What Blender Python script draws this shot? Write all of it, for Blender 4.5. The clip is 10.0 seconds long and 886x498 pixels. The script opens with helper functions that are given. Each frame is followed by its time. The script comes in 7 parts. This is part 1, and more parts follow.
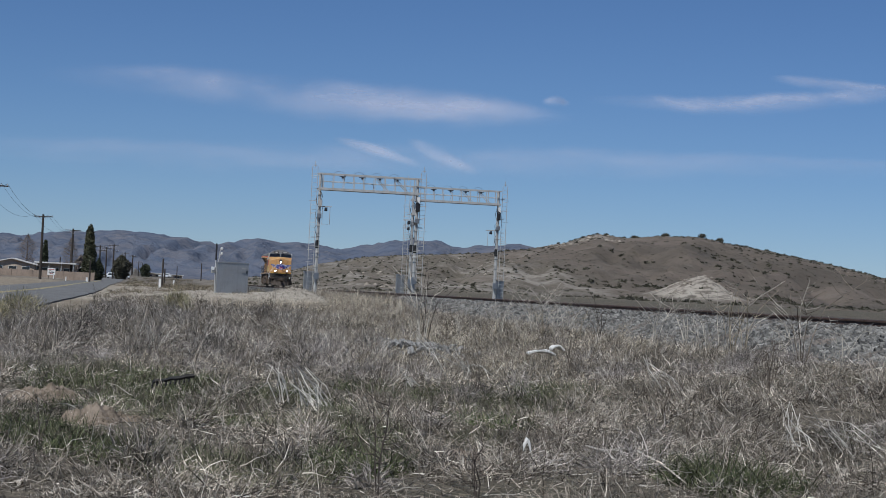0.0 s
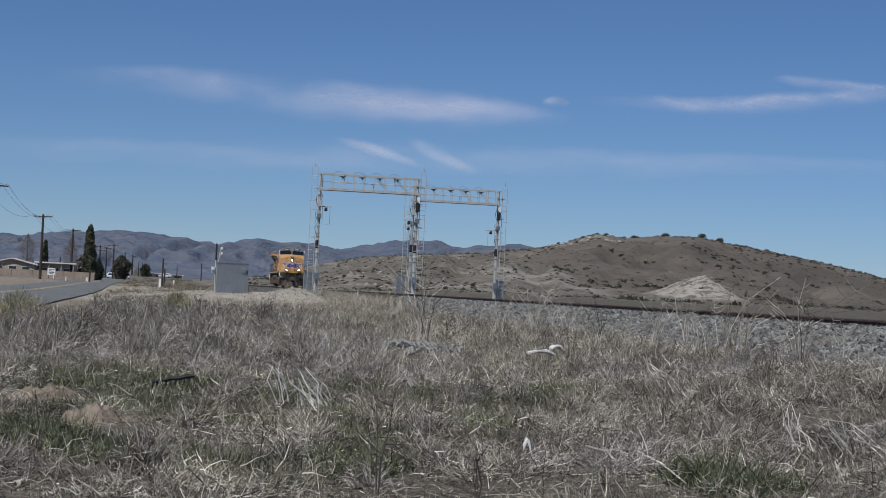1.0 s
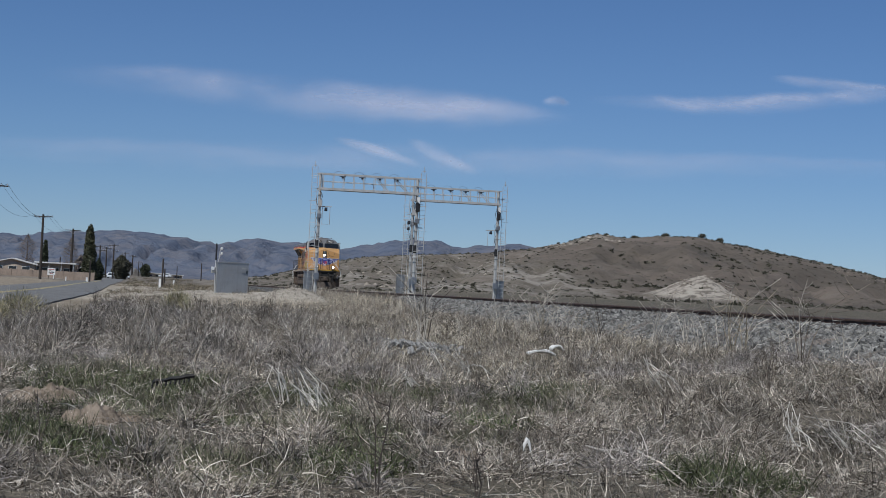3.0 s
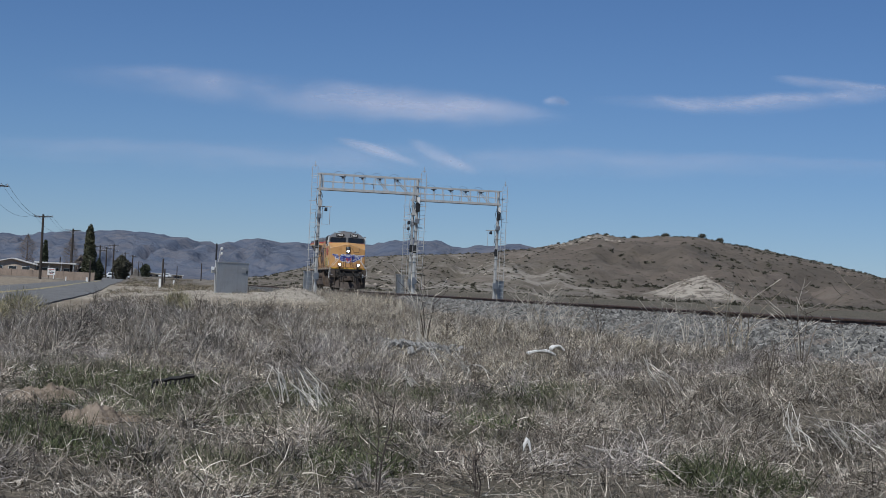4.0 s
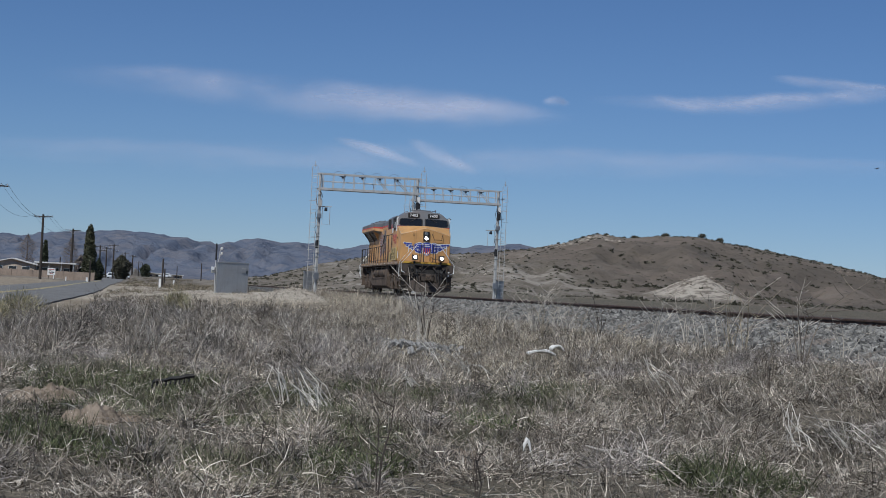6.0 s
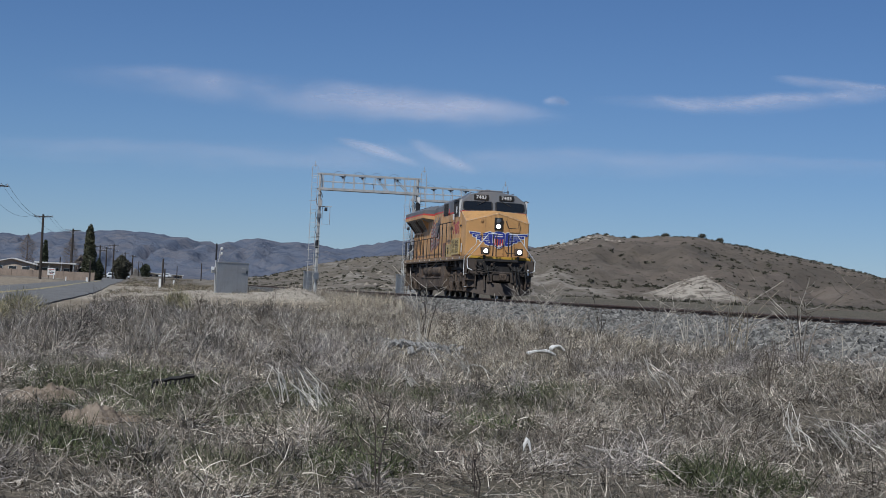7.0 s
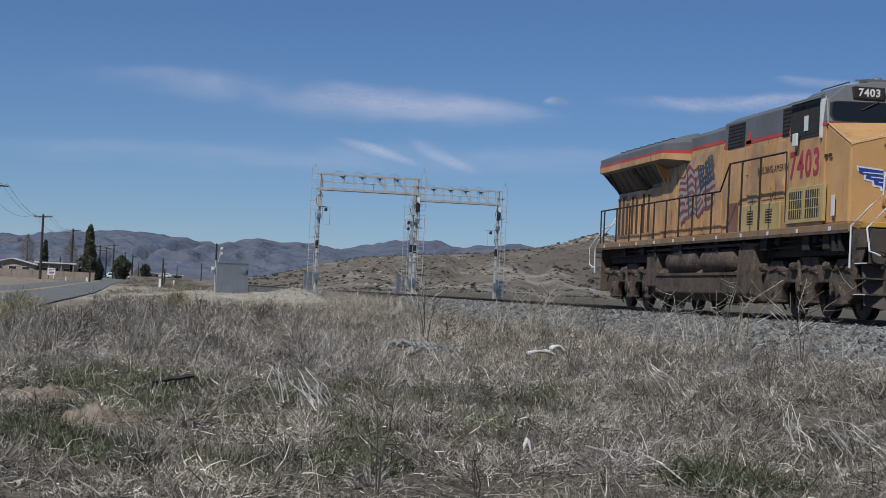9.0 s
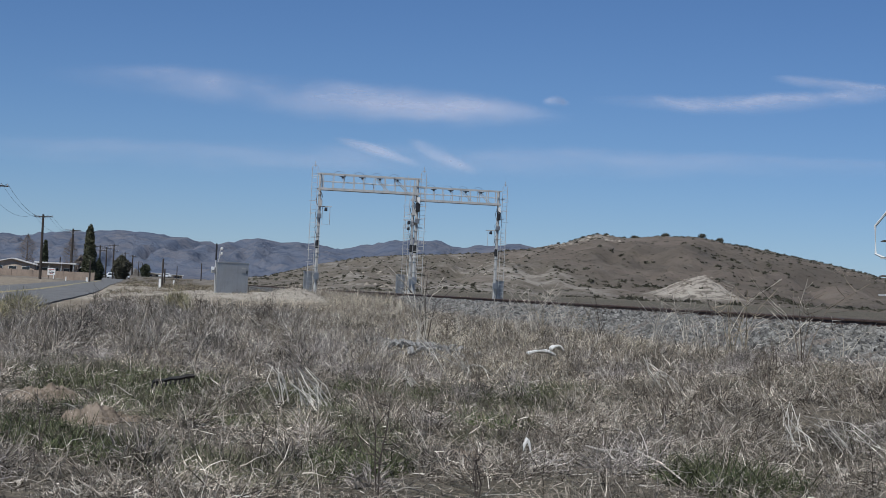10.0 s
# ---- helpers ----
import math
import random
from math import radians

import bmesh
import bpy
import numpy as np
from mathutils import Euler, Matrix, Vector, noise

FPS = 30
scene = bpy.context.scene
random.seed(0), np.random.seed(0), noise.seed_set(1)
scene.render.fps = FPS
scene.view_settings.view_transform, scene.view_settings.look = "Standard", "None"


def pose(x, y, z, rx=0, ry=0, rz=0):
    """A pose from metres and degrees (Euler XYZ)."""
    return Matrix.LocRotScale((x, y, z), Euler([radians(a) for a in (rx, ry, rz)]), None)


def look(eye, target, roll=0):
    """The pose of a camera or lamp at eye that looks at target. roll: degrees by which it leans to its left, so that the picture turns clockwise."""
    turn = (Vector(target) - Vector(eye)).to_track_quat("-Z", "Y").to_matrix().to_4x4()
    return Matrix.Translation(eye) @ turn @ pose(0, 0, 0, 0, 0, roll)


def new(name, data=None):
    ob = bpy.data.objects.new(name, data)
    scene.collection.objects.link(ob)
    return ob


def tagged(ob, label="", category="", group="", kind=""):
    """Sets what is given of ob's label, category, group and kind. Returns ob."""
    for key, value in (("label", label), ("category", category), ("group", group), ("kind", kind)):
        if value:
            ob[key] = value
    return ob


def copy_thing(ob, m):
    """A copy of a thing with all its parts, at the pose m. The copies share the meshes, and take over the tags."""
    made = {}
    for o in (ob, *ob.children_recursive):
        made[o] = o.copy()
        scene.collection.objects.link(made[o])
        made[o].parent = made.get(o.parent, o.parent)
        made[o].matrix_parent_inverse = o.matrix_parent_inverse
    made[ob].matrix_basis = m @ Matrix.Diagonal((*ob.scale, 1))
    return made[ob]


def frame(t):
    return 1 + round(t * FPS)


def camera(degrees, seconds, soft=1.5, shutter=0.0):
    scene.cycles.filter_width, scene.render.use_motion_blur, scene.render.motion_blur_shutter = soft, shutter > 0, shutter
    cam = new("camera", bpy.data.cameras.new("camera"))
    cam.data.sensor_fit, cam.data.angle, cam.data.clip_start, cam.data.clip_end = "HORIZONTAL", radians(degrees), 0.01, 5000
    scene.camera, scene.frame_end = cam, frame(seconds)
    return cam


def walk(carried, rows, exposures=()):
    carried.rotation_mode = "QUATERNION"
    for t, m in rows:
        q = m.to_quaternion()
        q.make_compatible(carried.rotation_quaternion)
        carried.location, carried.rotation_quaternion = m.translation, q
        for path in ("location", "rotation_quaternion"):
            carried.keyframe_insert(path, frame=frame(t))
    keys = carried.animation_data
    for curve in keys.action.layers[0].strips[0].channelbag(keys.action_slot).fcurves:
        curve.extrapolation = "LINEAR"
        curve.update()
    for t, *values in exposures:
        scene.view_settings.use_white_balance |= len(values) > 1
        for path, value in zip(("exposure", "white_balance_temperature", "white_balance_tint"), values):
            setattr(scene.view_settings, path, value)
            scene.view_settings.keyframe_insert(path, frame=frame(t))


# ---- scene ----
# World: z = 0 at the top of the rails, +Y along the track away from the camera, +X to the right of it.
cam = camera(26.83, 10.0, soft=0.8)
EYE = Vector((0.0, 0.0, 0.10))
YAW, PITCH = radians(8.284), radians(1.3845)
AIM = EYE + Vector((math.sin(YAW) * math.cos(PITCH), math.cos(YAW) * math.cos(PITCH), math.sin(PITCH)))
VIEW = look(EYE, AIM, 2.80)
walk(cam, [(0.0, VIEW), (10.0, VIEW)], exposures=[(0.0, 0.0, 5250, 12.5), (9.0, 0.0, 5250, 12.5), (10.0, 0.09, 5250, 12.5)])

# ---- daylight ----
SUN_ELEV, SUN_AZ = radians(52), radians(222)        # azimuth from +Y towards +X
world = bpy.data.worlds.new("sky")
scene.world = world
world.use_nodes = True
wn = world.node_tree
sky = wn.nodes.new("ShaderNodeTexSky")
sky.sky_type, sky.sun_disc = "NISHITA", False
sky.sun_elevation, sky.sun_rotation = SUN_ELEV, SUN_AZ
sky.air_density, sky.dust_density, sky.ozone_density, sky.altitude = 1.0, 0.0, 4.0, 2500
bg = wn.nodes["Background"]
bg.inputs["Strength"].default_value = 0.052
wn.links.new(sky.outputs["Color"], bg.inputs["Color"])
sun = new("sun", bpy.data.lights.new("sun", "SUN"))
sun.data.energy, sun.data.angle, sun.data.color = 4.3, radians(0.5), (1.0, 0.90, 0.70)
sun.matrix_world = look((0, 0, 60), Vector((0, 0, 60)) - Vector((math.sin(SUN_AZ) * math.cos(SUN_ELEV),
                        math.cos(SUN_AZ) * math.cos(SUN_ELEV), math.sin(SUN_ELEV))))


# ---- helpers for meshes and materials ----
def smooth(a, b, x):
    t = np.clip((x - a) / (b - a), 0, 1)
    return t * t * (3 - 2 * t)


_lat = np.random.RandomState(7).rand(256, 256)


def noise2(x, y, octaves=4, gain=0.5):
    """Smooth value noise in the plane, about -1 to 1."""
    total, amp, norm = 0.0, 1.0, 0.0
    x, y = np.asarray(x, float), np.asarray(y, float)
    for o in range(octaves):
        xi, yi = np.floor(x).astype(int), np.floor(y).astype(int)
        fx, fy = x - xi, y - yi
        fx, fy = fx * fx * (3 - 2 * fx), fy * fy * (3 - 2 * fy)
        g = lambda i, j: _lat[(xi + i) % 256, (yi + j) % 256]
        v = (g(0, 0) * (1 - fx) + g(1, 0) * fx) * (1 - fy) + (g(0, 1) * (1 - fx) + g(1, 1) * fx) * fy
        total, norm = total + amp * (2 * v - 1), norm + amp
        x, y, amp = x * 2.03 + 17.3, y * 2.03 + 5.9, amp * gain
    return total / norm


def mesh_from(name, verts, faces, smooth_shade=False):
    """A mesh from numpy arrays; all faces have the same number of corners."""
    verts, faces = np.asarray(verts, np.float32), np.asarray(faces, np.int32)
    me = bpy.data.meshes.new(name)
    k = faces.shape[1]
    me.vertices.add(len(verts))
    me.vertices.foreach_set("co", verts.ravel())
    me.loops.add(faces.size)
    me.loops.foreach_set("vertex_index", faces.ravel())
    me.polygons.add(len(faces))
    me.polygons.foreach_set("loop_start", np.arange(0, faces.size, k, dtype=np.int32))
    me.polygons.foreach_set("use_smooth", np.full(len(faces), smooth_shade))
    me.update(calc_edges=True)
    return me


def grid_faces(nx, ny):
    i = np.arange(nx - 1)[:, None] * ny + np.arange(ny - 1)[None, :]
    return np.stack([i, i + ny, i + ny + 1, i + 1], -1).reshape(-1, 4)


class Nodes:
    """A small shorthand for node materials."""

    def __init__(self, name, rough=0.8, metal=0.0, spec=0.3):
        self.m = bpy.data.materials.new(name)
        self.m.use_nodes = True
        self.t = self.m.node_tree
        self.b = self.t.nodes["Principled BSDF"]
        self.b.inputs["Roughness"].default_value = rough
        self.b.inputs["Metallic"].default_value = metal
        self.b.inputs["Specular IOR Level"].default_value = spec
        self.co = self.node("ShaderNodeTexCoord").outputs["Object"]

    def node(self, kind, **inputs):
        n = self.t.nodes.new(kind)
        for k, v in inputs.items():
            self.put(n.inputs[k.replace("_", " ")], v)
        return n

    def put(self, socket, v):
        if isinstance(v, bpy.types.NodeSocket):
            self.t.links.new(v, socket)
        else:
            socket.default_value = v

    def noise(self, scale, detail=4.0, rough=0.6, co=None, stretch=None):
        co = co or self.co
        if stretch:
            co = self.node("ShaderNodeMapping", Vector=co, Scale=stretch).outputs["Vector"]
        return self.node("ShaderNodeTexNoise", Vector=co, Scale=scale, Detail=detail, Roughness=rough).outputs["Fac"]

    def span(self, v, a, b, c=0.0, d=1.0):
        n = self.node("ShaderNodeMapRange")
        n.interpolation_type = "SMOOTHSTEP"
        for k, x in zip(("Value", "From Min", "From Max", "To Min", "To Max"), (v, a, b, c, d)):
            self.put(n.inputs[k], x)
        return n.outputs["Result"]

    def math(self, op, a, b=0.0):
        n = self.t.nodes.new("ShaderNodeMath")
        n.operation = op
        self.put(n.inputs[0], a), self.put(n.inputs[1], b)
        return n.outputs[0]

    def mix(self, f, a, b, blend="MIX"):
        n = self.t.nodes.new("ShaderNodeMix")
        n.data_type, n.blend_type = "RGBA", blend
        self.put(n.inputs[0], f)
        for s, v in ((6, a), (7, b)):
            self.put(n.inputs[s], (*v, 1.0) if isinstance(v, tuple) and len(v) == 3 else v)
        return n.outputs[2]

    def rnd(self, island=False):
        return (self.node("ShaderNodeNewGeometry").outputs["Random Per Island"] if island
                else self.node("ShaderNodeObjectInfo").outputs["Random"])

    def axis(self, k, co=None):
        return self.node("ShaderNodeSeparateXYZ", Vector=co or self.co).outputs[k]

    def done(self, color, bump=None, strength=0.3, dist=0.02, rough=None):
        self.put(self.b.inputs["Base Color"], (*color, 1.0) if isinstance(color, tuple) and len(color) == 3 else color)
        if bump is not None:
            self.put(self.b.inputs["Normal"], self.node("ShaderNodeBump", Height=bump, Strength=strength, Distance=dist).outputs["Normal"])
        if rough is not None:
            self.put(self.b.inputs["Roughness"], rough)
        return self.m


def worn(name, color, rough=0.6, metal=0.0, spec=0.4, scale=3.0, amount=0.25, dirt=(0.10, 0.085, 0.07), grime=0.25, bump=0.1):
    """Paint or metal with patchy tone, fine grain and streaks of dirt."""
    n = Nodes(name, rough, metal, spec)
    big, fine = n.noise(scale, 5), n.noise(scale * 14, 4)
    dark = tuple(c * (1 - amount) for c in color)
    c = n.mix(n.span(big, 0.3, 0.7), color, dark)
    streak = n.noise(2.2, 6, 0.7, stretch=(3.0, 3.0, 0.5))
    c = n.mix(n.math("MULTIPLY", n.span(streak, 0.46, 0.75), grime * 2), c, dirt)
    c = n.mix(n.span(fine, 0.55, 0.8, 0.0, grime), c, dirt)
    return n.done(c, fine, bump, 0.004, n.span(big, 0.2, 0.8, rough - 0.1, min(1, rough + 0.12)))
# ---- ground ----
RIDGE_X = (-300, 10, 34, 44, 52, 71, 94, 115, 133, 145, 153, 158, 169, 182, 195, 210, 224, 237, 251, 268, 330, 900)
RIDGE_H = (0.0, 1.0, 3.2, 6.0, 8.7, 12.3, 14.2, 15.9, 18.7, 21.4, 24.4, 25.4, 24.4, 25.9, 26.2, 24.0, 22.3, 20.2, 17.9, 14.6, 9.0, 20.0)
TRACK_X = 13.85


def road_x(y):
    """The road's middle line."""
    return np.interp(y, (-200, 0, 50, 75, 135, 270, 600, 2000), (-8.9, -8.9, -8.9, -8.9, -9.4, -12.6, -18.0, -40.0))


def road_z(y):
    return np.interp(y, (-200, 50, 110, 200, 360, 600, 1000, 2000), (-1.1, -1.05, -1.02, -0.98, -0.8, 0.1, 3.2, 14.0))


def land(x, y):
    """Height of the ground."""
    x, y = np.asarray(x, float), np.asarray(y, float)
    r = np.hypot(x, y)
    z = np.interp(r, (0, 50, 110, 200, 360, 600, 1000, 2000, 6000), (-1.38, -1.15, -0.95, -0.85, -0.6, 0.6, 5.0, 15.0, 40.0))
    z = z + smooth(18, 60, x) * np.interp(y, (-6000, 0, 120, 260, 420), (0.5, 0.5, 0.55, 0.9, 1.5))
    # the hills across the track
    az = x * 680 / np.maximum(y, 200)
    ridge = np.interp(az, RIDGE_X, RIDGE_H)
    bend = 45 * noise2(x / 70, y / 900, 2)
    start = np.interp(az, (-300, 40, 130, 160, 900), (330, 340, 360, 420, 420))
    t = np.clip((y + bend * (1 - smooth(560, 660, y)) - start) / (680 - start), 0, 1)
    up = t * t * (3 - 2 * t) * 0.55 + t * 0.45
    spur = np.abs(noise2(az / 22 + 0.6 * noise2(az / 50, y / 60, 2), y / 190, 4)) * -10.0 + noise2(x / 11, y / 16, 4) * 2.2
    z = np.where(y > 250, z * (1 - up) + up * ridge * np.where(y > 680, np.interp(y, (680, 900, 1500), (1, 0.8, 0.35)), 1) + spur * up * (1 - up) * 3.2 * smooth(2, 16, ridge), z)
    z = z + noise2(x / 5, y / 5, 4) * 0.45 * smooth(360, 480, y) * smooth(8, 20, ridge)
    # a low pale knoll in front of them
    z = z + np.exp(-((x - 114.4) / np.where(x < 114.4, 9.5, 4.8)) ** 2 - ((y - 392) / 20) ** 2) * (5.1 + 2.0 * noise2(x / 3.2, y / 5, 5, 0.65))
    # gravel pad by the track
    pad = smooth(96, 106, y) * (1 - smooth(150, 170, y)) * smooth(-2, 2, x) * (1 - smooth(8.3, 9.6, x))
    z = z * (1 - pad) + pad * (-0.60 + 0.02 * x + 0.04 * noise2(x, y, 2))
    mound = np.exp(-((x - 7.0) / 1.25) ** 2 - ((y - 108) / 7) ** 2)
    z = z + 0.30 * np.minimum(mound * 1.4, 1.0) * (1 + 0.8 * noise2(x * 1.3, y * 0.7, 5, 0.6))
    # the low bank that carries the track
    d = np.abs(x - TRACK_X)
    lift = smooth(9.0, 3.4, d) * smooth(900, 500, y)
    z = z * (1 - lift) + np.where(d < 3.4, -0.74, np.maximum(z, -0.76)) * lift
    rough = noise2(x / 1.7, y / 1.7, 3) * 0.05 + noise2(x / 6, y / 6, 2) * 0.07
    # the road's shelf
    road = smooth(7.5, 5.0, np.abs(x - road_x(y))) * smooth(-600, -400, y) * smooth(2600, 1500, y)
    z = z * (1 - road) + road * (road_z(y) - 0.06)
    return z + rough * (1 - lift) * (1 - pad) * (1 - road) * smooth(6000, 30, r)


def axis_steps(spec):
    out = []
    for a, b, step in spec:
        out.append(np.arange(a, b, step))
    return np.unique(np.concatenate(out).round(3))


gx = axis_steps([(-5000, -1000, 400), (-1000, -200, 40), (-200, -40, 8), (-40, -12, 1.5), (-12, 24, 0.45), (24, 60, 1.5), (60, 330, 3.0), (330, 480, 12), (480, 1000, 40), (1000, 5001, 400)])
gy = axis_steps([(-5000, -400, 400), (-400, -20, 20), (-20, 4, 3), (4, 60, 0.5), (60, 180, 1.0), (180, 330, 5), (330, 700, 3.0), (700, 780, 10), (780, 1400, 40), (1400, 5001, 400)])
GX, GY = np.meshgrid(gx, gy, indexing="ij")
ground = new("ground", mesh_from("ground", np.stack([GX, GY, land(GX, GY)], -1).reshape(-1, 3), grid_faces(len(gx), len(gy)), True))
tagged(ground, "dry brown and grey earth rising to scrubby hills", "ground", kind="structure")


def ground_material():
    n = Nodes("dry_earth", 0.95, spec=0.15)
    x, y = n.axis(0), n.axis(1)
    big, mid, fine = n.noise(0.03, 5), n.noise(0.5, 6), n.noise(9, 5)
    c = n.mix(n.span(mid, 0.35, 0.65), (0.118, 0.102, 0.080), (0.068, 0.063, 0.045))
    c = n.mix(n.span(fine, 0.5, 0.7), c, (0.20, 0.17, 0.125))
    c = n.mix(n.math("MULTIPLY", n.span(y, 50, 90), n.span(x, 12.5, 11.0)), c, n.mix(n.span(mid, 0.35, 0.62), (0.30, 0.255, 0.195), (0.20, 0.165, 0.12)))
    # bare pale gravel round the signal cabinet
    pad = n.math("MULTIPLY", n.span(y, 92, 102), n.span(x, 10.0, 8.8))
    pad = n.math("MULTIPLY", pad, n.span(n.math("ADD", x, n.math("MULTIPLY", mid, 6.0)), -8.0, 1.0))
    c = n.mix(n.math("MULTIPLY", pad, n.span(n.noise(0.35, 6, 0.7), 0.36, 0.50)), c, n.mix(fine, (0.29, 0.255, 0.205), (0.45, 0.405, 0.335)))
    hx, hy = n.math("SUBTRACT", x, 7.0), n.math("SUBTRACT", y, 108)
    heap = n.math("ADD", n.math("MULTIPLY", hx, n.math("MULTIPLY", hx, 0.22)), n.math("MULTIPLY", hy, n.math("MULTIPLY", hy, 0.008)))
    c = n.mix(n.span(n.math("ADD", heap, n.math("MULTIPLY", mid, 0.5)), 1.3, 0.7), c, n.mix(fine, (0.27, 0.235, 0.19), (0.44, 0.40, 0.335)))
    # hillsides: thin grass, pale outcrops; a little blue haze mixed into the colours
    hill = n.span(y, 300, 380)
    h = n.mix(n.span(n.noise(0.02, 6, 0.6), 0.4, 0.62), (0.108, 0.091, 0.074), (0.149, 0.122, 0.100))
    h = n.mix(n.span(n.noise(0.35, 5, 0.7), 0.5, 0.72), h, (0.070, 0.062, 0.044))
    h = n.mix(n.math("MULTIPLY", n.span(x, 125, 85), n.span(n.noise(0.12, 6, 0.75), 0.34, 0.6, 0.2, 0.9)), h, n.mix(n.span(n.noise(0.05, 5, 0.7), 0.42, 0.58), (0.150, 0.130, 0.100), (0.205, 0.182, 0.152)))
    soil = n.span(n.noise(0.055, 7, 0.72, stretch=(1.0, 0.6, 1.0)), 0.50, 0.64)
    left = n.span(x, 125, 85)
    h = n.mix(n.math("MULTIPLY", soil, n.math("ADD", n.math("MULTIPLY", left, 0.75), 0.15)), h, (0.31, 0.28, 0.24))
    h = n.mix(n.math("MULTIPLY", left, n.span(n.noise(0.7, 6, 0.75), 0.52, 0.66, 0.0, 0.75)), h, (0.085, 0.076, 0.046))
    kx, ky = n.math("SUBTRACT", x, 111.0), n.math("SUBTRACT", y, 388)
    kd = n.math("ADD", n.math("MULTIPLY", kx, n.math("MULTIPLY", kx, 0.0090)), n.math("MULTIPLY", ky, n.math("MULTIPLY", ky, 0.0012)))
    knoll = n.math("MULTIPLY", n.span(n.math("ADD", kd, n.math("MULTIPLY", n.noise(0.12, 5), 0.9)), 1.35, 0.8), n.span(n.noise(0.35, 6, 0.75), 0.42, 0.54))
    px, py = n.math("SUBTRACT", x, 146), n.math("SUBTRACT", y, 655)
    pd = n.math("ADD", n.math("MULTIPLY", px, n.math("MULTIPLY", px, 0.012)), n.math("MULTIPLY", py, n.math("MULTIPLY", py, 0.0005)))
    peak = n.math("MULTIPLY", n.span(n.math("ADD", pd, n.math("MULTIPLY", n.noise(0.15, 5), 1.2)), 1.7, 0.9), n.span(n.noise(0.3, 5, 0.7), 0.42, 0.56))
    h = n.mix(n.math("MAXIMUM", knoll, n.math("MULTIPLY", peak, 0.6)), h, (0.38, 0.34, 0.285))
    c = n.mix(hill, c, h)
    relief = n.math("MULTIPLY", hill, n.math("ADD", n.math("MULTIPLY", n.noise(0.11, 8, 0.75), 62.0), n.math("MULTIPLY", n.noise(0.40, 7, 0.78), 26.0)))
    return n.done(c, n.math("ADD", n.math("ADD", fine, n.noise(40, 3)), relief), 0.6, 0.03)


ground.data.materials.append(ground_material())
# ---- shared building blocks ----
class Solid:
    """Collects corners and faces of one mesh."""

    def __init__(self):
        self.v, self.f = [], []

    def add(self, verts, faces):
        o = len(self.v)
        self.v += [tuple(p) for p in verts]
        self.f += [tuple(i + o for i in f) for f in faces]
        return self

    def box(self, x0, x1, y0, y1, z0, z1):
        v = [(x, y, z) for x in (x0, x1) for y in (y0, y1) for z in (z0, z1)]
        return self.add(v, [(0, 1, 3, 2), (4, 6, 7, 5), (0, 4, 5, 1), (2, 3, 7, 6), (0, 2, 6, 4), (1, 5, 7, 3)])

    def prism(self, outline, axis, a, b):
        """An outline of (u, w) pairs drawn out along an axis: x takes (y, z), y takes (x, z), z takes (x, y)."""
        n = len(outline)
        def at(u, w, t):
            return {"x": (t, u, w), "y": (u, t, w), "z": (u, w, t)}[axis]
        v = [at(u, w, a) for u, w in outline] + [at(u, w, b) for u, w in outline]
        f = [tuple(range(n - 1, -1, -1)), tuple(range(n, 2 * n))]
        f += [(i, (i + 1) % n, n + (i + 1) % n, n + i) for i in range(n)]
        return self.add(v, f)

    def tube(self, path, r, n=6, r1=None):
        path = [Vector(p) for p in path]
        r1 = r if r1 is None else r1
        rings = []
        for i, p in enumerate(path):
            d = (path[min(i + 1, len(path) - 1)] - path[max(i - 1, 0)]).normalized()
            u = d.cross(Vector((0, 0, 1)) if abs(d.z) < 0.9 else Vector((1, 0, 0))).normalized()
            w = d.cross(u)
            rr = r + (r1 - r) * i / (len(path) - 1)
            rings.append([p + (u * math.cos(k * math.tau / n) + w * math.sin(k * math.tau / n)) * rr for k in range(n)])
        f = [tuple(range(n)), tuple(range((len(path) - 1) * n, len(path) * n))[::-1]]
        f += [(i * n + k, (i + 1) * n + k, (i + 1) * n + (k + 1) % n, i * n + (k + 1) % n) for i in range(len(path) - 1) for k in range(n)]
        return self.add([q for ring in rings for q in ring], f)

    def lathe(self, rings, axis, n=16, at=(0, 0, 0)):
        """Rings of (place along the axis, radius)."""
        v, f = [], []
        for t, r in rings:
            for k in range(n):
                c, s = r * math.cos(k * math.tau / n), r * math.sin(k * math.tau / n)
                p = {"x": (t, c, s), "y": (c, t, s), "z": (c, s, t)}[axis]
                v.append((p[0] + at[0], p[1] + at[1], p[2] + at[2]))
        f += [(i * n + k, i * n + (k + 1) % n, (i + 1) * n + (k + 1) % n, (i + 1) * n + k) for i in range(len(rings) - 1) for k in range(n)]
        f += [tuple(range(n)), tuple(range((len(rings) - 1) * n, len(rings) * n))]
        return self.add(v, f)

    def mesh(self, name, bevel=0.0, angle=35):
        me = bpy.data.meshes.new(name)
        bm = bmesh.new()
        vs = [bm.verts.new(p) for p in self.v]
        for f in self.f:
            try:
                bm.faces.new([vs[i] for i in f])
            except ValueError:
                pass
        bmesh.ops.recalc_face_normals(bm, faces=bm.faces)
        if bevel:
            es = [e for e in bm.edges if len(e.link_faces) == 2 and e.calc_face_angle(0) > radians(angle)]
            bmesh.ops.bevel(bm, geom=es, offset=bevel, segments=2, profile=0.5, affect="EDGES", clamp_overlap=True)
        bm.to_mesh(me)
        bm.free()
        return me


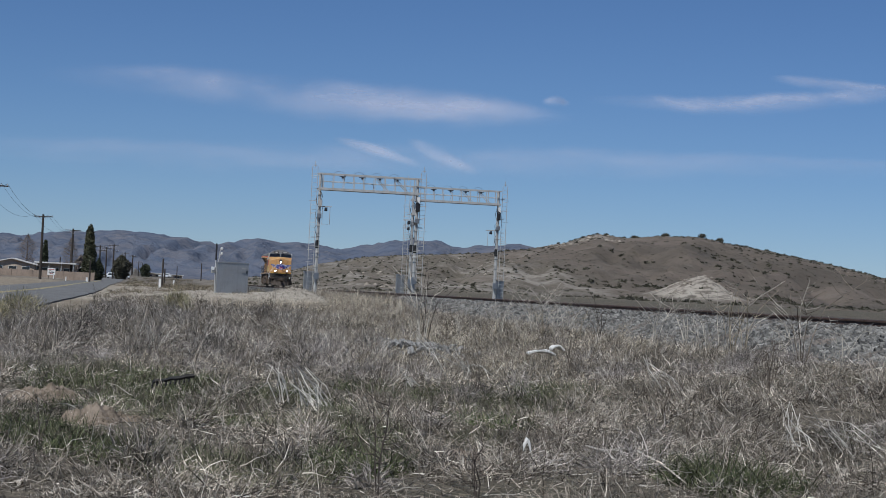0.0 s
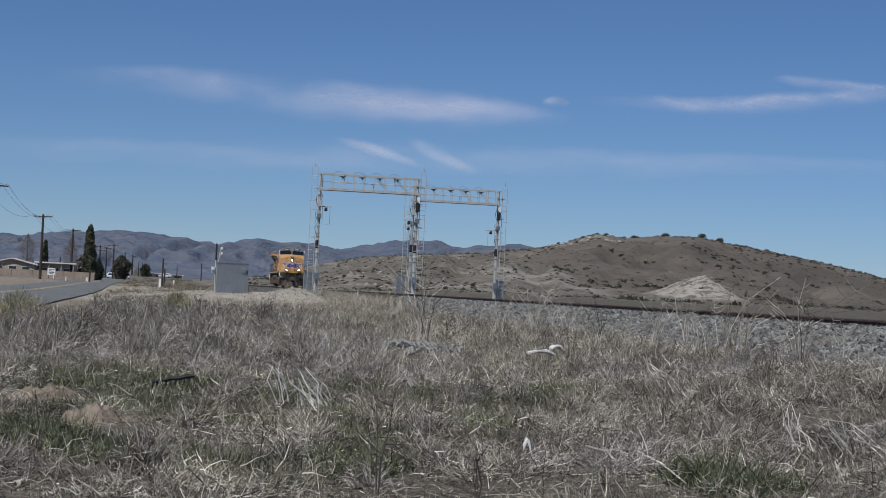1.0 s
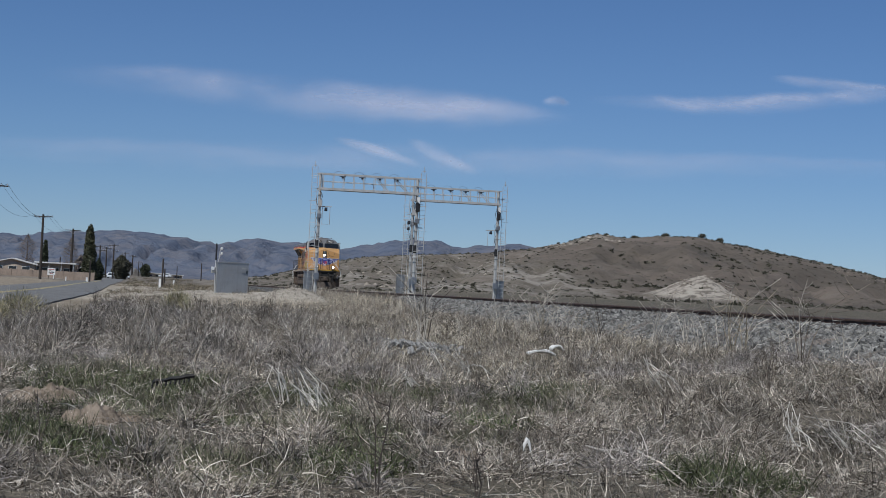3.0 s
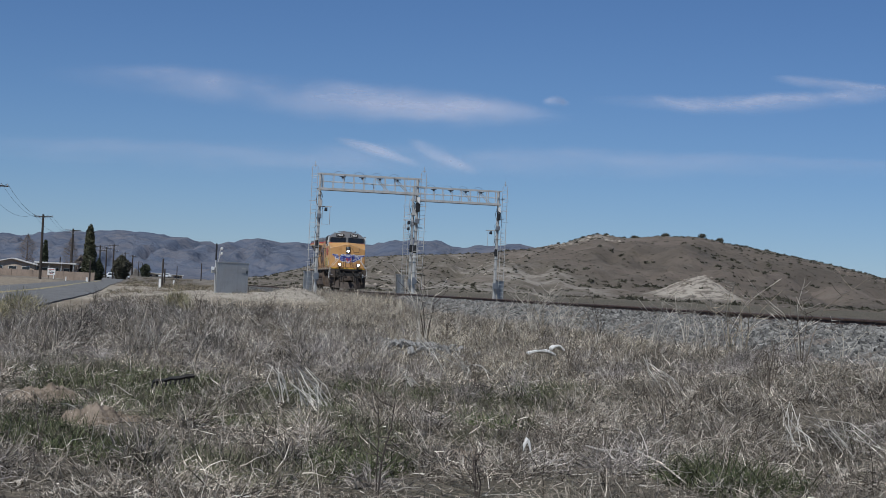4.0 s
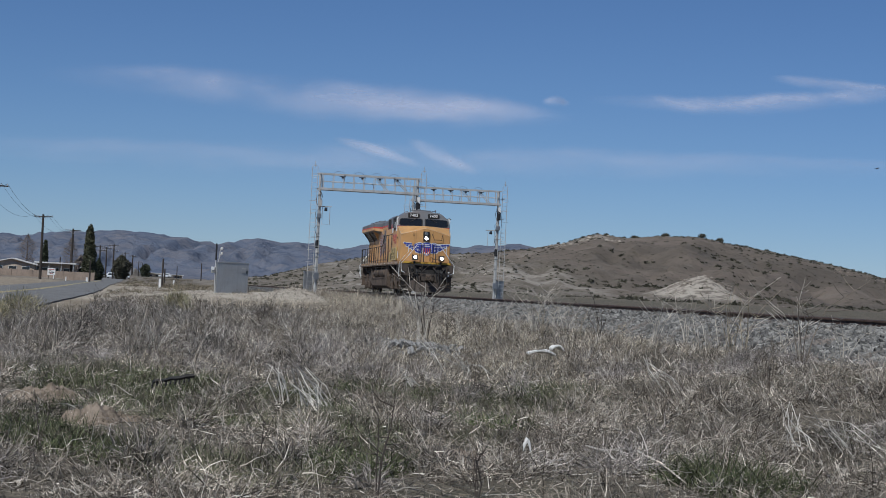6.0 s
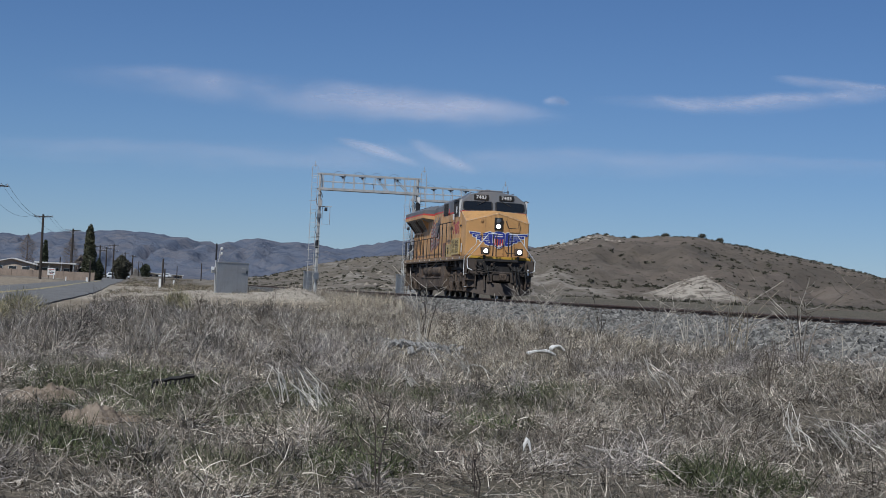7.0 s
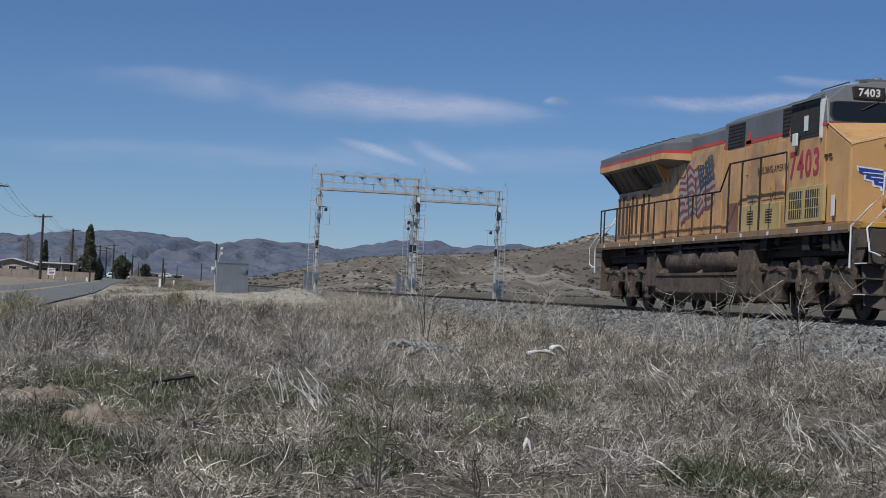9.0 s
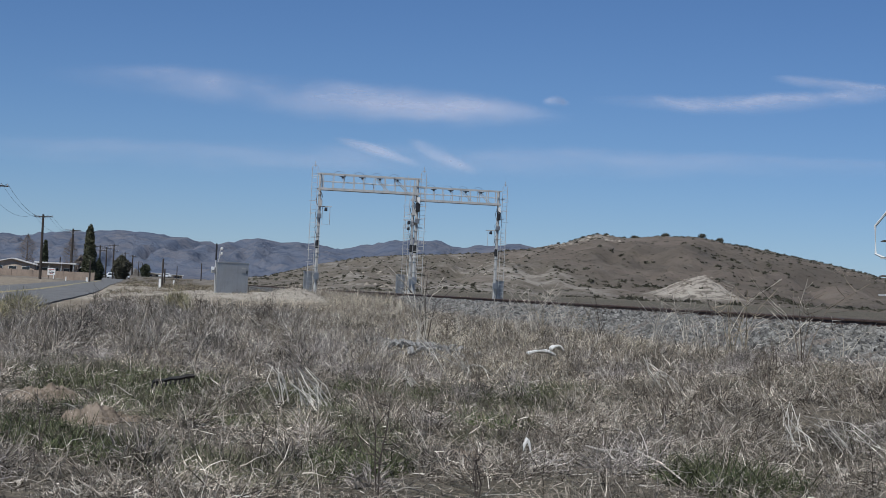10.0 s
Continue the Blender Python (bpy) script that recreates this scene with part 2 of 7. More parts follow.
def part(name, solid, material, parent, label="", bevel=0.0, smooth_shade=False):
    me = solid if isinstance(solid, bpy.types.Mesh) else solid.mesh(name, bevel)
    if not me.materials:
        me.materials.append(material)
    if smooth_shade:
        me.shade_smooth()
    ob = new(name, me)
    ob.parent = parent
    if label:
        tagged(ob, label)
    return ob


def thing(name, at=(0, 0, 0), rz=0.0, label="", category="", group="", kind=""):
    e = new(name)
    e.empty_display_size = 0.3
    e.matrix_world = pose(*at, 0, 0, rz)
    return tagged(e, label, category, group, kind)


def words(text, size, material, parent, m, name="lettering", depth=0.006, spacing=1.0, bold=0.0):
    """Raised lettering in the built-in font, as a mesh; m: its pose in its thing's space."""
    cu = bpy.data.curves.new(name, "FONT")
    cu.body, cu.size, cu.extrude, cu.offset, cu.align_x, cu.align_y, cu.space_character = text, size, depth, bold, "CENTER", "CENTER", spacing
    cu.resolution_u = 3
    tmp = new(name, cu)
    me = bpy.data.meshes.new_from_object(tmp.evaluated_get(bpy.context.evaluated_depsgraph_get()))
    bpy.data.objects.remove(tmp)
    me.materials.clear()
    me.materials.append(material)
    ob = new(name, me)
    ob.parent, ob.matrix_local = parent, m
    return ob


galv = worn("galvanised_steel", (0.50, 0.49, 0.47), 0.5, 0.2, amount=0.25, grime=0.1, scale=1.5)
galv_light = worn("aluminium_sheet", (0.36, 0.36, 0.36), 0.36, 0.8, amount=0.16, grime=0.08, scale=0.8)
dark_steel = worn("dark_steel", (0.03, 0.03, 0.032), 0.5, 0.3, grime=0.1)
white_paint = worn("white_paint", (0.78, 0.77, 0.74), 0.5, grime=0.12)
old_wood = worn("weathered_wood", (0.085, 0.062, 0.045), 0.9, amount=0.4)
wire_mat = worn("dull_wire", (0.06, 0.06, 0.06), 0.6)
pole_wood = worn("dark_creosoted_pole", (0.045, 0.036, 0.030), 0.9, amount=0.35)
concrete = worn("concrete", (0.42, 0.40, 0.37), 0.9)


# ---- far mountains ----
def mountains():
    xs = np.linspace(-2600, 2600, 420)
    rx = (-2600, -1500, -900, -360, -290, -185, -126, -55, 29, 95, 137, 179, 221, 282, 356, 417, 465, 527, 558, 602, 664, 752, 790, 981, 1200, 2600)
    rh = (150, 130, 95, 82, 86, 95, 102, 98, 93, 84, 88, 102, 94, 96, 87, 97, 109, 116, 117, 104, 107, 117, 108, 60, 35, 40)
    rows = np.linspace(0, 1, 70)
    X, T = np.meshgrid(xs, rows, indexing="ij")
    Y = 2700 + 1300 * T
    az = X
    h = np.interp(az, rx, rh)
    base = land(X * Y / 4000, Y)
    fold = 1 - np.abs(noise2(az / 75 + 3 * noise2(az / 200, T * 2, 2), T * 2.2 + 4, 5))
    prof = T ** 1.25
    z = base * (1 - T) + h * prof + (fold - 0.75) * 130 * T * (1 - T) ** 0.8 * 1.2 + noise2(az / 12, T * 14, 4) * 7.0 * smooth(0.1, 0.6, T)
    back = np.stack([xs * 4700 / 4000, np.full_like(xs, 4700), np.interp(xs, rx, rh) * 0.3], -1)
    V = np.concatenate([np.stack([X * Y / 4000, Y, np.maximum(z, base * 0.5 - 30)], -1), back[:, None, :]], 1)
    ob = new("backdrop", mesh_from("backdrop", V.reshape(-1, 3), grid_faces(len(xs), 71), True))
    n = Nodes("hazed_far_chaparral", 1.0, spec=0.0)
    # aerial haze is put into these base colours: brush tones shifted to blue-grey
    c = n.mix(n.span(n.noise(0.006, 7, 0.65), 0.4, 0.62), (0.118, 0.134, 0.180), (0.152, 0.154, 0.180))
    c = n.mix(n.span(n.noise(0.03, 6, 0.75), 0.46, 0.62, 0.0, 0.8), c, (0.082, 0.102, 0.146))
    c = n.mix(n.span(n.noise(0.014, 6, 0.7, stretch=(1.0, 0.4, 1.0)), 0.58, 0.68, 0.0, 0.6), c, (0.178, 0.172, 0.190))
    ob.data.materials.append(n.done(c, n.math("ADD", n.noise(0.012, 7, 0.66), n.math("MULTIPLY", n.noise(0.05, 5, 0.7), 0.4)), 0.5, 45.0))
    tagged(ob, "brush-covered mountain range with blue-grey distance haze painted into its colour", "mountains", kind="structure")


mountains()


# ---- thin clouds ----
def cloud_sheet(label, line, width, y, cover, grain=(1.0, 1.0, 3.0), skew=0.35, scale=0.006):
    """A thin veil of ice cloud along a line of (x, z) places; it thins out to nothing at its rim."""
    n, m = 40, 10
    ux = np.linspace(0, 1, len(line))
    u1 = np.linspace(0, 1, n)
    cx, cz = np.interp(u1, ux, [p[0] for p in line]), np.interp(u1, ux, [p[1] for p in line])
    cz = np.convolve(np.pad(cz, 4, mode="edge"), np.ones(9) / 9, mode="valid")
    U, W = np.meshgrid(u1, np.linspace(0, 1, m), indexing="ij")
    V = np.stack([cx[:, None] + 0 * W, y + 8 * np.sin(U * 5 + cx[0]), cz[:, None] + width * (W - 0.5) * (0.25 + 0.75 * np.sin(math.pi * U) ** 0.7)], -1).reshape(-1, 3)
    ob = new("cloud", mesh_from("cloud", V, grid_faces(n, m), True))
    uv = ob.data.uv_layers.new(name="sheet")
    co = np.stack([U, W], -1).reshape(-1, 2)
    li = np.empty(len(ob.data.loops), np.int32)
    ob.data.loops.foreach_get("vertex_index", li)
    uv.data.foreach_set("uv", co[li].astype(np.float32).ravel())
    nn = Nodes("ice_cloud", 1.0, spec=0.0)
    t = nn.t
    uvn = nn.node("ShaderNodeUVMap")
    uvn.uv_map = "sheet"
    u, w = nn.axis(0, uvn.outputs[0]), nn.axis(1, uvn.outputs[0])
    warp = nn.noise(0.0045, 5, 0.6, stretch=(1.0, 1.0, 1.6))
    w2 = nn.math("ADD", w, nn.math("MULTIPLY", nn.math("SUBTRACT", warp, 0.5), 0.75))
    edge = nn.math("MULTIPLY", nn.span(u, 0.0, 0.30), nn.span(u, 1.0, 0.72))
    edge = nn.math("MULTIPLY", edge, nn.math("MULTIPLY", nn.span(w, 0.0, 0.4), nn.span(w, 1.0, 0.72)))
    edge = nn.math("MULTIPLY", edge, nn.math("MULTIPLY", nn.span(w2, 0.05, 0.10 + skew + 0.25), nn.span(w2, 1.0, 0.60)))
    body = nn.span(nn.noise(scale, 8, 0.62, stretch=grain), 0.16, 0.78)
    alpha = nn.math("MULTIPLY", nn.math("MULTIPLY", edge, body), cover)
    tr, em, mx = nn.node("ShaderNodeBsdfTransparent"), nn.node("ShaderNodeBsdfDiffuse", Color=(0.84, 0.79, 0.84, 1)), nn.node("ShaderNodeMixShader")
    t.links.new(alpha, mx.inputs[0]), t.links.new(tr.outputs[0], mx.inputs[1]), t.links.new(em.outputs[0], mx.inputs[2])
    t.links.new(mx.outputs[0], t.nodes["Material Output"].inputs["Surface"])
    ob.data.materials.append(nn.m)
    ob.visible_shadow = False
    tagged(ob, label, "cloud", kind="structure")


# ---- road ----
def road():
    ys = axis_steps([(-380, 40, 20), (40, 160, 3), (160, 400, 8), (400, 1600, 40)])
    us = np.linspace(-4.1, 4.1, 9)
    U, Y = np.meshgrid(us, ys, indexing="ij")
    ragged = np.where(np.abs(U) > 4, np.sign(U) * 0.10 * noise2(Y / 9, U, 3), 0)
    Z = road_z(Y) + 0.05 - 0.010 * U * U / 4.1
    top = np.stack([road_x(Y) + U + ragged, Y, Z], -1)
    rim = top.copy()[[0, -1]]
    rim[..., 2] -= 0.35
    V = np.concatenate([rim[:1], top, rim[1:]], 0)
    ob = new("road", mesh_from("road", V.reshape(-1, 3), grid_faces(11, len(ys)), False))
    n = Nodes("old_asphalt", 0.85, spec=0.25)
    c = n.mix(n.span(n.noise(0.4, 5), 0.35, 0.65), (0.165, 0.16, 0.152), (0.125, 0.122, 0.118))
    c = n.mix(n.span(n.noise(30, 3), 0.5, 0.7), c, (0.21, 0.21, 0.21))
    c = n.mix(n.span(n.noise(1.2, 6, 0.8, stretch=(1, 0.12, 1)), 0.6, 0.64), c, (0.05, 0.05, 0.05))
    ob.data.materials.append(n.done(c, n.noise(60, 3), 0.4, 0.01))
    tagged(ob, "worn grey asphalt two-lane country road", "road", kind="structure")
    ym = ys[(ys > 30) & (ys < 420)]
    yel = worn("faded_yellow_paint", (0.48, 0.40, 0.18), 0.8, amount=0.3)
    for off in (-0.16, 0.16):
        V = np.stack([np.stack([road_x(ym) + off + s * 0.09, ym, road_z(ym) + 0.056], -1) for s in (-1, 1)], 0)
        o = new("centre_line", mesh_from("centre_line", V.reshape(-1, 3), grid_faces(2, len(ym))))
        o.data.materials.append(yel)
        tagged(o, "faded yellow painted line on the asphalt", "road marking", kind="structure")


road()


# ---- track ----
ballast_mat = None


def track():
    global ballast_mat
    n = Nodes("ballast_stone", 0.9, spec=0.2)
    r = n.rnd(True)
    c = n.mix(r, (0.045, 0.044, 0.041), (0.31, 0.298, 0.27))
    c = n.mix(n.span(n.noise(1.1, 4), 0.5, 0.72), c, (0.19, 0.16, 0.135))
    c = n.mix(n.span(n.noise(20, 4), 0.45, 0.62, 0.0, 0.7), c, (0.13, 0.125, 0.125))
    ballast_mat = n.done(c, n.noise(45, 4), 0.6, 0.02)
    ys = axis_steps([(-60, 24, 4), (24, 62, 0.10), (62, 110, 0.25), (110, 400, 2), (400, 900, 10)])
    us = np.array([-3.35, -3.2, -3.05, -2.9, -2.75, -2.6, -2.45, -2.3, -2.15, -2.0, -1.85, -1.7, -1.5, -1.0, 0, 1.0, 1.5, 2.2, 3.2])
    U, Y = np.meshgrid(us, ys, indexing="ij")
    Z = np.interp(np.abs(U), (0, 1.3, 1.65, 3.1, 3.4), (-0.20, -0.20, -0.23, -0.80, -0.95))
    Z = Z + noise2(U * 9, Y * 9, 2) * 0.04 + noise2(U, Y / 2, 2) * 0.05
    V = np.stack([TRACK_X + U, Y, Z], -1).reshape(-1, 3)
    bed = new("ballast_bed", mesh_from("ballast_bed", V, grid_faces(len(us), len(ys))))
    bn = Nodes("ballast_gaps", 0.95, spec=0.1)
    bed.data.materials.append(bn.done(bn.mix(bn.span(bn.noise(14, 5, 0.7), 0.4, 0.62), (0.03, 0.029, 0.028), (0.17, 0.165, 0.155)), bn.noise(22, 5), 0.8, 0.05))
    tagged(bed, "bank of grey crushed stone under the track", "ballast", kind="structure")
    # loose stones
    rs = np.random.RandomState(3)
    N = 32000
    y = 25 + 75 * rs.rand(N) ** 1.5
    u = -3.45 + 2.6 * rs.rand(N)
    z = np.interp(np.abs(u), (0, 1.3, 1.65, 3.1, 3.4), (-0.20, -0.20, -0.23, -0.80, -0.86)) + 0.02
    size = 0.038 + 0.066 * rs.rand(N) ** 1.8
    octa = np.array([(1, 0, 0), (-1, 0, 0), (0, 1, 0), (0, -1, 0), (0, 0, 1), (0, 0, -1)], float)
    tri = np.array([(0, 2, 4), (2, 1, 4), (1, 3, 4), (3, 0, 4), (2, 0, 5), (1, 2, 5), (3, 1, 5), (0, 3, 5)])
    q = octa[None] * (0.7 + 0.6 * rs.rand(N, 6, 1)) + 0.35 * (rs.rand(N, 6, 3) - 0.5)
    a = rs.rand(N, 3, 3) - 0.5
    a, _ = np.linalg.qr(a)
    q = np.einsum("nij,nkj->nki", a, q) * size[:, None, None]
    q += np.stack([TRACK_X + u, y, z], -1)[:, None, :]
    st = new("ballast_stones", mesh_from("ballast_stones", q.reshape(-1, 3), (tri[None] + np.arange(N)[:, None, None] * 6).reshape(-1, 3)))
    st.data.materials.append(ballast_mat)
    tagged(st, "loose crushed grey stones on the track bank", "stones", kind="stuff")
    # rails and sleepers
    rust = worn("rusty_rail_steel", (0.085, 0.05, 0.035), 0.75, 0.2, amount=0.35, dirt=(0.03, 0.025, 0.02))
    shine = Nodes("rail_head", 0.25, 1.0).done((0.5, 0.48, 0.46))
    outline = [(-0.075, -0.172), (0.075, -0.172), (0.075, -0.158), (0.012, -0.140), (0.010, -0.045), (0.036, -0.036), (0.036, -0.006), (0.028, 0), (-0.028, 0), (-0.036, -0.006), (-0.036, -0.036), (-0.010, -0.045), (-0.012, -0.140), (-0.075, -0.158)]
    for off in (-0.755, 0.755):
        t = thing("rail", (TRACK_X + off, 0, 0), label="long rusty steel rail with a polished head", category="rail", group="rails of the track")
        part("web_and_foot", Solid().prism(outline, "y", -60, 900), rust, t)
        part("running_surface", Solid().box(-0.024, 0.024, -60, 900, 0.0005, 0.002), shine, t, "bright polished steel strip")
    sl = Solid().box(-1.3, 1.3, -0.115, 0.115, -0.33, -0.176).mesh("sleeper", 0.012)
    sl.materials.append(old_wood)
    plate = Solid().box(-0.09, 0.09, -0.1, 0.1, -0.176, -0.168).box(0.075, 0.1, -0.07, -0.04, -0.17, -0.13).box(-0.1, -0.075, 0.04, 0.07, -0.17, -0.13).mesh("tie_plate")
    plate.materials.append(rust)
    first = thing("sleeper", (TRACK_X, 26, 0), label="dark weathered wooden sleeper bedded in grey ballast", category="sleeper", group="sleepers under the rails")
    part("beam", sl, old_wood, first)
    for off in (-0.755, 0.755):
        p = part("tie_plate", plate, rust, first, "rusty steel plate and spikes")
        p.location.x = off
    for i in range(1, 230):
        copy_thing(first, pose(TRACK_X, 26 + 0.5 * i, 0.01 * math.sin(i * 2.3), 0, 0, 0.6 * math.sin(i * 5.1)))


track()
# ---- signal bridges over the track ----
black_enamel = worn("black_enamel", (0.02, 0.02, 0.022), 0.5, grime=0.05)
dark_lens = Nodes("dark_lens", 0.15, 0.0, 0.6).done((0.05, 0.05, 0.055))
glass_lens = Nodes("lamp_lens", 0.1, 0.0, 0.6).done((0.55, 0.56, 0.58))


def ladder(parent, x, y, z0, z1, width=0.4, cage=True):
    rail = Solid().box(-0.019, 0.019, -0.015, 0.015, z0, z1).mesh("ladder_rail")
    for s in (-1, 1):
        part("ladder_rail", rail, galv, parent).location = (x + s * width / 2, y, 0)
    rung = Solid().tube([(-width / 2, 0, 0), (width / 2, 0, 0)], 0.012, 5).mesh("ladder_rung")
    for i in range(int((z1 - z0) / 0.33)):
        part("ladder_rung", rung, galv, parent).location = (x, y, z0 + 0.2 + 0.33 * i)
    if cage:
        hoop = Solid().tube([(0.36 * math.cos(a), -0.36 * math.sin(a) - 0.05, 0) for a in np.linspace(0.3, math.pi - 0.3, 9)], 0.014, 4).mesh("cage_hoop")
        for i in range(int((z1 - z0 - 2.4) / 0.9)):
            part("cage_hoop", hoop, galv, parent).location = (x, y, z0 + 2.6 + 0.9 * i)


def signal_head(parent, x, y, z, flip=1, lit=False):
    """A hooded signal on a bracket, with its backing plate."""
    h = part("signal_head", Solid().box(-0.10, 0.10, -0.12, 0.12, 0.0, 0.26), black_enamel, parent, "small black signal housing with a hooded lamp", 0.02)
    h.location = (x, y, z)
    for dz in (0.13,):
        part("hood", Solid().tube([(0, 0.14, dz), (0, 0.36, dz - 0.03)], 0.10, 10), black_enamel, h)
        part("lens", Solid().lathe([(-0.20, 0.05), (-0.14, 0.07)], "y", 12, (0, 0, dz)), dark_lens, h)


def signal_bridge(x, y, span, top, ladders, brackets):
    g = thing("signal_bridge", (x, y, 0), label="grey galvanised steel signal bridge with caged ladders over the track", category="signal bridge", group="signal bridges")
    base = float(land(x, y)) - 0.3
    bottom = top - 1.22
    for k, px in enumerate((0.0, span)):
        m = part("post", Solid().lathe([(base + 0.5, 0.125), (2.6, 0.115), (2.62, 0.15), (2.75, 0.15), (2.77, 0.105), (top - 2.6, 0.10), (top + 0.02, 0.095)], "z", 12), galv, g)
        m.location = (px, 0, 0)
        part("footing", Solid().box(px - 0.5, px + 0.5, -0.5, 0.5, base, base + 0.55), concrete, g, "concrete footing", 0.03)
        part("base_plate", Solid().box(px - 0.3, px + 0.3, -0.3, 0.3, base + 0.55, base + 0.6), galv, g)
        for sx in (-1, 1):
            for sy in (-1, 1):
                part("anchor_bolt", Solid().tube([(px + 0.24 * sx, 0.24 * sy, base + 0.55), (px + 0.24 * sx, 0.24 * sy, base + 0.72)], 0.025, 6), galv, g)
        part("junction_box", Solid().box(px - 0.19, px + 0.19, -0.40, -0.18, 0.70, 1.22), galv_light, g, "small aluminium junction box", 0.015)
        part("conduit", Solid().tube([(px + 0.10, -0.10, base + 0.6), (px + 0.10, -0.10, top - 1.4)], 0.022, 6), galv, g)
        for cz in np.linspace(1.6, top - 1.6, 8):
            part("clamp", Solid().box(px - 0.135, px + 0.145, -0.15, 0.13, cz, cz + 0.045), galv, g)
    for yy in (-0.45, 0.45):
        part("top_chord", Solid().box(-0.16, span + 0.16, yy - 0.04, yy + 0.04, top - 0.10, top), galv, g)
        part("bottom_chord", Solid().box(-0.16, span + 0.16, yy - 0.06, yy + 0.06, bottom - 0.02, bottom + 0.15), galv, g)
        part("middle_rail", Solid().tube([(0, yy, bottom + 0.62), (span, yy, bottom + 0.62)], 0.022, 5), galv, g)
        strut = Solid().box(-0.025, 0.025, -0.025, 0.025, bottom + 0.1, top - 0.05).mesh("strut")
        for i in range(10):
            part("strut", strut, galv, g).location = (0.2 + (span - 0.4) * i / 9, yy, 0)
        for a, b in ((0.56, 0.70), (0.76, 0.90)):
            part("brace", Solid().tube([(span * a, yy, top - 0.1), (span * b, yy, bottom + 0.1)], 0.03, 5), galv, g)
    part("walkway", Solid().box(0.1, span - 0.1, -0.42, 0.42, bottom + 0.02, bottom + 0.06), galv, g, "steel grating walkway")
    for i in range(5):
        part("cross_member", Solid().box(span * i / 4 - 0.04, span * i / 4 + 0.04, -0.45, 0.45, top - 0.1, top - 0.02), galv, g)
    for f in (0.22, 0.42, 0.60, 0.78):
        lamp = part("lamp", Solid().box(-0.24, 0.24, -0.09, 0.09, -0.05, 0.0).box(-0.08, 0.08, -0.07, 0.07, -0.15, -0.05), dark_steel, g, "dark hooded lamp under the beam", 0.02)
        lamp.location = (span * f, -0.5, top - 0.18)
        part("lamp_glass", Solid().lathe([(-0.21, 0.04), (-0.17, 0.08)], "z", 10), glass_lens, lamp)
        part("cable_loop", Solid().tube([(span * f + 0.35 * math.cos(a) - 0.25, -0.46, top - 0.03 + 0.20 * math.sin(a)) for a in np.linspace(0, math.pi, 9)], 0.010, 4), wire_mat, g)
    for lx in ladders:
        ladder(g, lx, -0.05, base + 0.4, top + 0.45)
        part("mast_tip", Solid().tube([(lx, -0.05, top + 0.4), (lx, -0.05, top + 0.85)], 0.02, 5).box(lx - 0.14, lx + 0.14, -0.07, -0.03, top + 0.52, top + 0.56), galv, g)
        for lz in np.arange(1.5, top, 1.7):
            near = 0.0 if abs(lx) < 2 else span
            part("standoff", Solid().tube([(near, 0, lz), (lx, -0.05, lz)], 0.02, 4), galv, g)
    for bx, bz, s in brackets:
        part("bracket_arm", Solid().box(min(bx, bx + 0.85 * s), max(bx, bx + 0.85 * s), -0.05, 0.05, bz + 0.30, bz + 0.36), galv, g)
        part("bracket_cage", Solid().tube([(bx + 0.15 * s, -0.3, bz + 0.3), (bx + 0.15 * s, -0.3, bz - 1.0), (bx + 0.7 * s, -0.3, bz - 1.0), (bx + 0.7 * s, -0.3, bz + 0.3)], 0.02, 4), galv, g)
        signal_head(g, bx + 0.42 * s, -0.12, bz)
    for px in (0.0, span):
        b = part("signal_box", Solid().box(-0.14, 0.14, -0.42, -0.12, -0.24, 0.24), galv, g, "signal relay box clamped to the post", 0.02)
        b.location = (px + 0.05, 0, bottom - 1.0)
        part("cable_loop", Solid().tube([(px + 0.3 * math.cos(a) - 0.12, -0.25, bottom - 0.5 + 0.4 * math.sin(a)) for a in np.linspace(-1.4, 1.6, 9)], 0.02, 4), wire_mat, g)
        part("signal_box", Solid().box(px - 0.14, px + 0.17, -0.40, -0.14, bottom - 2.1, bottom - 1.75), galv_light, g, "", 0.02)
        part("dark_sleeve", Solid().lathe([(bottom - 4.3, 0.12), (bottom - 4.25, 0.145), (bottom - 3.75, 0.145), (bottom - 3.7, 0.12)], "z", 10, (px, 0, 0)), dark_steel, g, "dark steel sleeve round the post")
        for k, dz in enumerate((-0.45, -1.5, -2.6)):
            part("hanging_cable", Solid().tube([(px - 0.12, -0.16, bottom + dz), (px - 0.26, -0.26, bottom + dz - 0.2), (px - 0.20, -0.24, bottom + dz - 0.55), (px - 0.10, -0.14, bottom + dz - 0.7)], 0.022, 5), wire_mat, g)
    signal_head(g, span + 0.05, -0.30, bottom - 0.75)
    part("lamp_shield", Solid().prism([(span - 0.10, bottom - 0.20), (span + 0.12, bottom - 0.14), (span + 0.16, bottom - 0.62), (span + 0.02, bottom - 0.70)], "y", -0.46, -0.43), white_paint, g, "bright pale lamp shield")
    part("backing_plate", Solid().prism([(span - 0.16, bottom - 0.62), (span + 0.18, bottom - 0.50), (span + 0.16, bottom - 1.25), (span - 0.10, bottom - 1.30)], "y", -0.44, -0.41), black_enamel, g, "black signal backing plate")


signal_bridge(10.48, 136.0, 7.22, 8.52, (-0.42, 7.64), ((0.08, 5.75, 1), (7.1, 5.1, -1)))
signal_bridge(19.72, 154.0, 7.22, 8.98, (-0.50, 7.75), ((7.1, 5.3, -1), (0.1, 5.3, -1)))



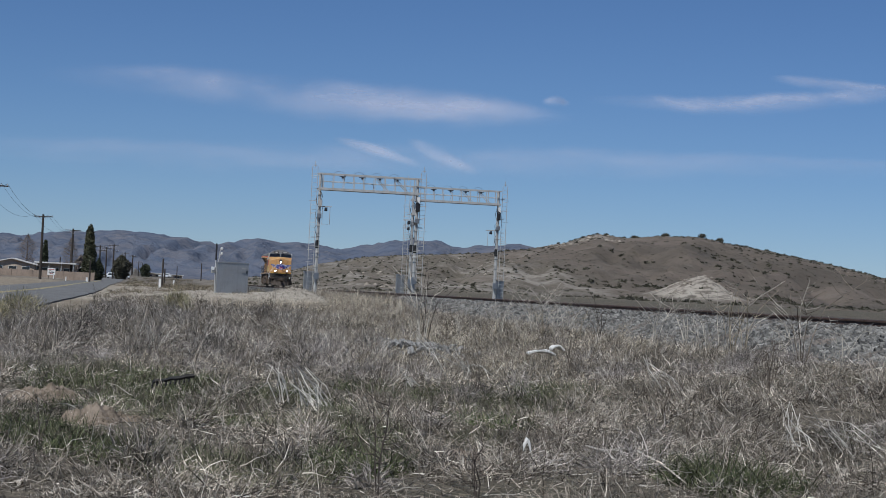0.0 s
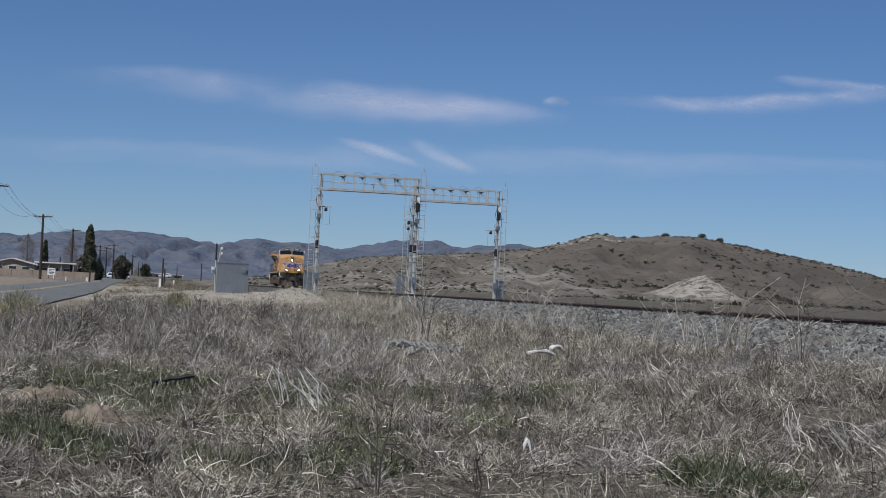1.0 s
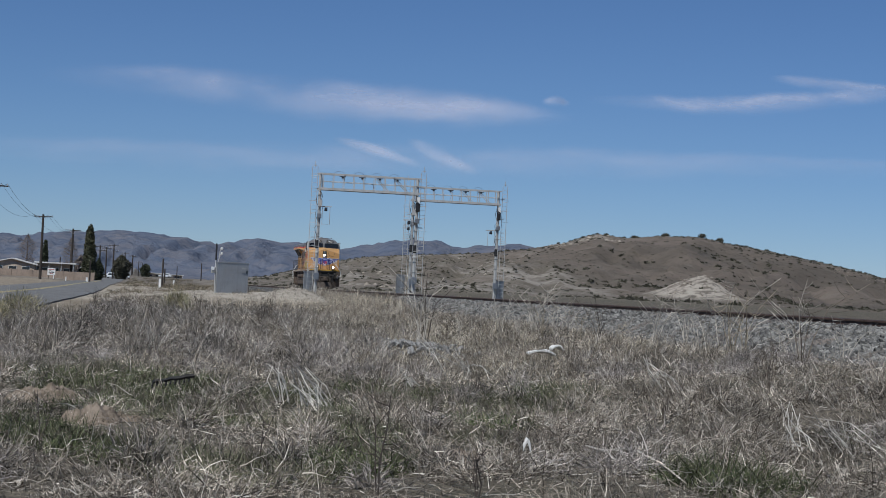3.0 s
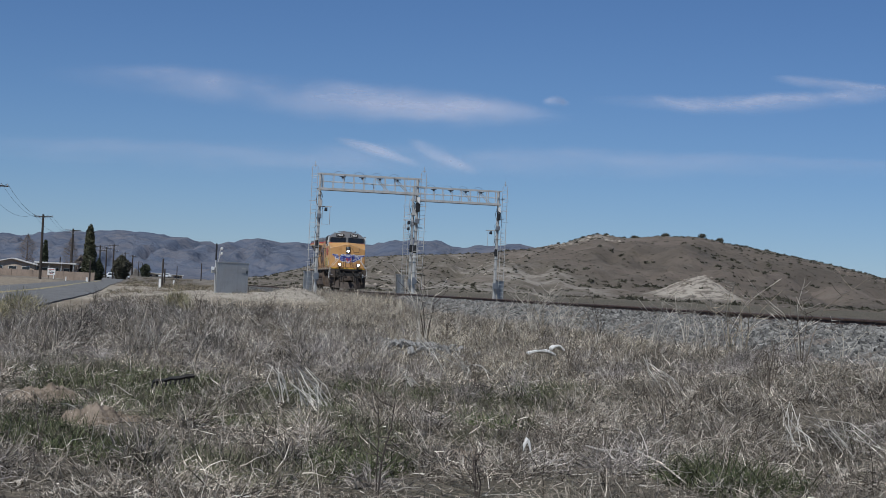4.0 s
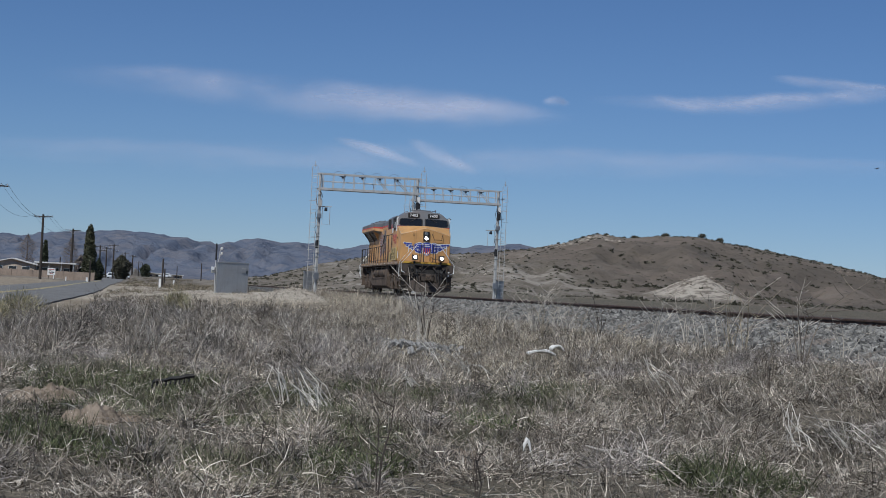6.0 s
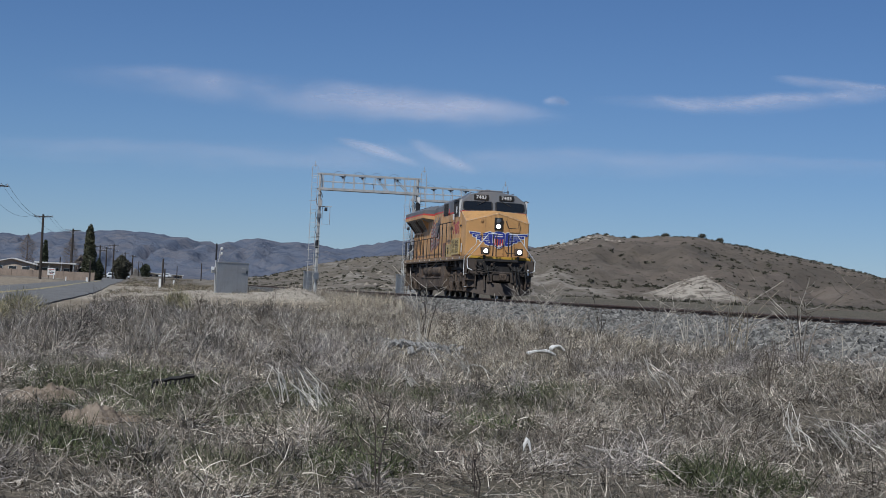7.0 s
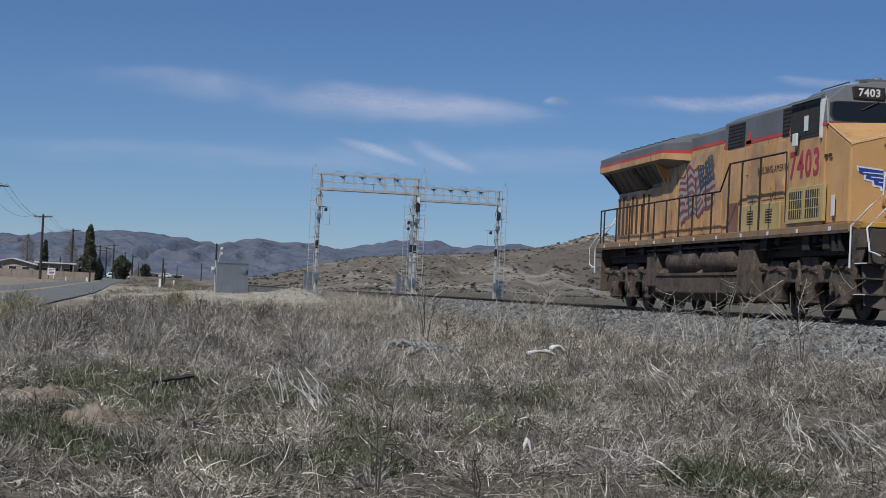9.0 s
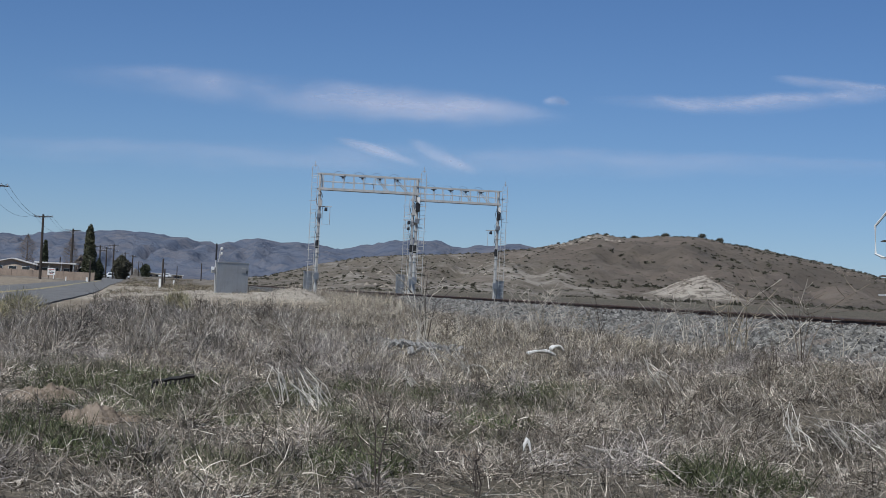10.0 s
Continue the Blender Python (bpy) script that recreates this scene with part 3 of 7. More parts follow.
def relay_case(x, y, h):
    c = thing("relay_case", (x, y, float(land(x, y))), 3, "tall narrow grey metal relay case beside the signal post", "relay case", "relay cases")
    part("body", Solid().box(-0.32, 0.32, -0.3, 0.3, 0.1, h), galv_light, c, "", 0.015)
    part("foot", Solid().box(-0.36, 0.36, -0.34, 0.34, -0.3, 0.1), concrete, c)
    part("lid", Solid().box(-0.36, 0.36, -0.34, 0.34, h, h + 0.06), galv_light, c, "", 0.01)
    part("door", Solid().box(-0.27, 0.27, -0.32, -0.3, 0.2, h - 0.1), galv_light, c, "", 0.006)
    part("handle", Solid().box(0.17, 0.2, -0.36, -0.32, h * 0.5, h * 0.5 + 0.16), dark_steel, c)


relay_case(19.05, 154.9, 2.3)
relay_case(27.5, 154.8, 2.2)
relay_case(10.0, 136.8, 2.0)


def gravel():
    """Coarse pale gravel lying on the heap and the pad round the cabinet."""
    rs = np.random.RandomState(51)
    N = 9000
    heap = rs.rand(N) < 0.45
    x = np.where(heap, 7.0 + 1.0 * rs.normal(size=N), -1.0 + 9.8 * rs.rand(N))
    y = np.where(heap, 106 + 4.5 * rs.normal(size=N), 98 + 34 * rs.rand(N))
    size = 0.014 + 0.042 * rs.rand(N) ** 3
    octa = np.array([(1, 0, 0), (-1, 0, 0), (0, 1, 0), (0, -1, 0), (0, 0, 1), (0, 0, -1)], float)
    tri = np.array([(0, 2, 4), (2, 1, 4), (1, 3, 4), (3, 0, 4), (2, 0, 5), (1, 2, 5), (3, 1, 5), (0, 3, 5)])
    q = (octa[None] * (0.6 + 0.7 * rs.rand(N, 6, 1)) + 0.4 * (rs.rand(N, 6, 3) - 0.5)) * size[:, None, None]
    q += np.stack([x, y, land(x, y) + 0.3 * size], -1)[:, None, :]
    ob = new("gravel", mesh_from("gravel", q.reshape(-1, 3), (tri[None] + np.arange(N)[:, None, None] * 6).reshape(-1, 3)))
    n = Nodes("pale_gravel", 0.95, spec=0.1)
    ob.data.materials.append(n.done(n.mix(n.rnd(True), (0.24, 0.21, 0.17), (0.50, 0.455, 0.385))))
    tagged(ob, "coarse pale gravel heaped beside the signal cabinet", "gravel", kind="stuff")


gravel()


# ---- signal cabinet ----
def cabinet():
    c = thing("signal_cabinet", (2.9, 118.0, -0.66), 1.5, "plain grey aluminium signal equipment cabinet on pale gravel", "signal cabinet")
    part("plinth", Solid().box(-0.04, 1.98, -0.04, 2.0, -0.15, 0.07), concrete, c, "concrete plinth", 0.01)
    part("body", Solid().box(0, 1.94, 0, 1.96, 0.07, 2.04), galv_light, c, "", 0.015)
    part("roof", Solid().prism([(-0.04, 2.04), (1.98, 2.04), (1.98, 2.10), (0.97, 2.14), (-0.04, 2.10)], "y", -0.05, 2.01), galv_light, c, "", 0.008)
    for i in range(1, 6):
        part("seam", Solid().box(1.94 * i / 6 - 0.012, 1.94 * i / 6 + 0.012, -0.006, 0.0, 0.1, 2.02), galv_light, c)
    part("hasp", Solid().box(1.80, 1.88, -0.05, 0.0, 1.45, 1.62).box(1.82, 1.86, -0.08, -0.05, 1.40, 1.5), dark_steel, c)
    part("vent_hood", Solid().prism([(-0.12, 1.7), (0, 1.8), (0, 1.5), (-0.12, 1.5)], "x", 1.5, 1.8), galv_light, c)
    part("hook", Solid().tube([(1.98, -0.02, 0.62), (2.03, -0.03, 0.2), (2.12, -0.05, 0.02), (2.35, -0.08, 0.0)], 0.025, 5), wire_mat, c, "black cable along the ground")
    mast = part("mast", Solid().tube([(-0.12, 0.3, -0.1), (-0.12, 0.3, 2.2)], 0.04, 8), galv, c)
    part("antenna", Solid().tube([(-0.12, 0.3, 2.2), (-0.12, 0.3, 3.25)], 0.055, 8), black_enamel, mast, "black whip antenna")
    arm = part("meter_box", Solid().box(-0.40, -0.12, 0.15, 0.42, 1.38, 1.78), galv, c, "grey electric meter box", 0.02)
    part("meter_glass", Solid().lathe([(0.06, 0.11), (0.14, 0.12), (0.16, 0.08)], "y", 14, (-0.3, -0.02, 1.66)), glass_lens, arm)
    for dx, z in ((0.22, 2.62), (0.2, 2.95)):
        p = part("lamp_arm", Solid().tube([(0.02, 0.2, 2.1), (dx - 0.08, 0.12, z)], 0.02, 5), galv, c)
        part("lamp_head", Solid().lathe([(-0.09, 0.05), (-0.02, 0.085), (0.09, 0.075)], "z", 10, (dx, 0.1, z)), white_paint, p, "small white lamp housing")
    for z in (1.2, 1.5, 1.75):
        part("conduit", Solid().tube([(-0.06, 0.05, -0.1), (-0.06, 0.05, z), (-0.2, 0.12, z)], 0.022, 5), galv, c)


cabinet()


# ---- utility poles and wires ----
def utility_pole(x, y, h, arms=1, lean=0.0):
    z = float(land(x, y))
    p = thing("utility_pole", (x, y, z), label="tall dark wooden utility pole with crossarm beside the road", category="utility pole", group="utility poles along the road")
    part("pole", Solid().lathe([(-0.4, 0.24), (h, 0.17)], "z", 8), pole_wood, p).rotation_euler = (0, lean, 0)
    for i in range(arms):
        az = h - 0.35 - 0.9 * i
        part("crossarm", Solid().box(-1.55, 1.55, -0.2, -0.08, az - 0.08, az + 0.06), pole_wood, p)
        part("brace", Solid().tube([(-0.75, -0.14, az - 0.05), (0, -0.14, az - 0.75), (0.75, -0.14, az - 0.05)], 0.025, 4), galv, p)
        for dx in (-1.45, -0.8, 0.8, 1.45):
            part("insulator", Solid().lathe([(az + 0.06, 0.03), (az + 0.14, 0.055), (az + 0.22, 0.05), (az + 0.27, 0.02)], "z", 6, (dx, -0.14, 0)), glass_lens, p)
    return Vector((x, y, z + h - 0.1))


POLES = [(-15.4, 118, 10.9, 1), (-19.7, 209, 10.8, 1), (-21.2, 311, 10.6, 1), (-20.5, 392, 10.5, 1), (-18.1, 480, 8.6, 2), (-15.9, 520, 9.6, 1), (-19.4, 565, 9.3, 1), (-18.6, 610, 9.0, 1),
         (-17.2, 700, 9.0, 1), (-16.5, 800, 8.6, 1), (-17.5, 860, 8.6, 1), (-16.0, 930, 8.0, 1), (-15.6, 1020, 8.0, 1), (-15.0, 1150, 8.0, 1)]
TOPS = [utility_pole(*p) for p in POLES]
for i, (a, b) in enumerate(zip(TOPS[:4], TOPS[1:4])):
    for dx in (-1.45, 0.8, 1.45):
        pts = [a.lerp(b, k / 12) + Vector((dx, -0.14, -1.6 * 4 * (k / 12) * (1 - k / 12))) for k in range(13)]
        w = part("overhead_wire", Solid().tube(pts, 0.018, 4), wire_mat, None)
        tagged(w, "thin dark overhead wire sagging between utility poles", "wire", group="overhead wires")
for x, y, h in ((-14.0, 330, 3.9), (-17.9, 420, 5.4), (-1.15, 260, 3.9), (-0.95, 290, 2.6), (-23.3, 400, 4.2), (7.5, 470, 4.5), (1.6, 520, 3.6), (-36.0, 400, 5.6)):
    z = float(land(x, y))
    p = thing("wooden_post", (x, y, z), label="plain dark upright wooden post by the road", category="post", group="roadside posts")
    part("pole", Solid().lathe([(-0.4, 0.14), (h, 0.11)], "z", 8), pole_wood, p)
for x, y, h, w in ((-1.29, 230, 1.05, 0.3), (-20.8, 340, 1.5, 0.18), (-15.2, 345, 0.8, 0.22), (-18.9, 345, 0.7, 0.2), (-14.4, 330, 0.8, 0.2), (0.5, 300, 0.8, 0.25)):
    z = float(land(x, y))
    p = thing("marker_post", (x, y, z), label="short white marker post beside the road", category="marker post", group="white marker posts")
    part("shaft", Solid().box(-w / 2, w / 2, -w / 2, w / 2, -0.3, h), white_paint, p, "", 0.02)
    part("cap", Solid().box(-w / 2 - 0.02, w / 2 + 0.02, -w / 2 - 0.02, w / 2 + 0.02, h, h + 0.05), white_paint, p)


def sign():
    x, y = -20.6, 330
    z = float(land(x, y))
    s = thing("roadside_sign", (x, y, z), -4, "white rectangular roadside board on two posts", "sign")
    for dx in (-0.5, 0.5):
        part("leg", Solid().box(dx - 0.05, dx + 0.05, 0.02, 0.1, -0.3, 1.85), old_wood, s)
    b = part("board", Solid().box(-0.68, 0.68, -0.02, 0.02, 0.75, 1.95), white_paint, s, "white painted board", 0.01)
    red = worn("faded_red", (0.35, 0.10, 0.09), 0.7)
    for z0, w, m in ((1.66, 0.5, red), (1.40, 0.42, dark_steel), (1.16, 0.52, dark_steel), (0.95, 0.3, red)):
        part("text_bar", Solid().box(-w, w, -0.026, -0.02, z0, z0 + 0.11), m, b)


sign()


# ---- houses behind the road ----
stucco = worn("tan_stucco", (0.42, 0.34, 0.265), 0.9, scale=0.6)
block = worn("tan_block", (0.34, 0.265, 0.205), 0.9, scale=0.6)
roofing = worn("pale_roofing", (0.62, 0.60, 0.57), 0.8, scale=0.5)
dark_room = worn("shaded_interior", (0.05, 0.045, 0.04), 0.9)
pane_mat = Nodes("window_pane", 0.08, 0.0, 0.6).done((0.03, 0.035, 0.04))


def house(x, y, w, d, eave, rise, flat, label):
    z = float(land(x + w / 2, y))
    h = thing("house", (x, y, z), label=label, category="house", group="low houses")
    part("wall", Solid().prism([(0, -0.4), (w, -0.4), (w, eave), (w / 2, eave + (0 if flat else rise)), (0, eave)], "y", 0, d), stucco, h)
    o = 0.6
    if flat:
        part("roof", Solid().box(-o, w + o, -o - 1.2, d + o, eave, eave + 0.28), roofing, h, "flat white roof edge", 0.03)
    else:
        for s in (0, 1):
            a, b = (-o, w / 2) if s == 0 else (w / 2, w + o)
            za, zb = (eave - rise * 2 * o / w, eave + rise) if s == 0 else (eave + rise, eave - rise * 2 * o / w)
            part("roof", Solid().prism([(a, za), (b, zb), (b, zb + 0.2), (a, za + 0.2)], "y", -o, d + o), roofing, h)
    for k in range(3):
        wx = w * (0.12 + 0.3 * k)
        win = part("window", Solid().box(wx, wx + w * 0.18, -0.05, 0.02, 0.9, 1.9), white_paint, h)
        part("pane", Solid().box(wx + 0.07, wx + w * 0.18 - 0.07, -0.062, -0.045, 0.97, 1.83), pane_mat, win)
    if flat:
        for k in range(4):
            part("porch_post", Solid().box(w * k / 3 - 0.06, w * k / 3 + 0.06, -1.5, -1.38, -0.3, eave), white_paint, h)


house(-36.5, 386, 9.0, 9, 2.3, 1.05, False, "low tan stucco house with a pale gable roof")
house(-27.4, 392, 7.4, 8, 2.75, 0, True, "low tan house with a flat white porch roof")
house(-19.6, 400, 1.9, 2.5, 1.9, 0.9, False, "small tan shed with a pale roof")
house(-12.0, 900, 11.0, 6, 2.4, 0, True, "long low white building far along the road")
house(-9.0, 985, 15.0, 8, 2.3, 0, True, "long low building with a pale roof in the distance")
fw = thing("block_wall", (-41, 372, float(land(-28, 372))), 0, "long tan concrete-block garden wall along the road", "garden wall")
for k in range(13):
    part("wall_panel", Solid().box(2.0 * k + 0.01, 2.0 * k + 1.99, 0, 0.2, -0.5, 1.35), block, fw)
for k in range(14):
    part("pier", Solid().box(2.0 * k - 0.12, 2.0 * k + 0.12, -0.06, 0.26, -0.5, 1.43), block, fw)


# ---- vehicles far along the road ----
car_paint = worn("white_car_paint", (0.75, 0.76, 0.78), 0.25, spec=0.6, grime=0.05)
rubber = worn("rubber", (0.02, 0.02, 0.02), 0.8)


def parked_car(x, y, rz, label):
    c = thing("car", (x, y, float(land(x, y)) + 0.02), rz, label, "car", "cars along the road")
    part("body", Solid().prism([(-2.2, 0.35), (2.2, 0.35), (2.25, 0.75), (1.2, 0.95), (-2.2, 0.98)], "x", -0.9, 0.9), car_paint, c, "", 0.06)
    part("cabin", Solid().prism([(-1.8, 0.97), (1.1, 0.95), (0.5, 1.5), (-1.4, 1.52)], "x", -0.78, 0.78), car_paint, c, "", 0.05)
    part("windscreen", Solid().prism([(1.12, 1.0), (1.14, 1.02), (0.58, 1.44), (0.56, 1.42)], "x", -0.7, 0.7), pane_mat, c)
    part("side_window", Solid().box(-0.8, 0.8, -1.2, 0.4, 1.05, 1.4), pane_mat, c)
    for sy in (-1.35, 1.35):
        for sx in (-0.8, 0.8):
            w = part("wheel", Solid().lathe([(-0.11, 0.3), (-0.09, 0.34), (0.09, 0.34), (0.11, 0.3)], "x", 14, (sx, sy, 0.34)), rubber, c)
            part("rim", Solid().lathe([(-0.115, 0.2), (0.115, 0.2)], "x", 12, (sx, sy, 0.34)), galv, w)


parked_car(-17.6, 560, 175, "white sedan parked beside the road")
parked_car(-13.6, 585, 178, "white car standing on the road shoulder")
parked_car(-20.5, 640, 92, "white car parked off the road")
parked_car(-2.0, 640, 90, "pale car parked beyond the road")


# ---- trees ----
bark = worn("grey_bark", (0.10, 0.075, 0.055), 0.95)


def leaf_material(name, a, b):
    n = Nodes(name, 0.7, spec=0.2)
    return n.done(n.mix(n.rnd(True), a, b))


cypress_leaf = leaf_material("brownish_cypress_leaf", (0.026, 0.032, 0.018), (0.13, 0.125, 0.075))
conifer_leaf = leaf_material("dark_conifer_leaf", (0.022, 0.030, 0.018), (0.075, 0.080, 0.048))
bare_twig = leaf_material("bare_twig", (0.12, 0.098, 0.085), (0.22, 0.185, 0.16))
scrub_leaf = leaf_material("scrub_leaf", (0.040, 0.040, 0.028), (0.110, 0.102, 0.072))


def leaf_cloud(centres, size, rs, flat=1.0):
    """Small bent leaf clumps, one triangle pair each."""
    N = len(centres)
    d = rs.normal(size=(N, 3)) * (1, 1, flat)
    d /= np.linalg.norm(d, axis=1)[:, None]
    e = np.cross(d, rs.normal(size=(N, 3)))
    e /= np.linalg.norm(e, axis=1)[:, None]
    s = size * (0.6 + 0.8 * rs.rand(N, 1))
    V = np.stack([centres - d * s, centres + e * s * 0.5, centres + d * s, centres - e * s * 0.5 + np.cross(d, e) * s * 0.3], 1)
    return V.reshape(-1, 3), np.arange(N * 4).reshape(-1, 4)


def tree(x, y, height, shape, material, label, name="tree", seed=0, leaves=2600, size=0.22):
    rs = np.random.RandomState(seed)
    z = float(land(x, y))
    t = thing(name, (x, y, z), label=label, category="tree")
    trunk = Solid().tube([(0, 0, -0.4), (0.05, 0, height * 0.3), (-0.04, 0.03, height * 0.62), (0.02, 0, height * 0.92)], 0.24, 8, 0.04)
    limbs = []
    for i in range(14):
        h = height * (0.2 + 0.65 * rs.rand())
        a = rs.rand() * math.tau
        L = shape(h / height) * (0.6 + 0.35 * rs.rand())
        tip = Vector((L * math.cos(a), L * math.sin(a), h + L * 0.5))
        trunk.tube([(0, 0, h), tip * 0.5 + Vector((0, 0, h * 0.5 + 0.05)), tip], 0.07, 5, 0.015)
        limbs.append(tip)
    part("trunk", trunk, bark, t)
    h = rs.rand(leaves)
    rad = np.array([shape(v) for v in h])
    a = rs.rand(leaves) * math.tau
    lump = 0.78 + 0.6 * noise2(a * 1.6 + seed, h * 8, 3)
    r = rad * lump * np.sqrt(0.25 + 0.75 * rs.rand(leaves))
    C = np.stack([r * np.cos(a), r * np.sin(a), h * height + 0.25 * rs.normal(size=leaves)], -1)
    v, f = leaf_cloud(C, size, rs)
    part("crown", mesh_from("crown", v, f), material, t)


tree(-17.3, 400, 11.3, lambda v: (2.35 - 1.25 * v) * min(1, v * 7) * (1 - v) ** 0.2 if v > 0.1 else 1.6, cypress_leaf, "tall narrow dark green cypress near the houses", "cypress", 1, 6500, 0.27)
tree(-15.7, 412, 4.4, lambda v: 1.5 * math.sin(math.pi * min(1, v * 0.85 + 0.12)), conifer_leaf, "low dark evergreen beside the cypress", "evergreen_tree", 2, 1800, 0.24)
tree(-28.4, 430, 7.6, lambda v: 0.95 * min(1, v * 6) * (1 - v) ** 0.3, conifer_leaf, "dark narrow conifer behind the houses", "conifer", 3, 2200, 0.26)
tree(-13.6, 520, 6.2, lambda v: 3.1 * math.sin(math.pi * min(1, v * 0.9 + 0.08)) ** 0.7, scrub_leaf, "broad rounded dark evergreen by the road", "evergreen_tree", 4, 4200, 0.32)
tree(-32.6, 432, 8.8, lambda v: 2.9 * math.sin(math.pi * v) ** 0.8 if v > 0.2 else 0.3, bare_twig, "leafless brown tree behind the houses", "bare_tree", 5, 14000, 0.05)
tree(-23.2, 440, 8.6, lambda v: 2.6 * math.sin(math.pi * v) ** 0.8 if v > 0.2 else 0.3, bare_twig, "leafless pale brown tree beside the road", "bare_tree", 6, 13000, 0.05)
tree(-9.5, 700, 4.6, lambda v: 2.4 * math.sin(math.pi * min(1, v * 0.9 + 0.08)) ** 0.7, conifer_leaf, "small dark tree far along the road", "evergreen_tree", 7, 1500, 0.4)
tree(-24.5, 520, 5.0, lambda v: 2.4 * math.sin(math.pi * min(1, v * 0.9 + 0.08)) ** 0.7, bare_twig, "small leafless tree far along the road", "bare_tree", 8, 1500, 0.3)


# ---- scrub on the hills ----
def scrub():
    rs = np.random.RandomState(11)
    allv, allf, o = [], [], 0
    spots, tiny = [], []
    while len(spots) < 1500:
        y = 340 + 345 * rs.rand()
        az = 20 + 255 * rs.rand()
        x = az * y / 680
        crest = y > 655
        left = az < 135
        if noise2(x / 22, y / 30, 3) > (-0.08 if left else 0.14) or (crest and rs.rand() < 0.45):
            spots.append((x, y, crest))
    for i in range(1500):                      # tiny tufts
        y = 345 + 320 * rs.rand() ** 0.8
        az = 30 + 245 * rs.rand()
        tiny.append((az * y / 680, y))
    for i in range(170):                       # the crest's fringe of bushes
        az = 60 + 215 * rs.rand()
        spots.append((az, 676 + 8 * rs.rand(), True))
    for i in range(320):                       # thicket on the falling shoulder
        az = 205 + 70 * rs.rand()
        y = 590 + 92 * rs.rand() ** 0.6
        spots.append((az * y / 680, y, True))
    for i in range(46):                        # larger shrubs about the summit
        y = 612 + 50 * rs.rand()
        spots.append(((152 + 12 * rs.normal()) * y / 680, y, True))
    for x, y, crest in spots:
        s = (0.28 + 0.72 * rs.rand() ** 3) * (0.8 if crest else 0.62 if x * 680 / y < 135 else 1.0)
        k = 36
        p = rs.normal(size=(k, 3))
        p /= np.linalg.norm(p, axis=1)[:, None]
        p *= (rs.rand(k, 1) ** 0.4) * np.array([s * 1.25, s * 1.25, s * 0.85])
        p[:, 2] = np.abs(p[:, 2])
        p += (x, y, float(land(x, y)) - 0.05)
        v, f = leaf_cloud(p, s * 0.42, rs)
        allv.append(v), allf.append(f + o)
        o += len(v)
    for x, y in tiny:
        s = 0.12 + 0.22 * rs.rand() ** 2
        p = rs.normal(size=(14, 3)) * np.array([s, s, s * 0.4])
        p[:, 2] = np.abs(p[:, 2])
        p += (x, y, float(land(x, y)))
        v, f = leaf_cloud(p, s * 0.7, rs)
        allv.append(v), allf.append(f + o)
        o += len(v)
    ob = new("hillside_scrub", mesh_from("hillside_scrub", np.concatenate(allv), np.concatenate(allf)))
    ob.data.materials.append(scrub_leaf)
    tagged(ob, "scattered dark low shrubs on the dry hills", "scrub", kind="stuff")


scrub()


# ---- pale rock outcrops ----
def outcrops():
    rs = np.random.RandomState(17)
    spots = []
    for i in range(420):                       # knoll
        spots.append((111.5 + 5.5 * rs.normal(), 386 + 9 * rs.normal(), 0.06 + 0.26 * rs.rand() ** 3))
    for i in range(130):                       # below the summit
        y = 634 + 13 * rs.normal()
        spots.append(((149 + 7 * rs.normal()) * y / 680, y, 0.15 + 0.7 * rs.rand() ** 3))
    for i in range(900):                       # nearer low hill
        y = 370 + 230 * rs.rand()
        az = 38 + 92 * rs.rand()
        if noise2(az / 12 + 3, y / 25, 3) > 0.05:
            spots.append((az * y / 680, y, 0.10 + 0.5 * rs.rand() ** 3))
    for i in range(160):
        y = 600 + 60 * rs.rand()
        spots.append(((248 + 24 * rs.rand()) * y / 680, y, 0.10 + 0.35 * rs.rand() ** 3))
    P = np.array(spots)
    N = len(P)
    octa = np.array([(1, 0, 0), (-1, 0, 0), (0, 1, 0), (0, -1, 0), (0, 0, 1), (0, 0, -1)], float)
    tri = np.array([(0, 2, 4), (2, 1, 4), (1, 3, 4), (3, 0, 4), (2, 0, 5), (1, 2, 5), (3, 1, 5), (0, 3, 5)])
    q = octa[None] * (0.6 + 0.8 * rs.rand(N, 6, 1)) * (1.3, 1.3, 0.7) + 0.4 * (rs.rand(N, 6, 3) - 0.5)
    q = q * P[:, 2][:, None, None] + np.stack([P[:, 0], P[:, 1], land(P[:, 0], P[:, 1])], -1)[:, None, :]
    ob = new("rock_outcrops", mesh_from("rock_outcrops", q.reshape(-1, 3), (tri[None] + np.arange(N)[:, None, None] * 6).reshape(-1, 3)))
    n = Nodes("pale_rock", 0.95, spec=0.1)
    ob.data.materials.append(n.done(n.mix(n.rnd(True), (0.20, 0.17, 0.135), (0.40, 0.355, 0.295))))
    tagged(ob, "pale weathered rocks scattered over the hills", "rocks", kind="stuff")


outcrops()
for i, (az, h) in enumerate(((197, 1.25), (204, 1.15), (183, 0.85), (171, 0.7))):
    tree(az, 678, h, lambda v: 1.9 * math.sin(math.pi * min(1, v * 0.85 + 0.1)) ** 0.8 if v > 0.35 else 0.2, scrub_leaf, "small dark oak on the crest of the hill", "hill_oak", 20 + i, 900, 0.2)


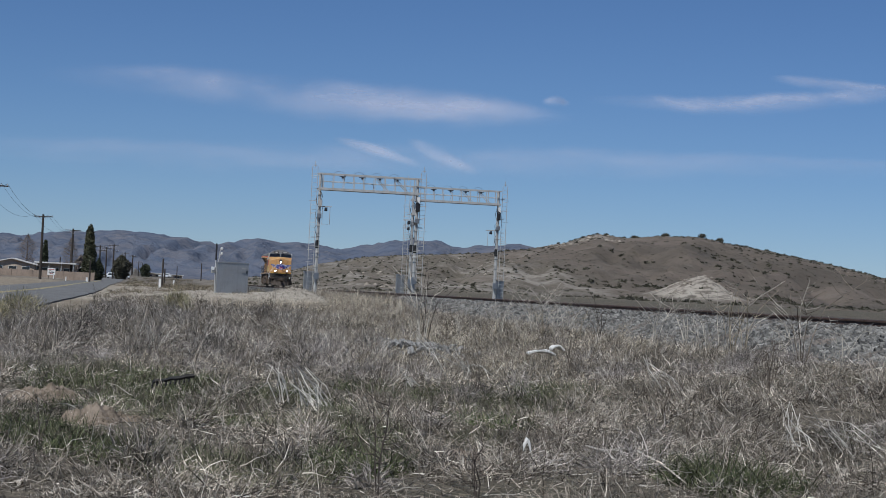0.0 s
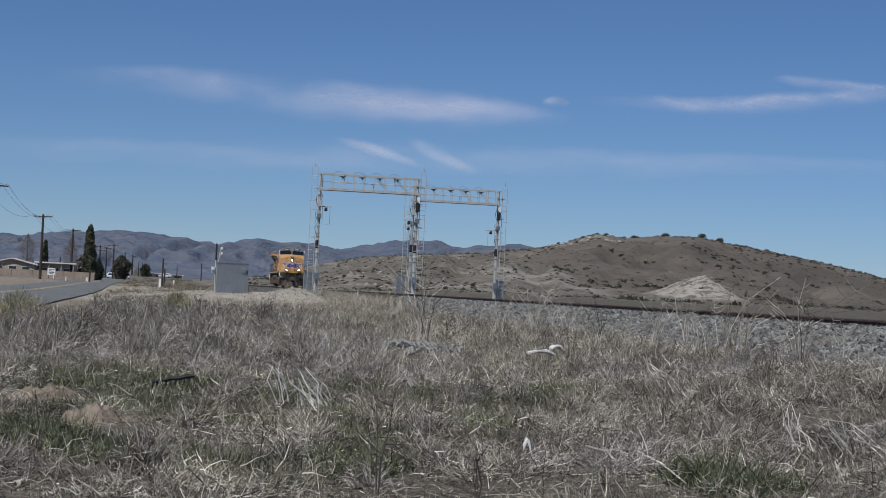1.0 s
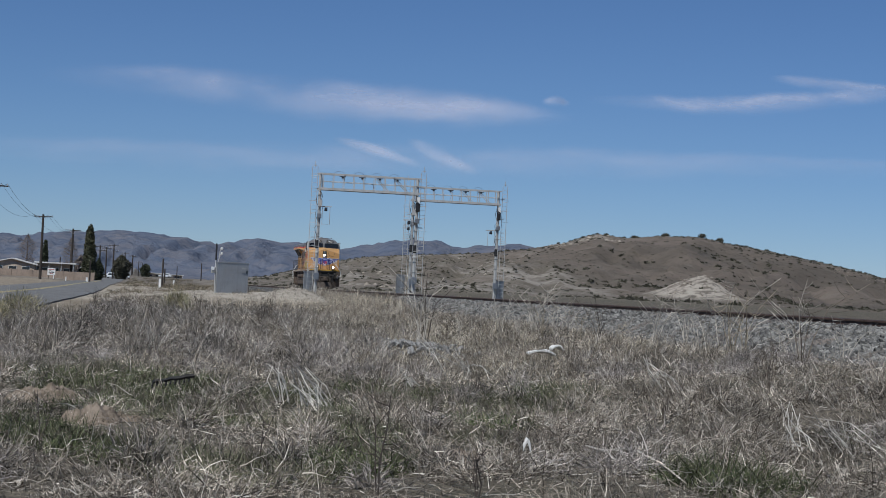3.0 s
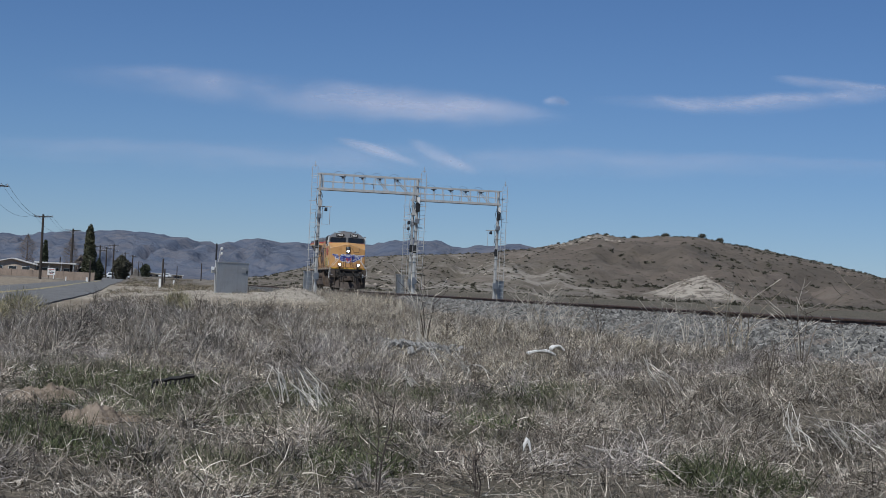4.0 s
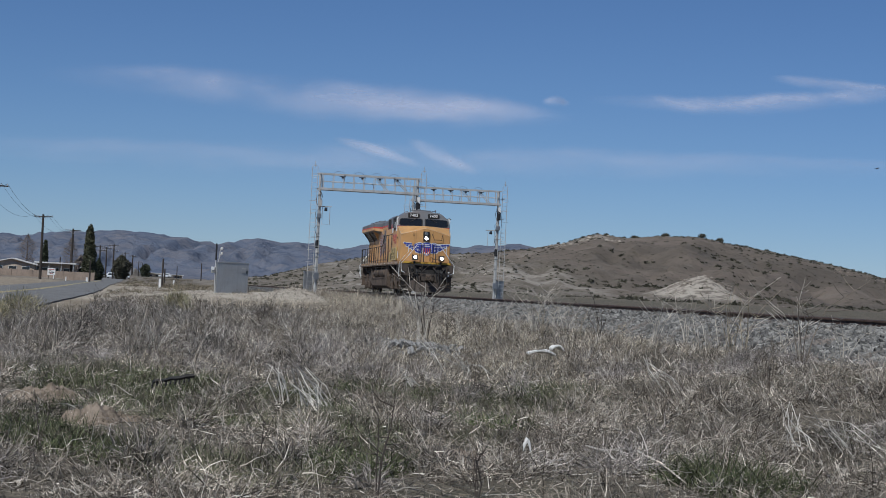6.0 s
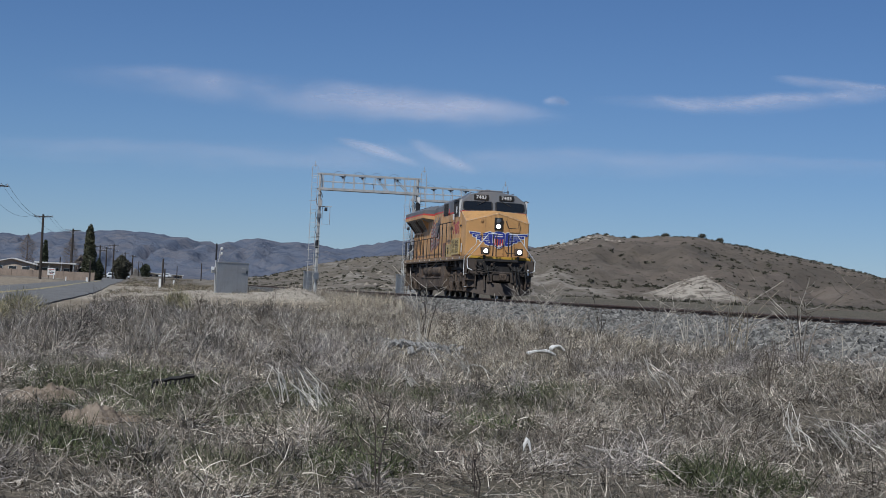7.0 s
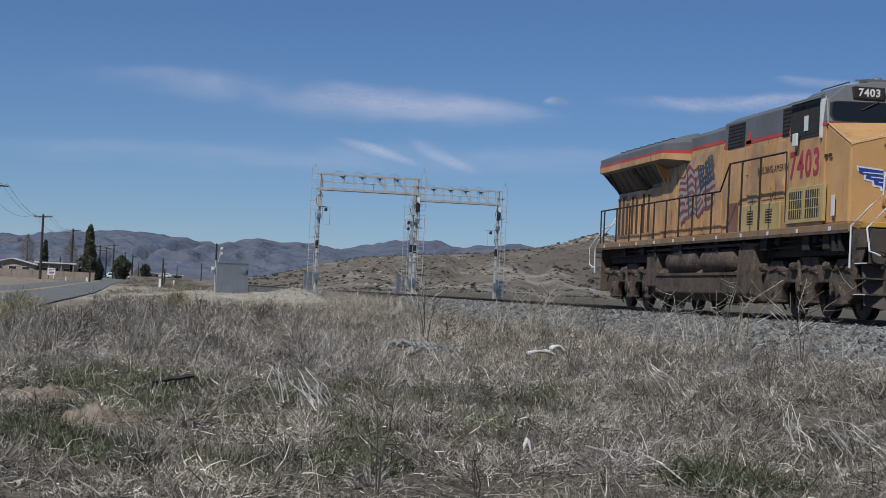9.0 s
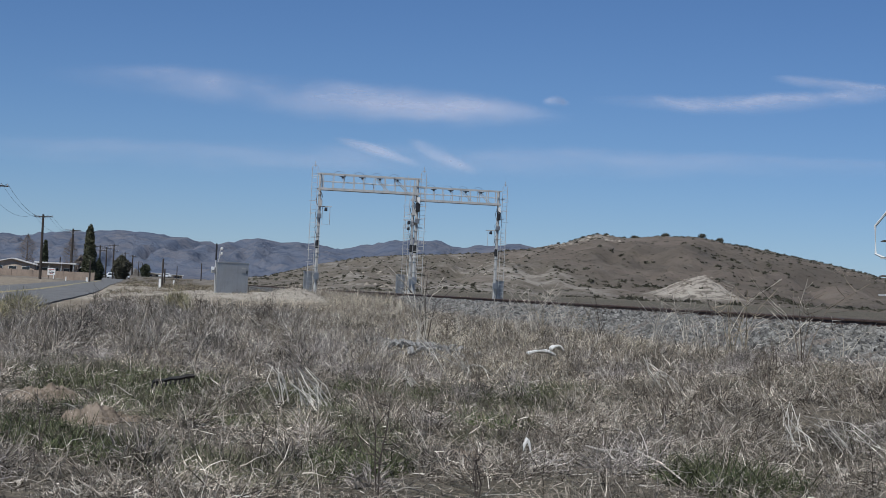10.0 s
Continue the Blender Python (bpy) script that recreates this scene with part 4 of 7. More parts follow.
# ---- clouds ----
cloud_sheet("long thin veil of pale ice cloud", ((-360, 478), (-60, 482), (250, 462), (520, 455), (760, 468), (960, 455)), 140, 4560, 0.43, (0.7, 1.0, 2.6))
cloud_sheet("broad faint underside of the ice cloud", ((150, 430), (500, 440), (800, 455), (1000, 460)), 110, 4580, 0.40, (0.5, 1.0, 3.0))
cloud_sheet("thin streaky pale cloud", ((990, 503), (1250, 508), (1480, 520), (1680, 548), (1900, 575)), 80, 4560, 0.55, (0.8, 1.0, 2.6))
cloud_sheet("faint upper streak of pale cloud", ((1480, 592), (1650, 580), (1900, 585)), 55, 4575, 0.42, (0.8, 1.0, 2.6))
cloud_sheet("small puff of pale cloud", ((895, 494), (933, 498), (975, 494)), 40, 4570, 0.42, (1.0, 1.0, 1.4))
cloud_sheet("faint wispy streak of high cloud", ((370, 372), (480, 352), (620, 312)), 46, 4600, 0.5, (1.0, 1.0, 2.0), 0.2)
cloud_sheet("faint wispy streak of high cloud", ((560, 380), (640, 350), (760, 305)), 60, 4605, 0.42, (1.2, 1.0, 1.6), 0.2)
cloud_sheet("faint broad haze of high cloud", ((-900, 290), (200, 310), (1000, 345), (2300, 400)), 130, 4640, 0.26, (0.5, 1.0, 3.0))


# ---- birds ----
feather = worn("dark_feathers", (0.03, 0.028, 0.027), 0.8, grime=0.05)


def bird():
    b = thing("bird", (0, 0, 0), label="small dark bird flying over the hills", category="bird", group="pair of birds")
    part("body", Solid().lathe([(-0.093, 0.0031), (-0.062, 0.0186), (0.0, 0.0279), (0.0558, 0.0198), (0.0775, 0.0186), (0.093, 0.0124), (0.1147, 0.0025)], "x", 10), feather, b, smooth_shade=True)
    part("tail", Solid().prism([(-0.1488, -0.031), (-0.1488, 0.031), (-0.062, 0.0124), (-0.062, -0.0124)], "z", -0.0037, 0.0037), feather, b)
    wings = []
    for s in (-1, 1):
        o = [(0.0372, 0.0), (0.0527, s * 0.0558), (0.0124, s * 0.155), (-0.0248, s * 0.124), (-0.0372, 0.0)]
        w = part("wing", Solid().prism(o, "z", -0.0031, 0.005), feather, b)
        w.location = (0, s * 0.0155, 0.0124)
        wings.append((w, s))
    return b, wings


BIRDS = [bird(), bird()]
# ---- locomotive: local +Y runs back from the pilot, -X is the side towards the road ----
def loco_paint(name, color, dust=0.35):
    """Sun-faded enamel with soft blotches, a few rust runs, chips and brake dust."""
    n = Nodes(name, 0.5, spec=0.35)
    big, fine = n.noise(0.7, 5), n.noise(26, 4)
    c = n.mix(n.span(big, 0.35, 0.68), color, tuple(v * 0.86 for v in color))
    c = n.mix(n.span(n.noise(1.3, 6, 0.7), 0.50, 0.72, 0.0, dust * 0.55), c, tuple(min(1.0, 0.72 * v + 0.14) for v in color))
    c = n.mix(n.span(n.noise(1.0, 6, 0.7, stretch=(1.0, 1.0, 0.6)), 0.46, 0.68, 0.0, dust * 0.85), c, (0.25, 0.165, 0.095))
    runs = n.math("MULTIPLY", n.span(n.noise(4.5, 3, 0.6, stretch=(1.5, 1.5, 0.14)), 0.56, 0.68), n.span(n.noise(1.1, 4, 0.6), 0.40, 0.58, 0.0, dust))
    c = n.mix(runs, c, (0.13, 0.075, 0.045))
    c = n.mix(n.span(n.noise(7, 5, 0.75), 0.64, 0.72, 0.0, 0.5), c, (0.16, 0.10, 0.06))
    c = n.mix(n.span(fine, 0.6, 0.75, 0.0, 0.3), c, (0.12, 0.09, 0.06))
    return n.done(c, fine, 0.06, 0.004, n.span(big, 0.2, 0.8, 0.38, 0.6))


L_YEL = loco_paint("loco_yellow", (0.56, 0.315, 0.12), 0.95)
L_NOSE = loco_paint("loco_nose_yellow", (0.55, 0.31, 0.115), 0.45)
L_SILL = loco_paint("loco_sill_yellow", (0.27, 0.16, 0.065), 0.9)
L_YEL2 = loco_paint("loco_pale_yellow", (0.46, 0.345, 0.13), 0.55)
L_GREY = loco_paint("loco_grey", (0.135, 0.137, 0.145), 0.3)
L_RED = loco_paint("loco_red", (0.50, 0.055, 0.035), 0.15)
L_BROWN = loco_paint("loco_rust_brown", (0.21, 0.095, 0.055), 0.3)
L_BRIGHT = loco_paint("loco_safety_yellow", (0.55, 0.33, 0.04), 0.35)
L_BLUE = loco_paint("loco_blue", (0.03, 0.05, 0.30), 0.12)
L_WHITE = loco_paint("loco_white", (0.70, 0.70, 0.68), 0.12)
L_PALE = loco_paint("loco_pale_trim", (0.55, 0.47, 0.35), 0.3)
L_BLACK = loco_paint("loco_black", (0.022, 0.021, 0.02), 0.1)
L_NUM = loco_paint("loco_number_red", (0.34, 0.035, 0.05), 0.15)
FLAG_R = loco_paint("flag_red", (0.20, 0.050, 0.050), 0.5)
FLAG_W = loco_paint("flag_white", (0.33, 0.295, 0.265), 0.5)
FLAG_B = loco_paint("flag_blue", (0.045, 0.050, 0.065), 0.25)


def under_material():
    n = Nodes("dusty_running_gear", 0.85, 0.1, 0.25)
    c = n.mix(n.span(n.noise(2.5, 6), 0.35, 0.68), (0.118, 0.088, 0.066), (0.046, 0.036, 0.029))
    c = n.mix(n.span(n.noise(18, 5), 0.5, 0.68), c, (0.155, 0.118, 0.088))
    return n.done(c, n.noise(30, 4), 0.25, 0.01)


UNDER = under_material()
PLOUGH = worn("sooty_brown_steel", (0.085, 0.067, 0.054), 0.8, 0.1, grime=0.3, dirt=(0.10, 0.078, 0.06), scale=2.0)
# near-black steel, also used to paint shade into gaps and recesses
SHADE = worn("sooty_shaded_steel", (0.03, 0.027, 0.025), 0.8, grime=0.1)
CAB_GLASS = Nodes("cab_glass", 0.06, 0.0, 0.7).done((0.012, 0.014, 0.016))
WHEEL_STEEL = worn("wheel_steel", (0.085, 0.07, 0.06), 0.6, 0.4)


def glow(name, color, power):
    n = Nodes(name, 0.2)
    n.b.inputs["Emission Color"].default_value = (*color, 1)
    n.b.inputs["Emission Strength"].default_value = power
    return n.done((0.8, 0.8, 0.78))


DIM_LENS = Nodes("unlit_lens", 0.12, 0.0, 0.6).done((0.10, 0.11, 0.12))
INTAKE = worn("intake_brown", (0.075, 0.05, 0.035), 0.85)
LIT = glow("lit_headlamp", (1.0, 0.93, 0.80), 9.0)

loco = thing("locomotive", (TRACK_X, 0, 0), label="weathered yellow and grey diesel locomotive with lit headlights on the track", category="locomotive")


def lp(name, solid, mat, parent=None, label="", bevel=0.0, smooth_shade=False):
    return part(name, solid, mat, parent or loco, label, bevel, smooth_shade)


def side_quads(outline, x, thick=0.006):
    """A thin plate on the side facing -X: outline of (y, z)."""
    return Solid().prism(outline, "x", x - thick, x)


def build_loco():
    # platform and frame
    frame_ob = lp("platform", Solid().box(-1.52, 1.52, 1.42, 21.65, 1.62, 1.79), L_SILL, None, "yellow side sill and walkway", 0.012)
    lp("front_platform", Solid().box(-1.30, 1.30, 0.72, 1.42, 1.69, 1.79), L_BRIGHT, None, "bright yellow front platform edge", 0.012)
    lp("anticlimber", Solid().box(-0.72, 0.72, 0.50, 0.74, 1.58, 1.69), SHADE, None, "dark ribbed buffer plate", 0.01)
    lp("sill_edge", Solid().box(-1.535, -1.52, 1.42, 21.65, 1.60, 1.66).box(1.52, 1.535, 1.42, 21.65, 1.60, 1.66), UNDER)
    lp("frame", Solid().box(-1.15, 1.15, 1.0, 21.4, 1.22, 1.62).box(-0.75, 0.75, 0.5, 21.6, 0.95, 1.25), SHADE)
    for i in range(11):
        y = 2.3 + i * 1.85
        lp("reflector", Solid().box(-1.545, -1.535, y, y + 0.11, 1.66, 1.74), L_WHITE)
    # nose
    n = Solid()
    w, f, k = 1.38, 1.75, 0.10
    pts = [(-w, f + 0.08, 1.79), (w, f + 0.08, 1.79), (0, f - 0.06, 1.79), (-w, f + 0.08, 3.30), (w, f + 0.08, 3.30), (0, f - 0.06, 3.68),
           (-w - 0.06, 3.0, 1.79), (w + 0.06, 3.0, 1.79), (-w - 0.06, 3.0, 3.78), (w + 0.06, 3.0, 3.78), (0, 2.9, 3.86)]
    n.add(pts, [(0, 2, 5, 3), (2, 1, 4, 5), (0, 3, 8, 6), (1, 7, 9, 4), (3, 5, 10, 8), (5, 4, 9, 10), (6, 8, 10, 9, 7), (0, 6, 7, 1, 2)])
    nose = lp("nose", n, L_NOSE, None, "yellow front hood with a wing emblem", 0.05)
    lp("nose_trim", Solid().tube([(-w - 0.02, f + 0.06, 3.30), (0, f - 0.08, 3.685), (w + 0.02, f + 0.06, 3.30)], 0.008, 5).tube([(-w - 0.07, 2.98, 3.79), (-w - 0.01, f + 0.07, 3.31)], 0.008, 5).tube([(w + 0.07, 2.98, 3.79), (w + 0.01, f + 0.07, 3.31)], 0.008, 5), L_PALE, nose, "thin pale edge stripe")
    lp("nose_door", Solid().box(-0.70, 0.12, f - 0.012, f + 0.03, 1.95, 3.42), L_NOSE, nose, "", 0.01)
    for z in (2.15, 2.7, 3.3):
        lp("hinge", Solid().box(-0.76, -0.66, f - 0.05, f + 0.02, z, z + 0.14), L_YEL, nose)
    lp("grab_iron", Solid().tube([(0.35, f - 0.03, 3.36), (0.35, f - 0.10, 3.30), (0.46, f - 0.12, 3.06), (0.86, f - 0.08, 3.06), (0.90, f - 0.06, 3.30), (0.90, f, 3.34)], 0.018, 5), SHADE, nose)
    lp("grab_iron", Solid().tube([(0.35, f - 0.03, 2.1), (0.42, f - 0.12, 1.98), (0.9, f - 0.08, 1.98), (0.93, f, 2.2)], 0.016, 5), SHADE, nose)
    for x in (-0.35, 0.25, 0.75):
        lp("nose_wire", Solid().tube([(x, f - 0.08, 1.9), (x + 0.01, f - 0.1, 2.6)], 0.012, 4), SHADE, nose)
    # wing emblem in plain shapes, on the two slightly angled faces
    def face(x):
        return f - 0.06 + 0.14 * abs(x) / w
    def emblem(outline, mat, lift, name):
        s = Solid()
        m = len(outline)
        v = [(x, face(x) - lift, z) for x, z in outline] + [(x, face(x) + 0.02, z) for x, z in outline]
        s.add(v, [tuple(range(m)), tuple(range(2 * m - 1, m - 1, -1))] + [(i, (i + 1) % m, m + (i + 1) % m, m + i) for i in range(m)])
        lp(name, s, mat, nose)
    cx = 0.05
    def wing(s, g, mat, lift, name):
        z = 2.60
        out = [(0.20, -0.28), (0.20, 0.20), (0.40, 0.27), (0.60, 0.20), (0.85, 0.21), (1.28, 0.25), (1.25, 0.15), (1.12, 0.12), (1.13, 0.05), (0.97, 0.02), (0.96, -0.06), (0.82, -0.08), (0.80, -0.14), (0.64, -0.16), (0.60, -0.24), (0.42, -0.31)]
        my = sum(p[1] for p in out) / len(out)
        emblem([(cx + s * (a + (g if a > 0.5 else -g * 0.2)), z + b + (g if b > my + 0.1 else -g)) for a, b in out], mat, lift, name)
    for s in (-1, 1):
        wing(s, 0.032, L_WHITE, 0.010, "emblem_border")
        wing(s, 0.0, L_BLUE, 0.016, "emblem_wing")
        for dz, a, b in ((0.12, 0.46, 1.18), (0.04, 0.44, 1.03), (-0.05, 0.42, 0.88), (-0.13, 0.38, 0.70), (-0.20, 0.36, 0.54)):
            z = 2.60 + dz
            emblem([(cx + s * a, z), (cx + s * b, z + 0.030), (cx + s * b, z + 0.048), (cx + s * a, z + 0.018)][::s], L_WHITE, 0.021, "emblem_feather")
    def shield(g, mat, lift, name):
        z = 2.56
        emblem([(cx - 0.26 - g, z + 0.22 + g), (cx - 0.17, z + 0.31 + g), (cx, z + 0.33 + g), (cx + 0.17, z + 0.31 + g), (cx + 0.26 + g, z + 0.22 + g), (cx + 0.25 + g, z - 0.16), (cx + 0.15, z - 0.33 - g), (cx, z - 0.39 - g), (cx - 0.15, z - 0.33 - g), (cx - 0.25 - g, z - 0.16)], mat, lift, name)
    shield(0.025, L_WHITE, 0.024, "emblem_border")
    shield(0.0, L_BLUE, 0.030, "emblem_shield")
    for k, wd in ((0.20, 0.15), (0.11, 0.18)):
        emblem([(cx - wd, 2.56 + k), (cx + wd, 2.56 + k), (cx + wd, 2.60 + k), (cx - wd, 2.60 + k)], L_WHITE, 0.036, "text_bar")
    emblem([(cx - 0.23, 2.58), (cx + 0.23, 2.58), (cx + 0.22, 2.42), (cx + 0.13, 2.27), (cx, 2.21), (cx - 0.13, 2.27), (cx - 0.22, 2.42)], L_WHITE, 0.036, "emblem_field")
    for i in range(4):
        x = cx - 0.165 + 0.11 * i
        lo = 2.25 + 0.5 * abs(x - cx) ** 1.2
        emblem([(x - 0.022, 2.575), (x + 0.022, 2.575), (x + 0.022, lo), (x - 0.022, lo)], L_RED, 0.042, "emblem_stripe")
    # headlamps
    hb = lp("headlight_box", Solid().box(-0.17, 0.17, f - 0.13, f + 0.02, 2.98, 3.50), L_BLACK, None, "black twin headlight housing", 0.02)
    lp("headlight", Solid().lathe([(f - 0.17, 0.055), (f - 0.155, 0.085), (f - 0.12, 0.095)], "y", 16, (0, 0, 3.12)), LIT, hb, "lit headlight")
    lp("headlight", Solid().lathe([(f - 0.17, 0.07), (f - 0.15, 0.105), (f - 0.12, 0.11)], "y", 16, (0, 0, 3.36)), DIM_LENS, hb, "unlit headlight lens")
    for x in (-0.72, 0.74):
        d = lp("ditch_light_box", Solid().box(x - 0.15, x + 0.15, 0.42, 0.72, 1.86, 2.17).box(x - 0.05, x + 0.05, 0.62, 0.76, 1.69, 1.84), UNDER, None, "dusty ditch light housing on the platform", 0.025)
        lp("ditch_light", Solid().lathe([(0.385, 0.10), (0.395, 0.125), (0.43, 0.13)], "y", 16, (x, 0, 2.02)), WHEEL_STEEL, d, "bright reflector ring")
        lp("ditch_light", Solid().lathe([(0.365, 0.06), (0.38, 0.088), (0.40, 0.094)], "y", 16, (x, 0, 2.02)), LIT, d, "lit ditch light")
    # cab
    c = Solid()
    A = [(-1.46, 3.78), (1.46, 3.78), (1.42, 4.25), (1.02, 4.56), (0.4, 4.68), (-0.4, 4.68), (-1.02, 4.56), (-1.42, 4.25)]
    fr = [(x, 2.95 + (z - 3.78) * 0.42, z) for x, z in A]
    bk = [(x, 5.15, z) for x, z in A]
    c.add(fr + bk, [tuple(range(7, -1, -1)), tuple(range(8, 16))] + [(i, (i + 1) % 8, 8 + (i + 1) % 8, 8 + i) for i in range(8)])
    cab = lp("cab_roof", c, L_GREY, None, "grey upper cab with number boards", 0.03)
    lp("cab_side", Solid().box(-1.46, 1.46, 3.0, 5.15, 1.79, 3.78), L_YEL, None, "yellow lower cab", 0.012)
    lp("red_stripe", Solid().box(-1.468, 1.468, 2.96, 5.16, 3.73, 3.79), L_RED, cab)
    def front_y(z):
        return 2.95 + (z - 3.78) * 0.42
    for s in (-1, 1):
        out = [(s * 0.09, 3.85), (s * 1.30, 3.83), (s * 1.37, 3.93), (s * 1.33, 4.18), (s * 1.22, 4.22), (s * 0.14, 4.245), (s * 0.09, 4.19)]
        def sheet(o, lift, grow):
            mx, mz = sum(p[0] for p in o) / len(o), sum(p[1] for p in o) / len(o)
            o = [(mx + (x - mx) * grow, mz + (z - mz) * grow) for x, z in o]
            m = len(o)
            v = [(x, front_y(z) - lift, z) for x, z in o] + [(x, front_y(z) + 0.03, z) for x, z in o]
            return Solid().add(v, [tuple(range(m)), tuple(range(2 * m - 1, m - 1, -1))] + [(i, (i + 1) % m, m + (i + 1) % m, m + i) for i in range(m)])
        wf = lp("windscreen_frame", sheet(out, 0.012, 1.05), L_BLACK, cab)
        lp("windscreen", sheet(out, 0.018, 0.97), CAB_GLASS, wf, "dark windscreen glass")
        lp("wiper", Solid().tube([(s * 0.35, front_y(4.26) - 0.05, 4.27), (s * 0.75, front_y(4.1) - 0.05, 4.06)], 0.014, 4), SHADE, cab)
        b = lp("number_board", Solid().box(s * 0.56 - 0.32, s * 0.56 + 0.32, front_y(4.42) - 0.09, front_y(4.42) + 0.25, 4.29, 4.54), L_BLACK, cab, "black illuminated number board", 0.02)
        words("7403", 0.21, L_WHITE, b, Matrix.Translation((s * 0.56, front_y(4.42) - 0.094, 4.415)) @ pose(0, 0, 0, 90, 0, 0), "board_number", 0.003, 1.12, 0.006)
        lp("horn_bracket", Solid().tube([(s * 0.5, 3.5, 4.69), (s * 0.5, 3.5, 4.72), (s * 0.7, 3.6, 4.71)], 0.02, 5), L_GREY, cab)
    lp("roof_antenna", Solid().box(-0.5, 0.45, 3.5, 3.9, 4.68, 4.75).lathe([(4.75, 0.12), (4.80, 0.09)], "z", 10, (-0.2, 3.7, 0)).lathe([(4.68, 0.05), (4.80, 0.04)], "z", 8, (0.75, 3.9, 0)), L_GREY, cab, "", 0.01)
    lp("roof_rail", Solid().tube([(-0.9, 3.35, 4.60), (-0.9, 3.35, 4.64), (-0.9, 4.9, 4.64), (-0.9, 4.9, 4.6)], 0.015, 4).tube([(0.9, 3.35, 4.60), (0.9, 3.35, 4.64), (0.9, 4.9, 4.64), (0.9, 4.9, 4.6)], 0.015, 4), L_GREY, cab)
    for s in (-1, 1):
        x = s * 1.46
        o = lp("cab_window", Solid().box(x - 0.012, x + 0.012, 3.22, 5.05, 3.56, 4.30), L_BLACK, cab, "dark sliding cab window")
        # dark plates for the shaded cab interior behind the open window
        lp("pane", Solid().box(x - 0.018, x + 0.018, 3.30, 4.05, 3.62, 4.22).box(x - 0.018, x + 0.018, 4.13, 4.98, 3.62, 4.22), SHADE, o)
        lp("window_shade", Solid().box(x - 0.03, x + 0.03, 3.98, 4.20, 3.70, 4.0), L_WHITE, o)
        lp("window_frame", Solid().box(x - 0.05, x + 0.05, 3.18, 3.24, 3.5, 4.32), L_WHITE, o)
        lp("mirror", Solid().box(x + s * 0.06, x + s * 0.10, 4.42, 4.68, 3.42, 3.68), L_WHITE, cab, "pale square side mirror", 0.01)
        lp("awning", Solid().prism([(x, 4.33), (x + s * 0.10, 4.29), (x + s * 0.10, 4.31), (x, 4.36)], "y", 3.15, 5.12), L_GREY, cab)
        lp("cab_grab", Solid().tube([(x + s * 0.05, 5.05, 1.9), (x + s * 0.06, 5.08, 3.35)], 0.016, 5), SHADE)
    words("7403", 0.76, L_NUM, loco, Matrix.Translation((-1.464, 4.15, 3.02)) @ pose(0, 0, 0, 90, 0, -90), "cab_number", 0.003, 1.22, 0.02)
    words("7403", 0.86, L_NUM, loco, Matrix.Translation((1.464, 4.12, 3.02)) @ pose(0, 0, 0, 90, 0, 90), "cab_number", 0.003, 1.05, 0.02)
    # ventilation grilles below the cab
    g = lp("side_grille", Solid().box(-1.52, -1.46, 2.82, 5.02, 1.86, 2.58), L_YEL2, None, "pale yellow locker with dark louvre slots", 0.01)
    for k in range(2):
        y0 = 3.05 + k * 0.98
        # dark plate that paints in the shade of the louvre slots
        lp("grille_recess", Solid().box(-1.524, -1.50, y0, y0 + 0.82, 1.95, 2.50), SHADE, g)
        for i in range(7):
            lp("louvre", Solid().box(-1.529, -1.522, y0 + 0.005 + 0.13 * i, y0 + 0.032 + 0.13 * i, 1.95, 2.50), L_YEL2, g)
        for z in (2.13, 2.32):
            lp("grille_bar", Solid().box(-1.5275, -1.5235, y0, y0 + 0.82, z, z + 0.02), L_YEL2, g)
    lp("white_panel", Solid().box(-1.47, -1.455, 2.35, 2.52, 1.95, 2.35), L_WHITE, None, "small white notice plate")
    for i in range(2):
        lp("text_bar", Solid().box(-1.468, -1.458, 2.62 + 0.22 * i, 2.78 + 0.22 * i, 3.10, 3.16), L_BLACK)
    # hood behind the cab
    HX = 1.08
    def hood(name, y0, y1, mat, z1, zt, label):
        lp(name, Solid().box(-HX, HX, y0, y1, 1.79, z1), L_YEL, None, label, 0.01)
        lp(name + "_roof", Solid().prism([(-HX, z1), (HX, z1), (HX, zt - 0.16), (HX - 0.3, zt), (-HX + 0.3, zt), (-HX, zt - 0.16)], "y", y0, y1), L_GREY, None, "", 0.015)
        lp("red_stripe", Solid().box(-HX - 0.006, HX + 0.006, y0, y1, z1 - 0.035, z1 + 0.045), L_RED)
    hood("equipment_hood", 5.15, 10.95, L_YEL, 3.86, 4.58, "yellow equipment hood behind the cab")
    hood("engine_hood", 10.97, 15.9, L_YEL, 4.02, 4.46, "yellow engine hood with a flag panel")
    lp("radiator_hood", Solid().box(-HX, HX, 15.9, 21.2, 1.79, 3.24), L_YEL, None, "yellow rear hood with screened intakes", 0.012)
    lp("roof_hatch", Solid().box(-0.55, 0.55, 12.2, 13.4, 4.46, 4.56).box(-0.35, 0.35, 14.2, 14.9, 4.46, 4.53), L_GREY, None, "", 0.02)
    lp("exhaust_stack", Solid().box(-0.3, 0.3, 11.3, 11.9, 4.46, 4.66), SHADE, None, "", 0.02)
    # inverter side windows and panels
    for y0, y1, z0, z1 in ((9.35, 10.62, 3.80, 4.36), (5.55, 6.7, 3.80, 4.40)):
        v = lp("vent_screen", Solid().box(-HX - 0.014, -HX + 0.03, y0, y1, z0, z1), SHADE, None, "dark screened vent")
        for i in range(7):
            lp("vent_bar", Solid().box(-HX - 0.022, -HX - 0.012, y0 + 0.02, y1 - 0.02, z0 + 0.04 + (z1 - z0 - 0.08) * i / 6 - 0.006, z0 + 0.04 + (z1 - z0 - 0.08) * i / 6 + 0.006), SHADE, v)
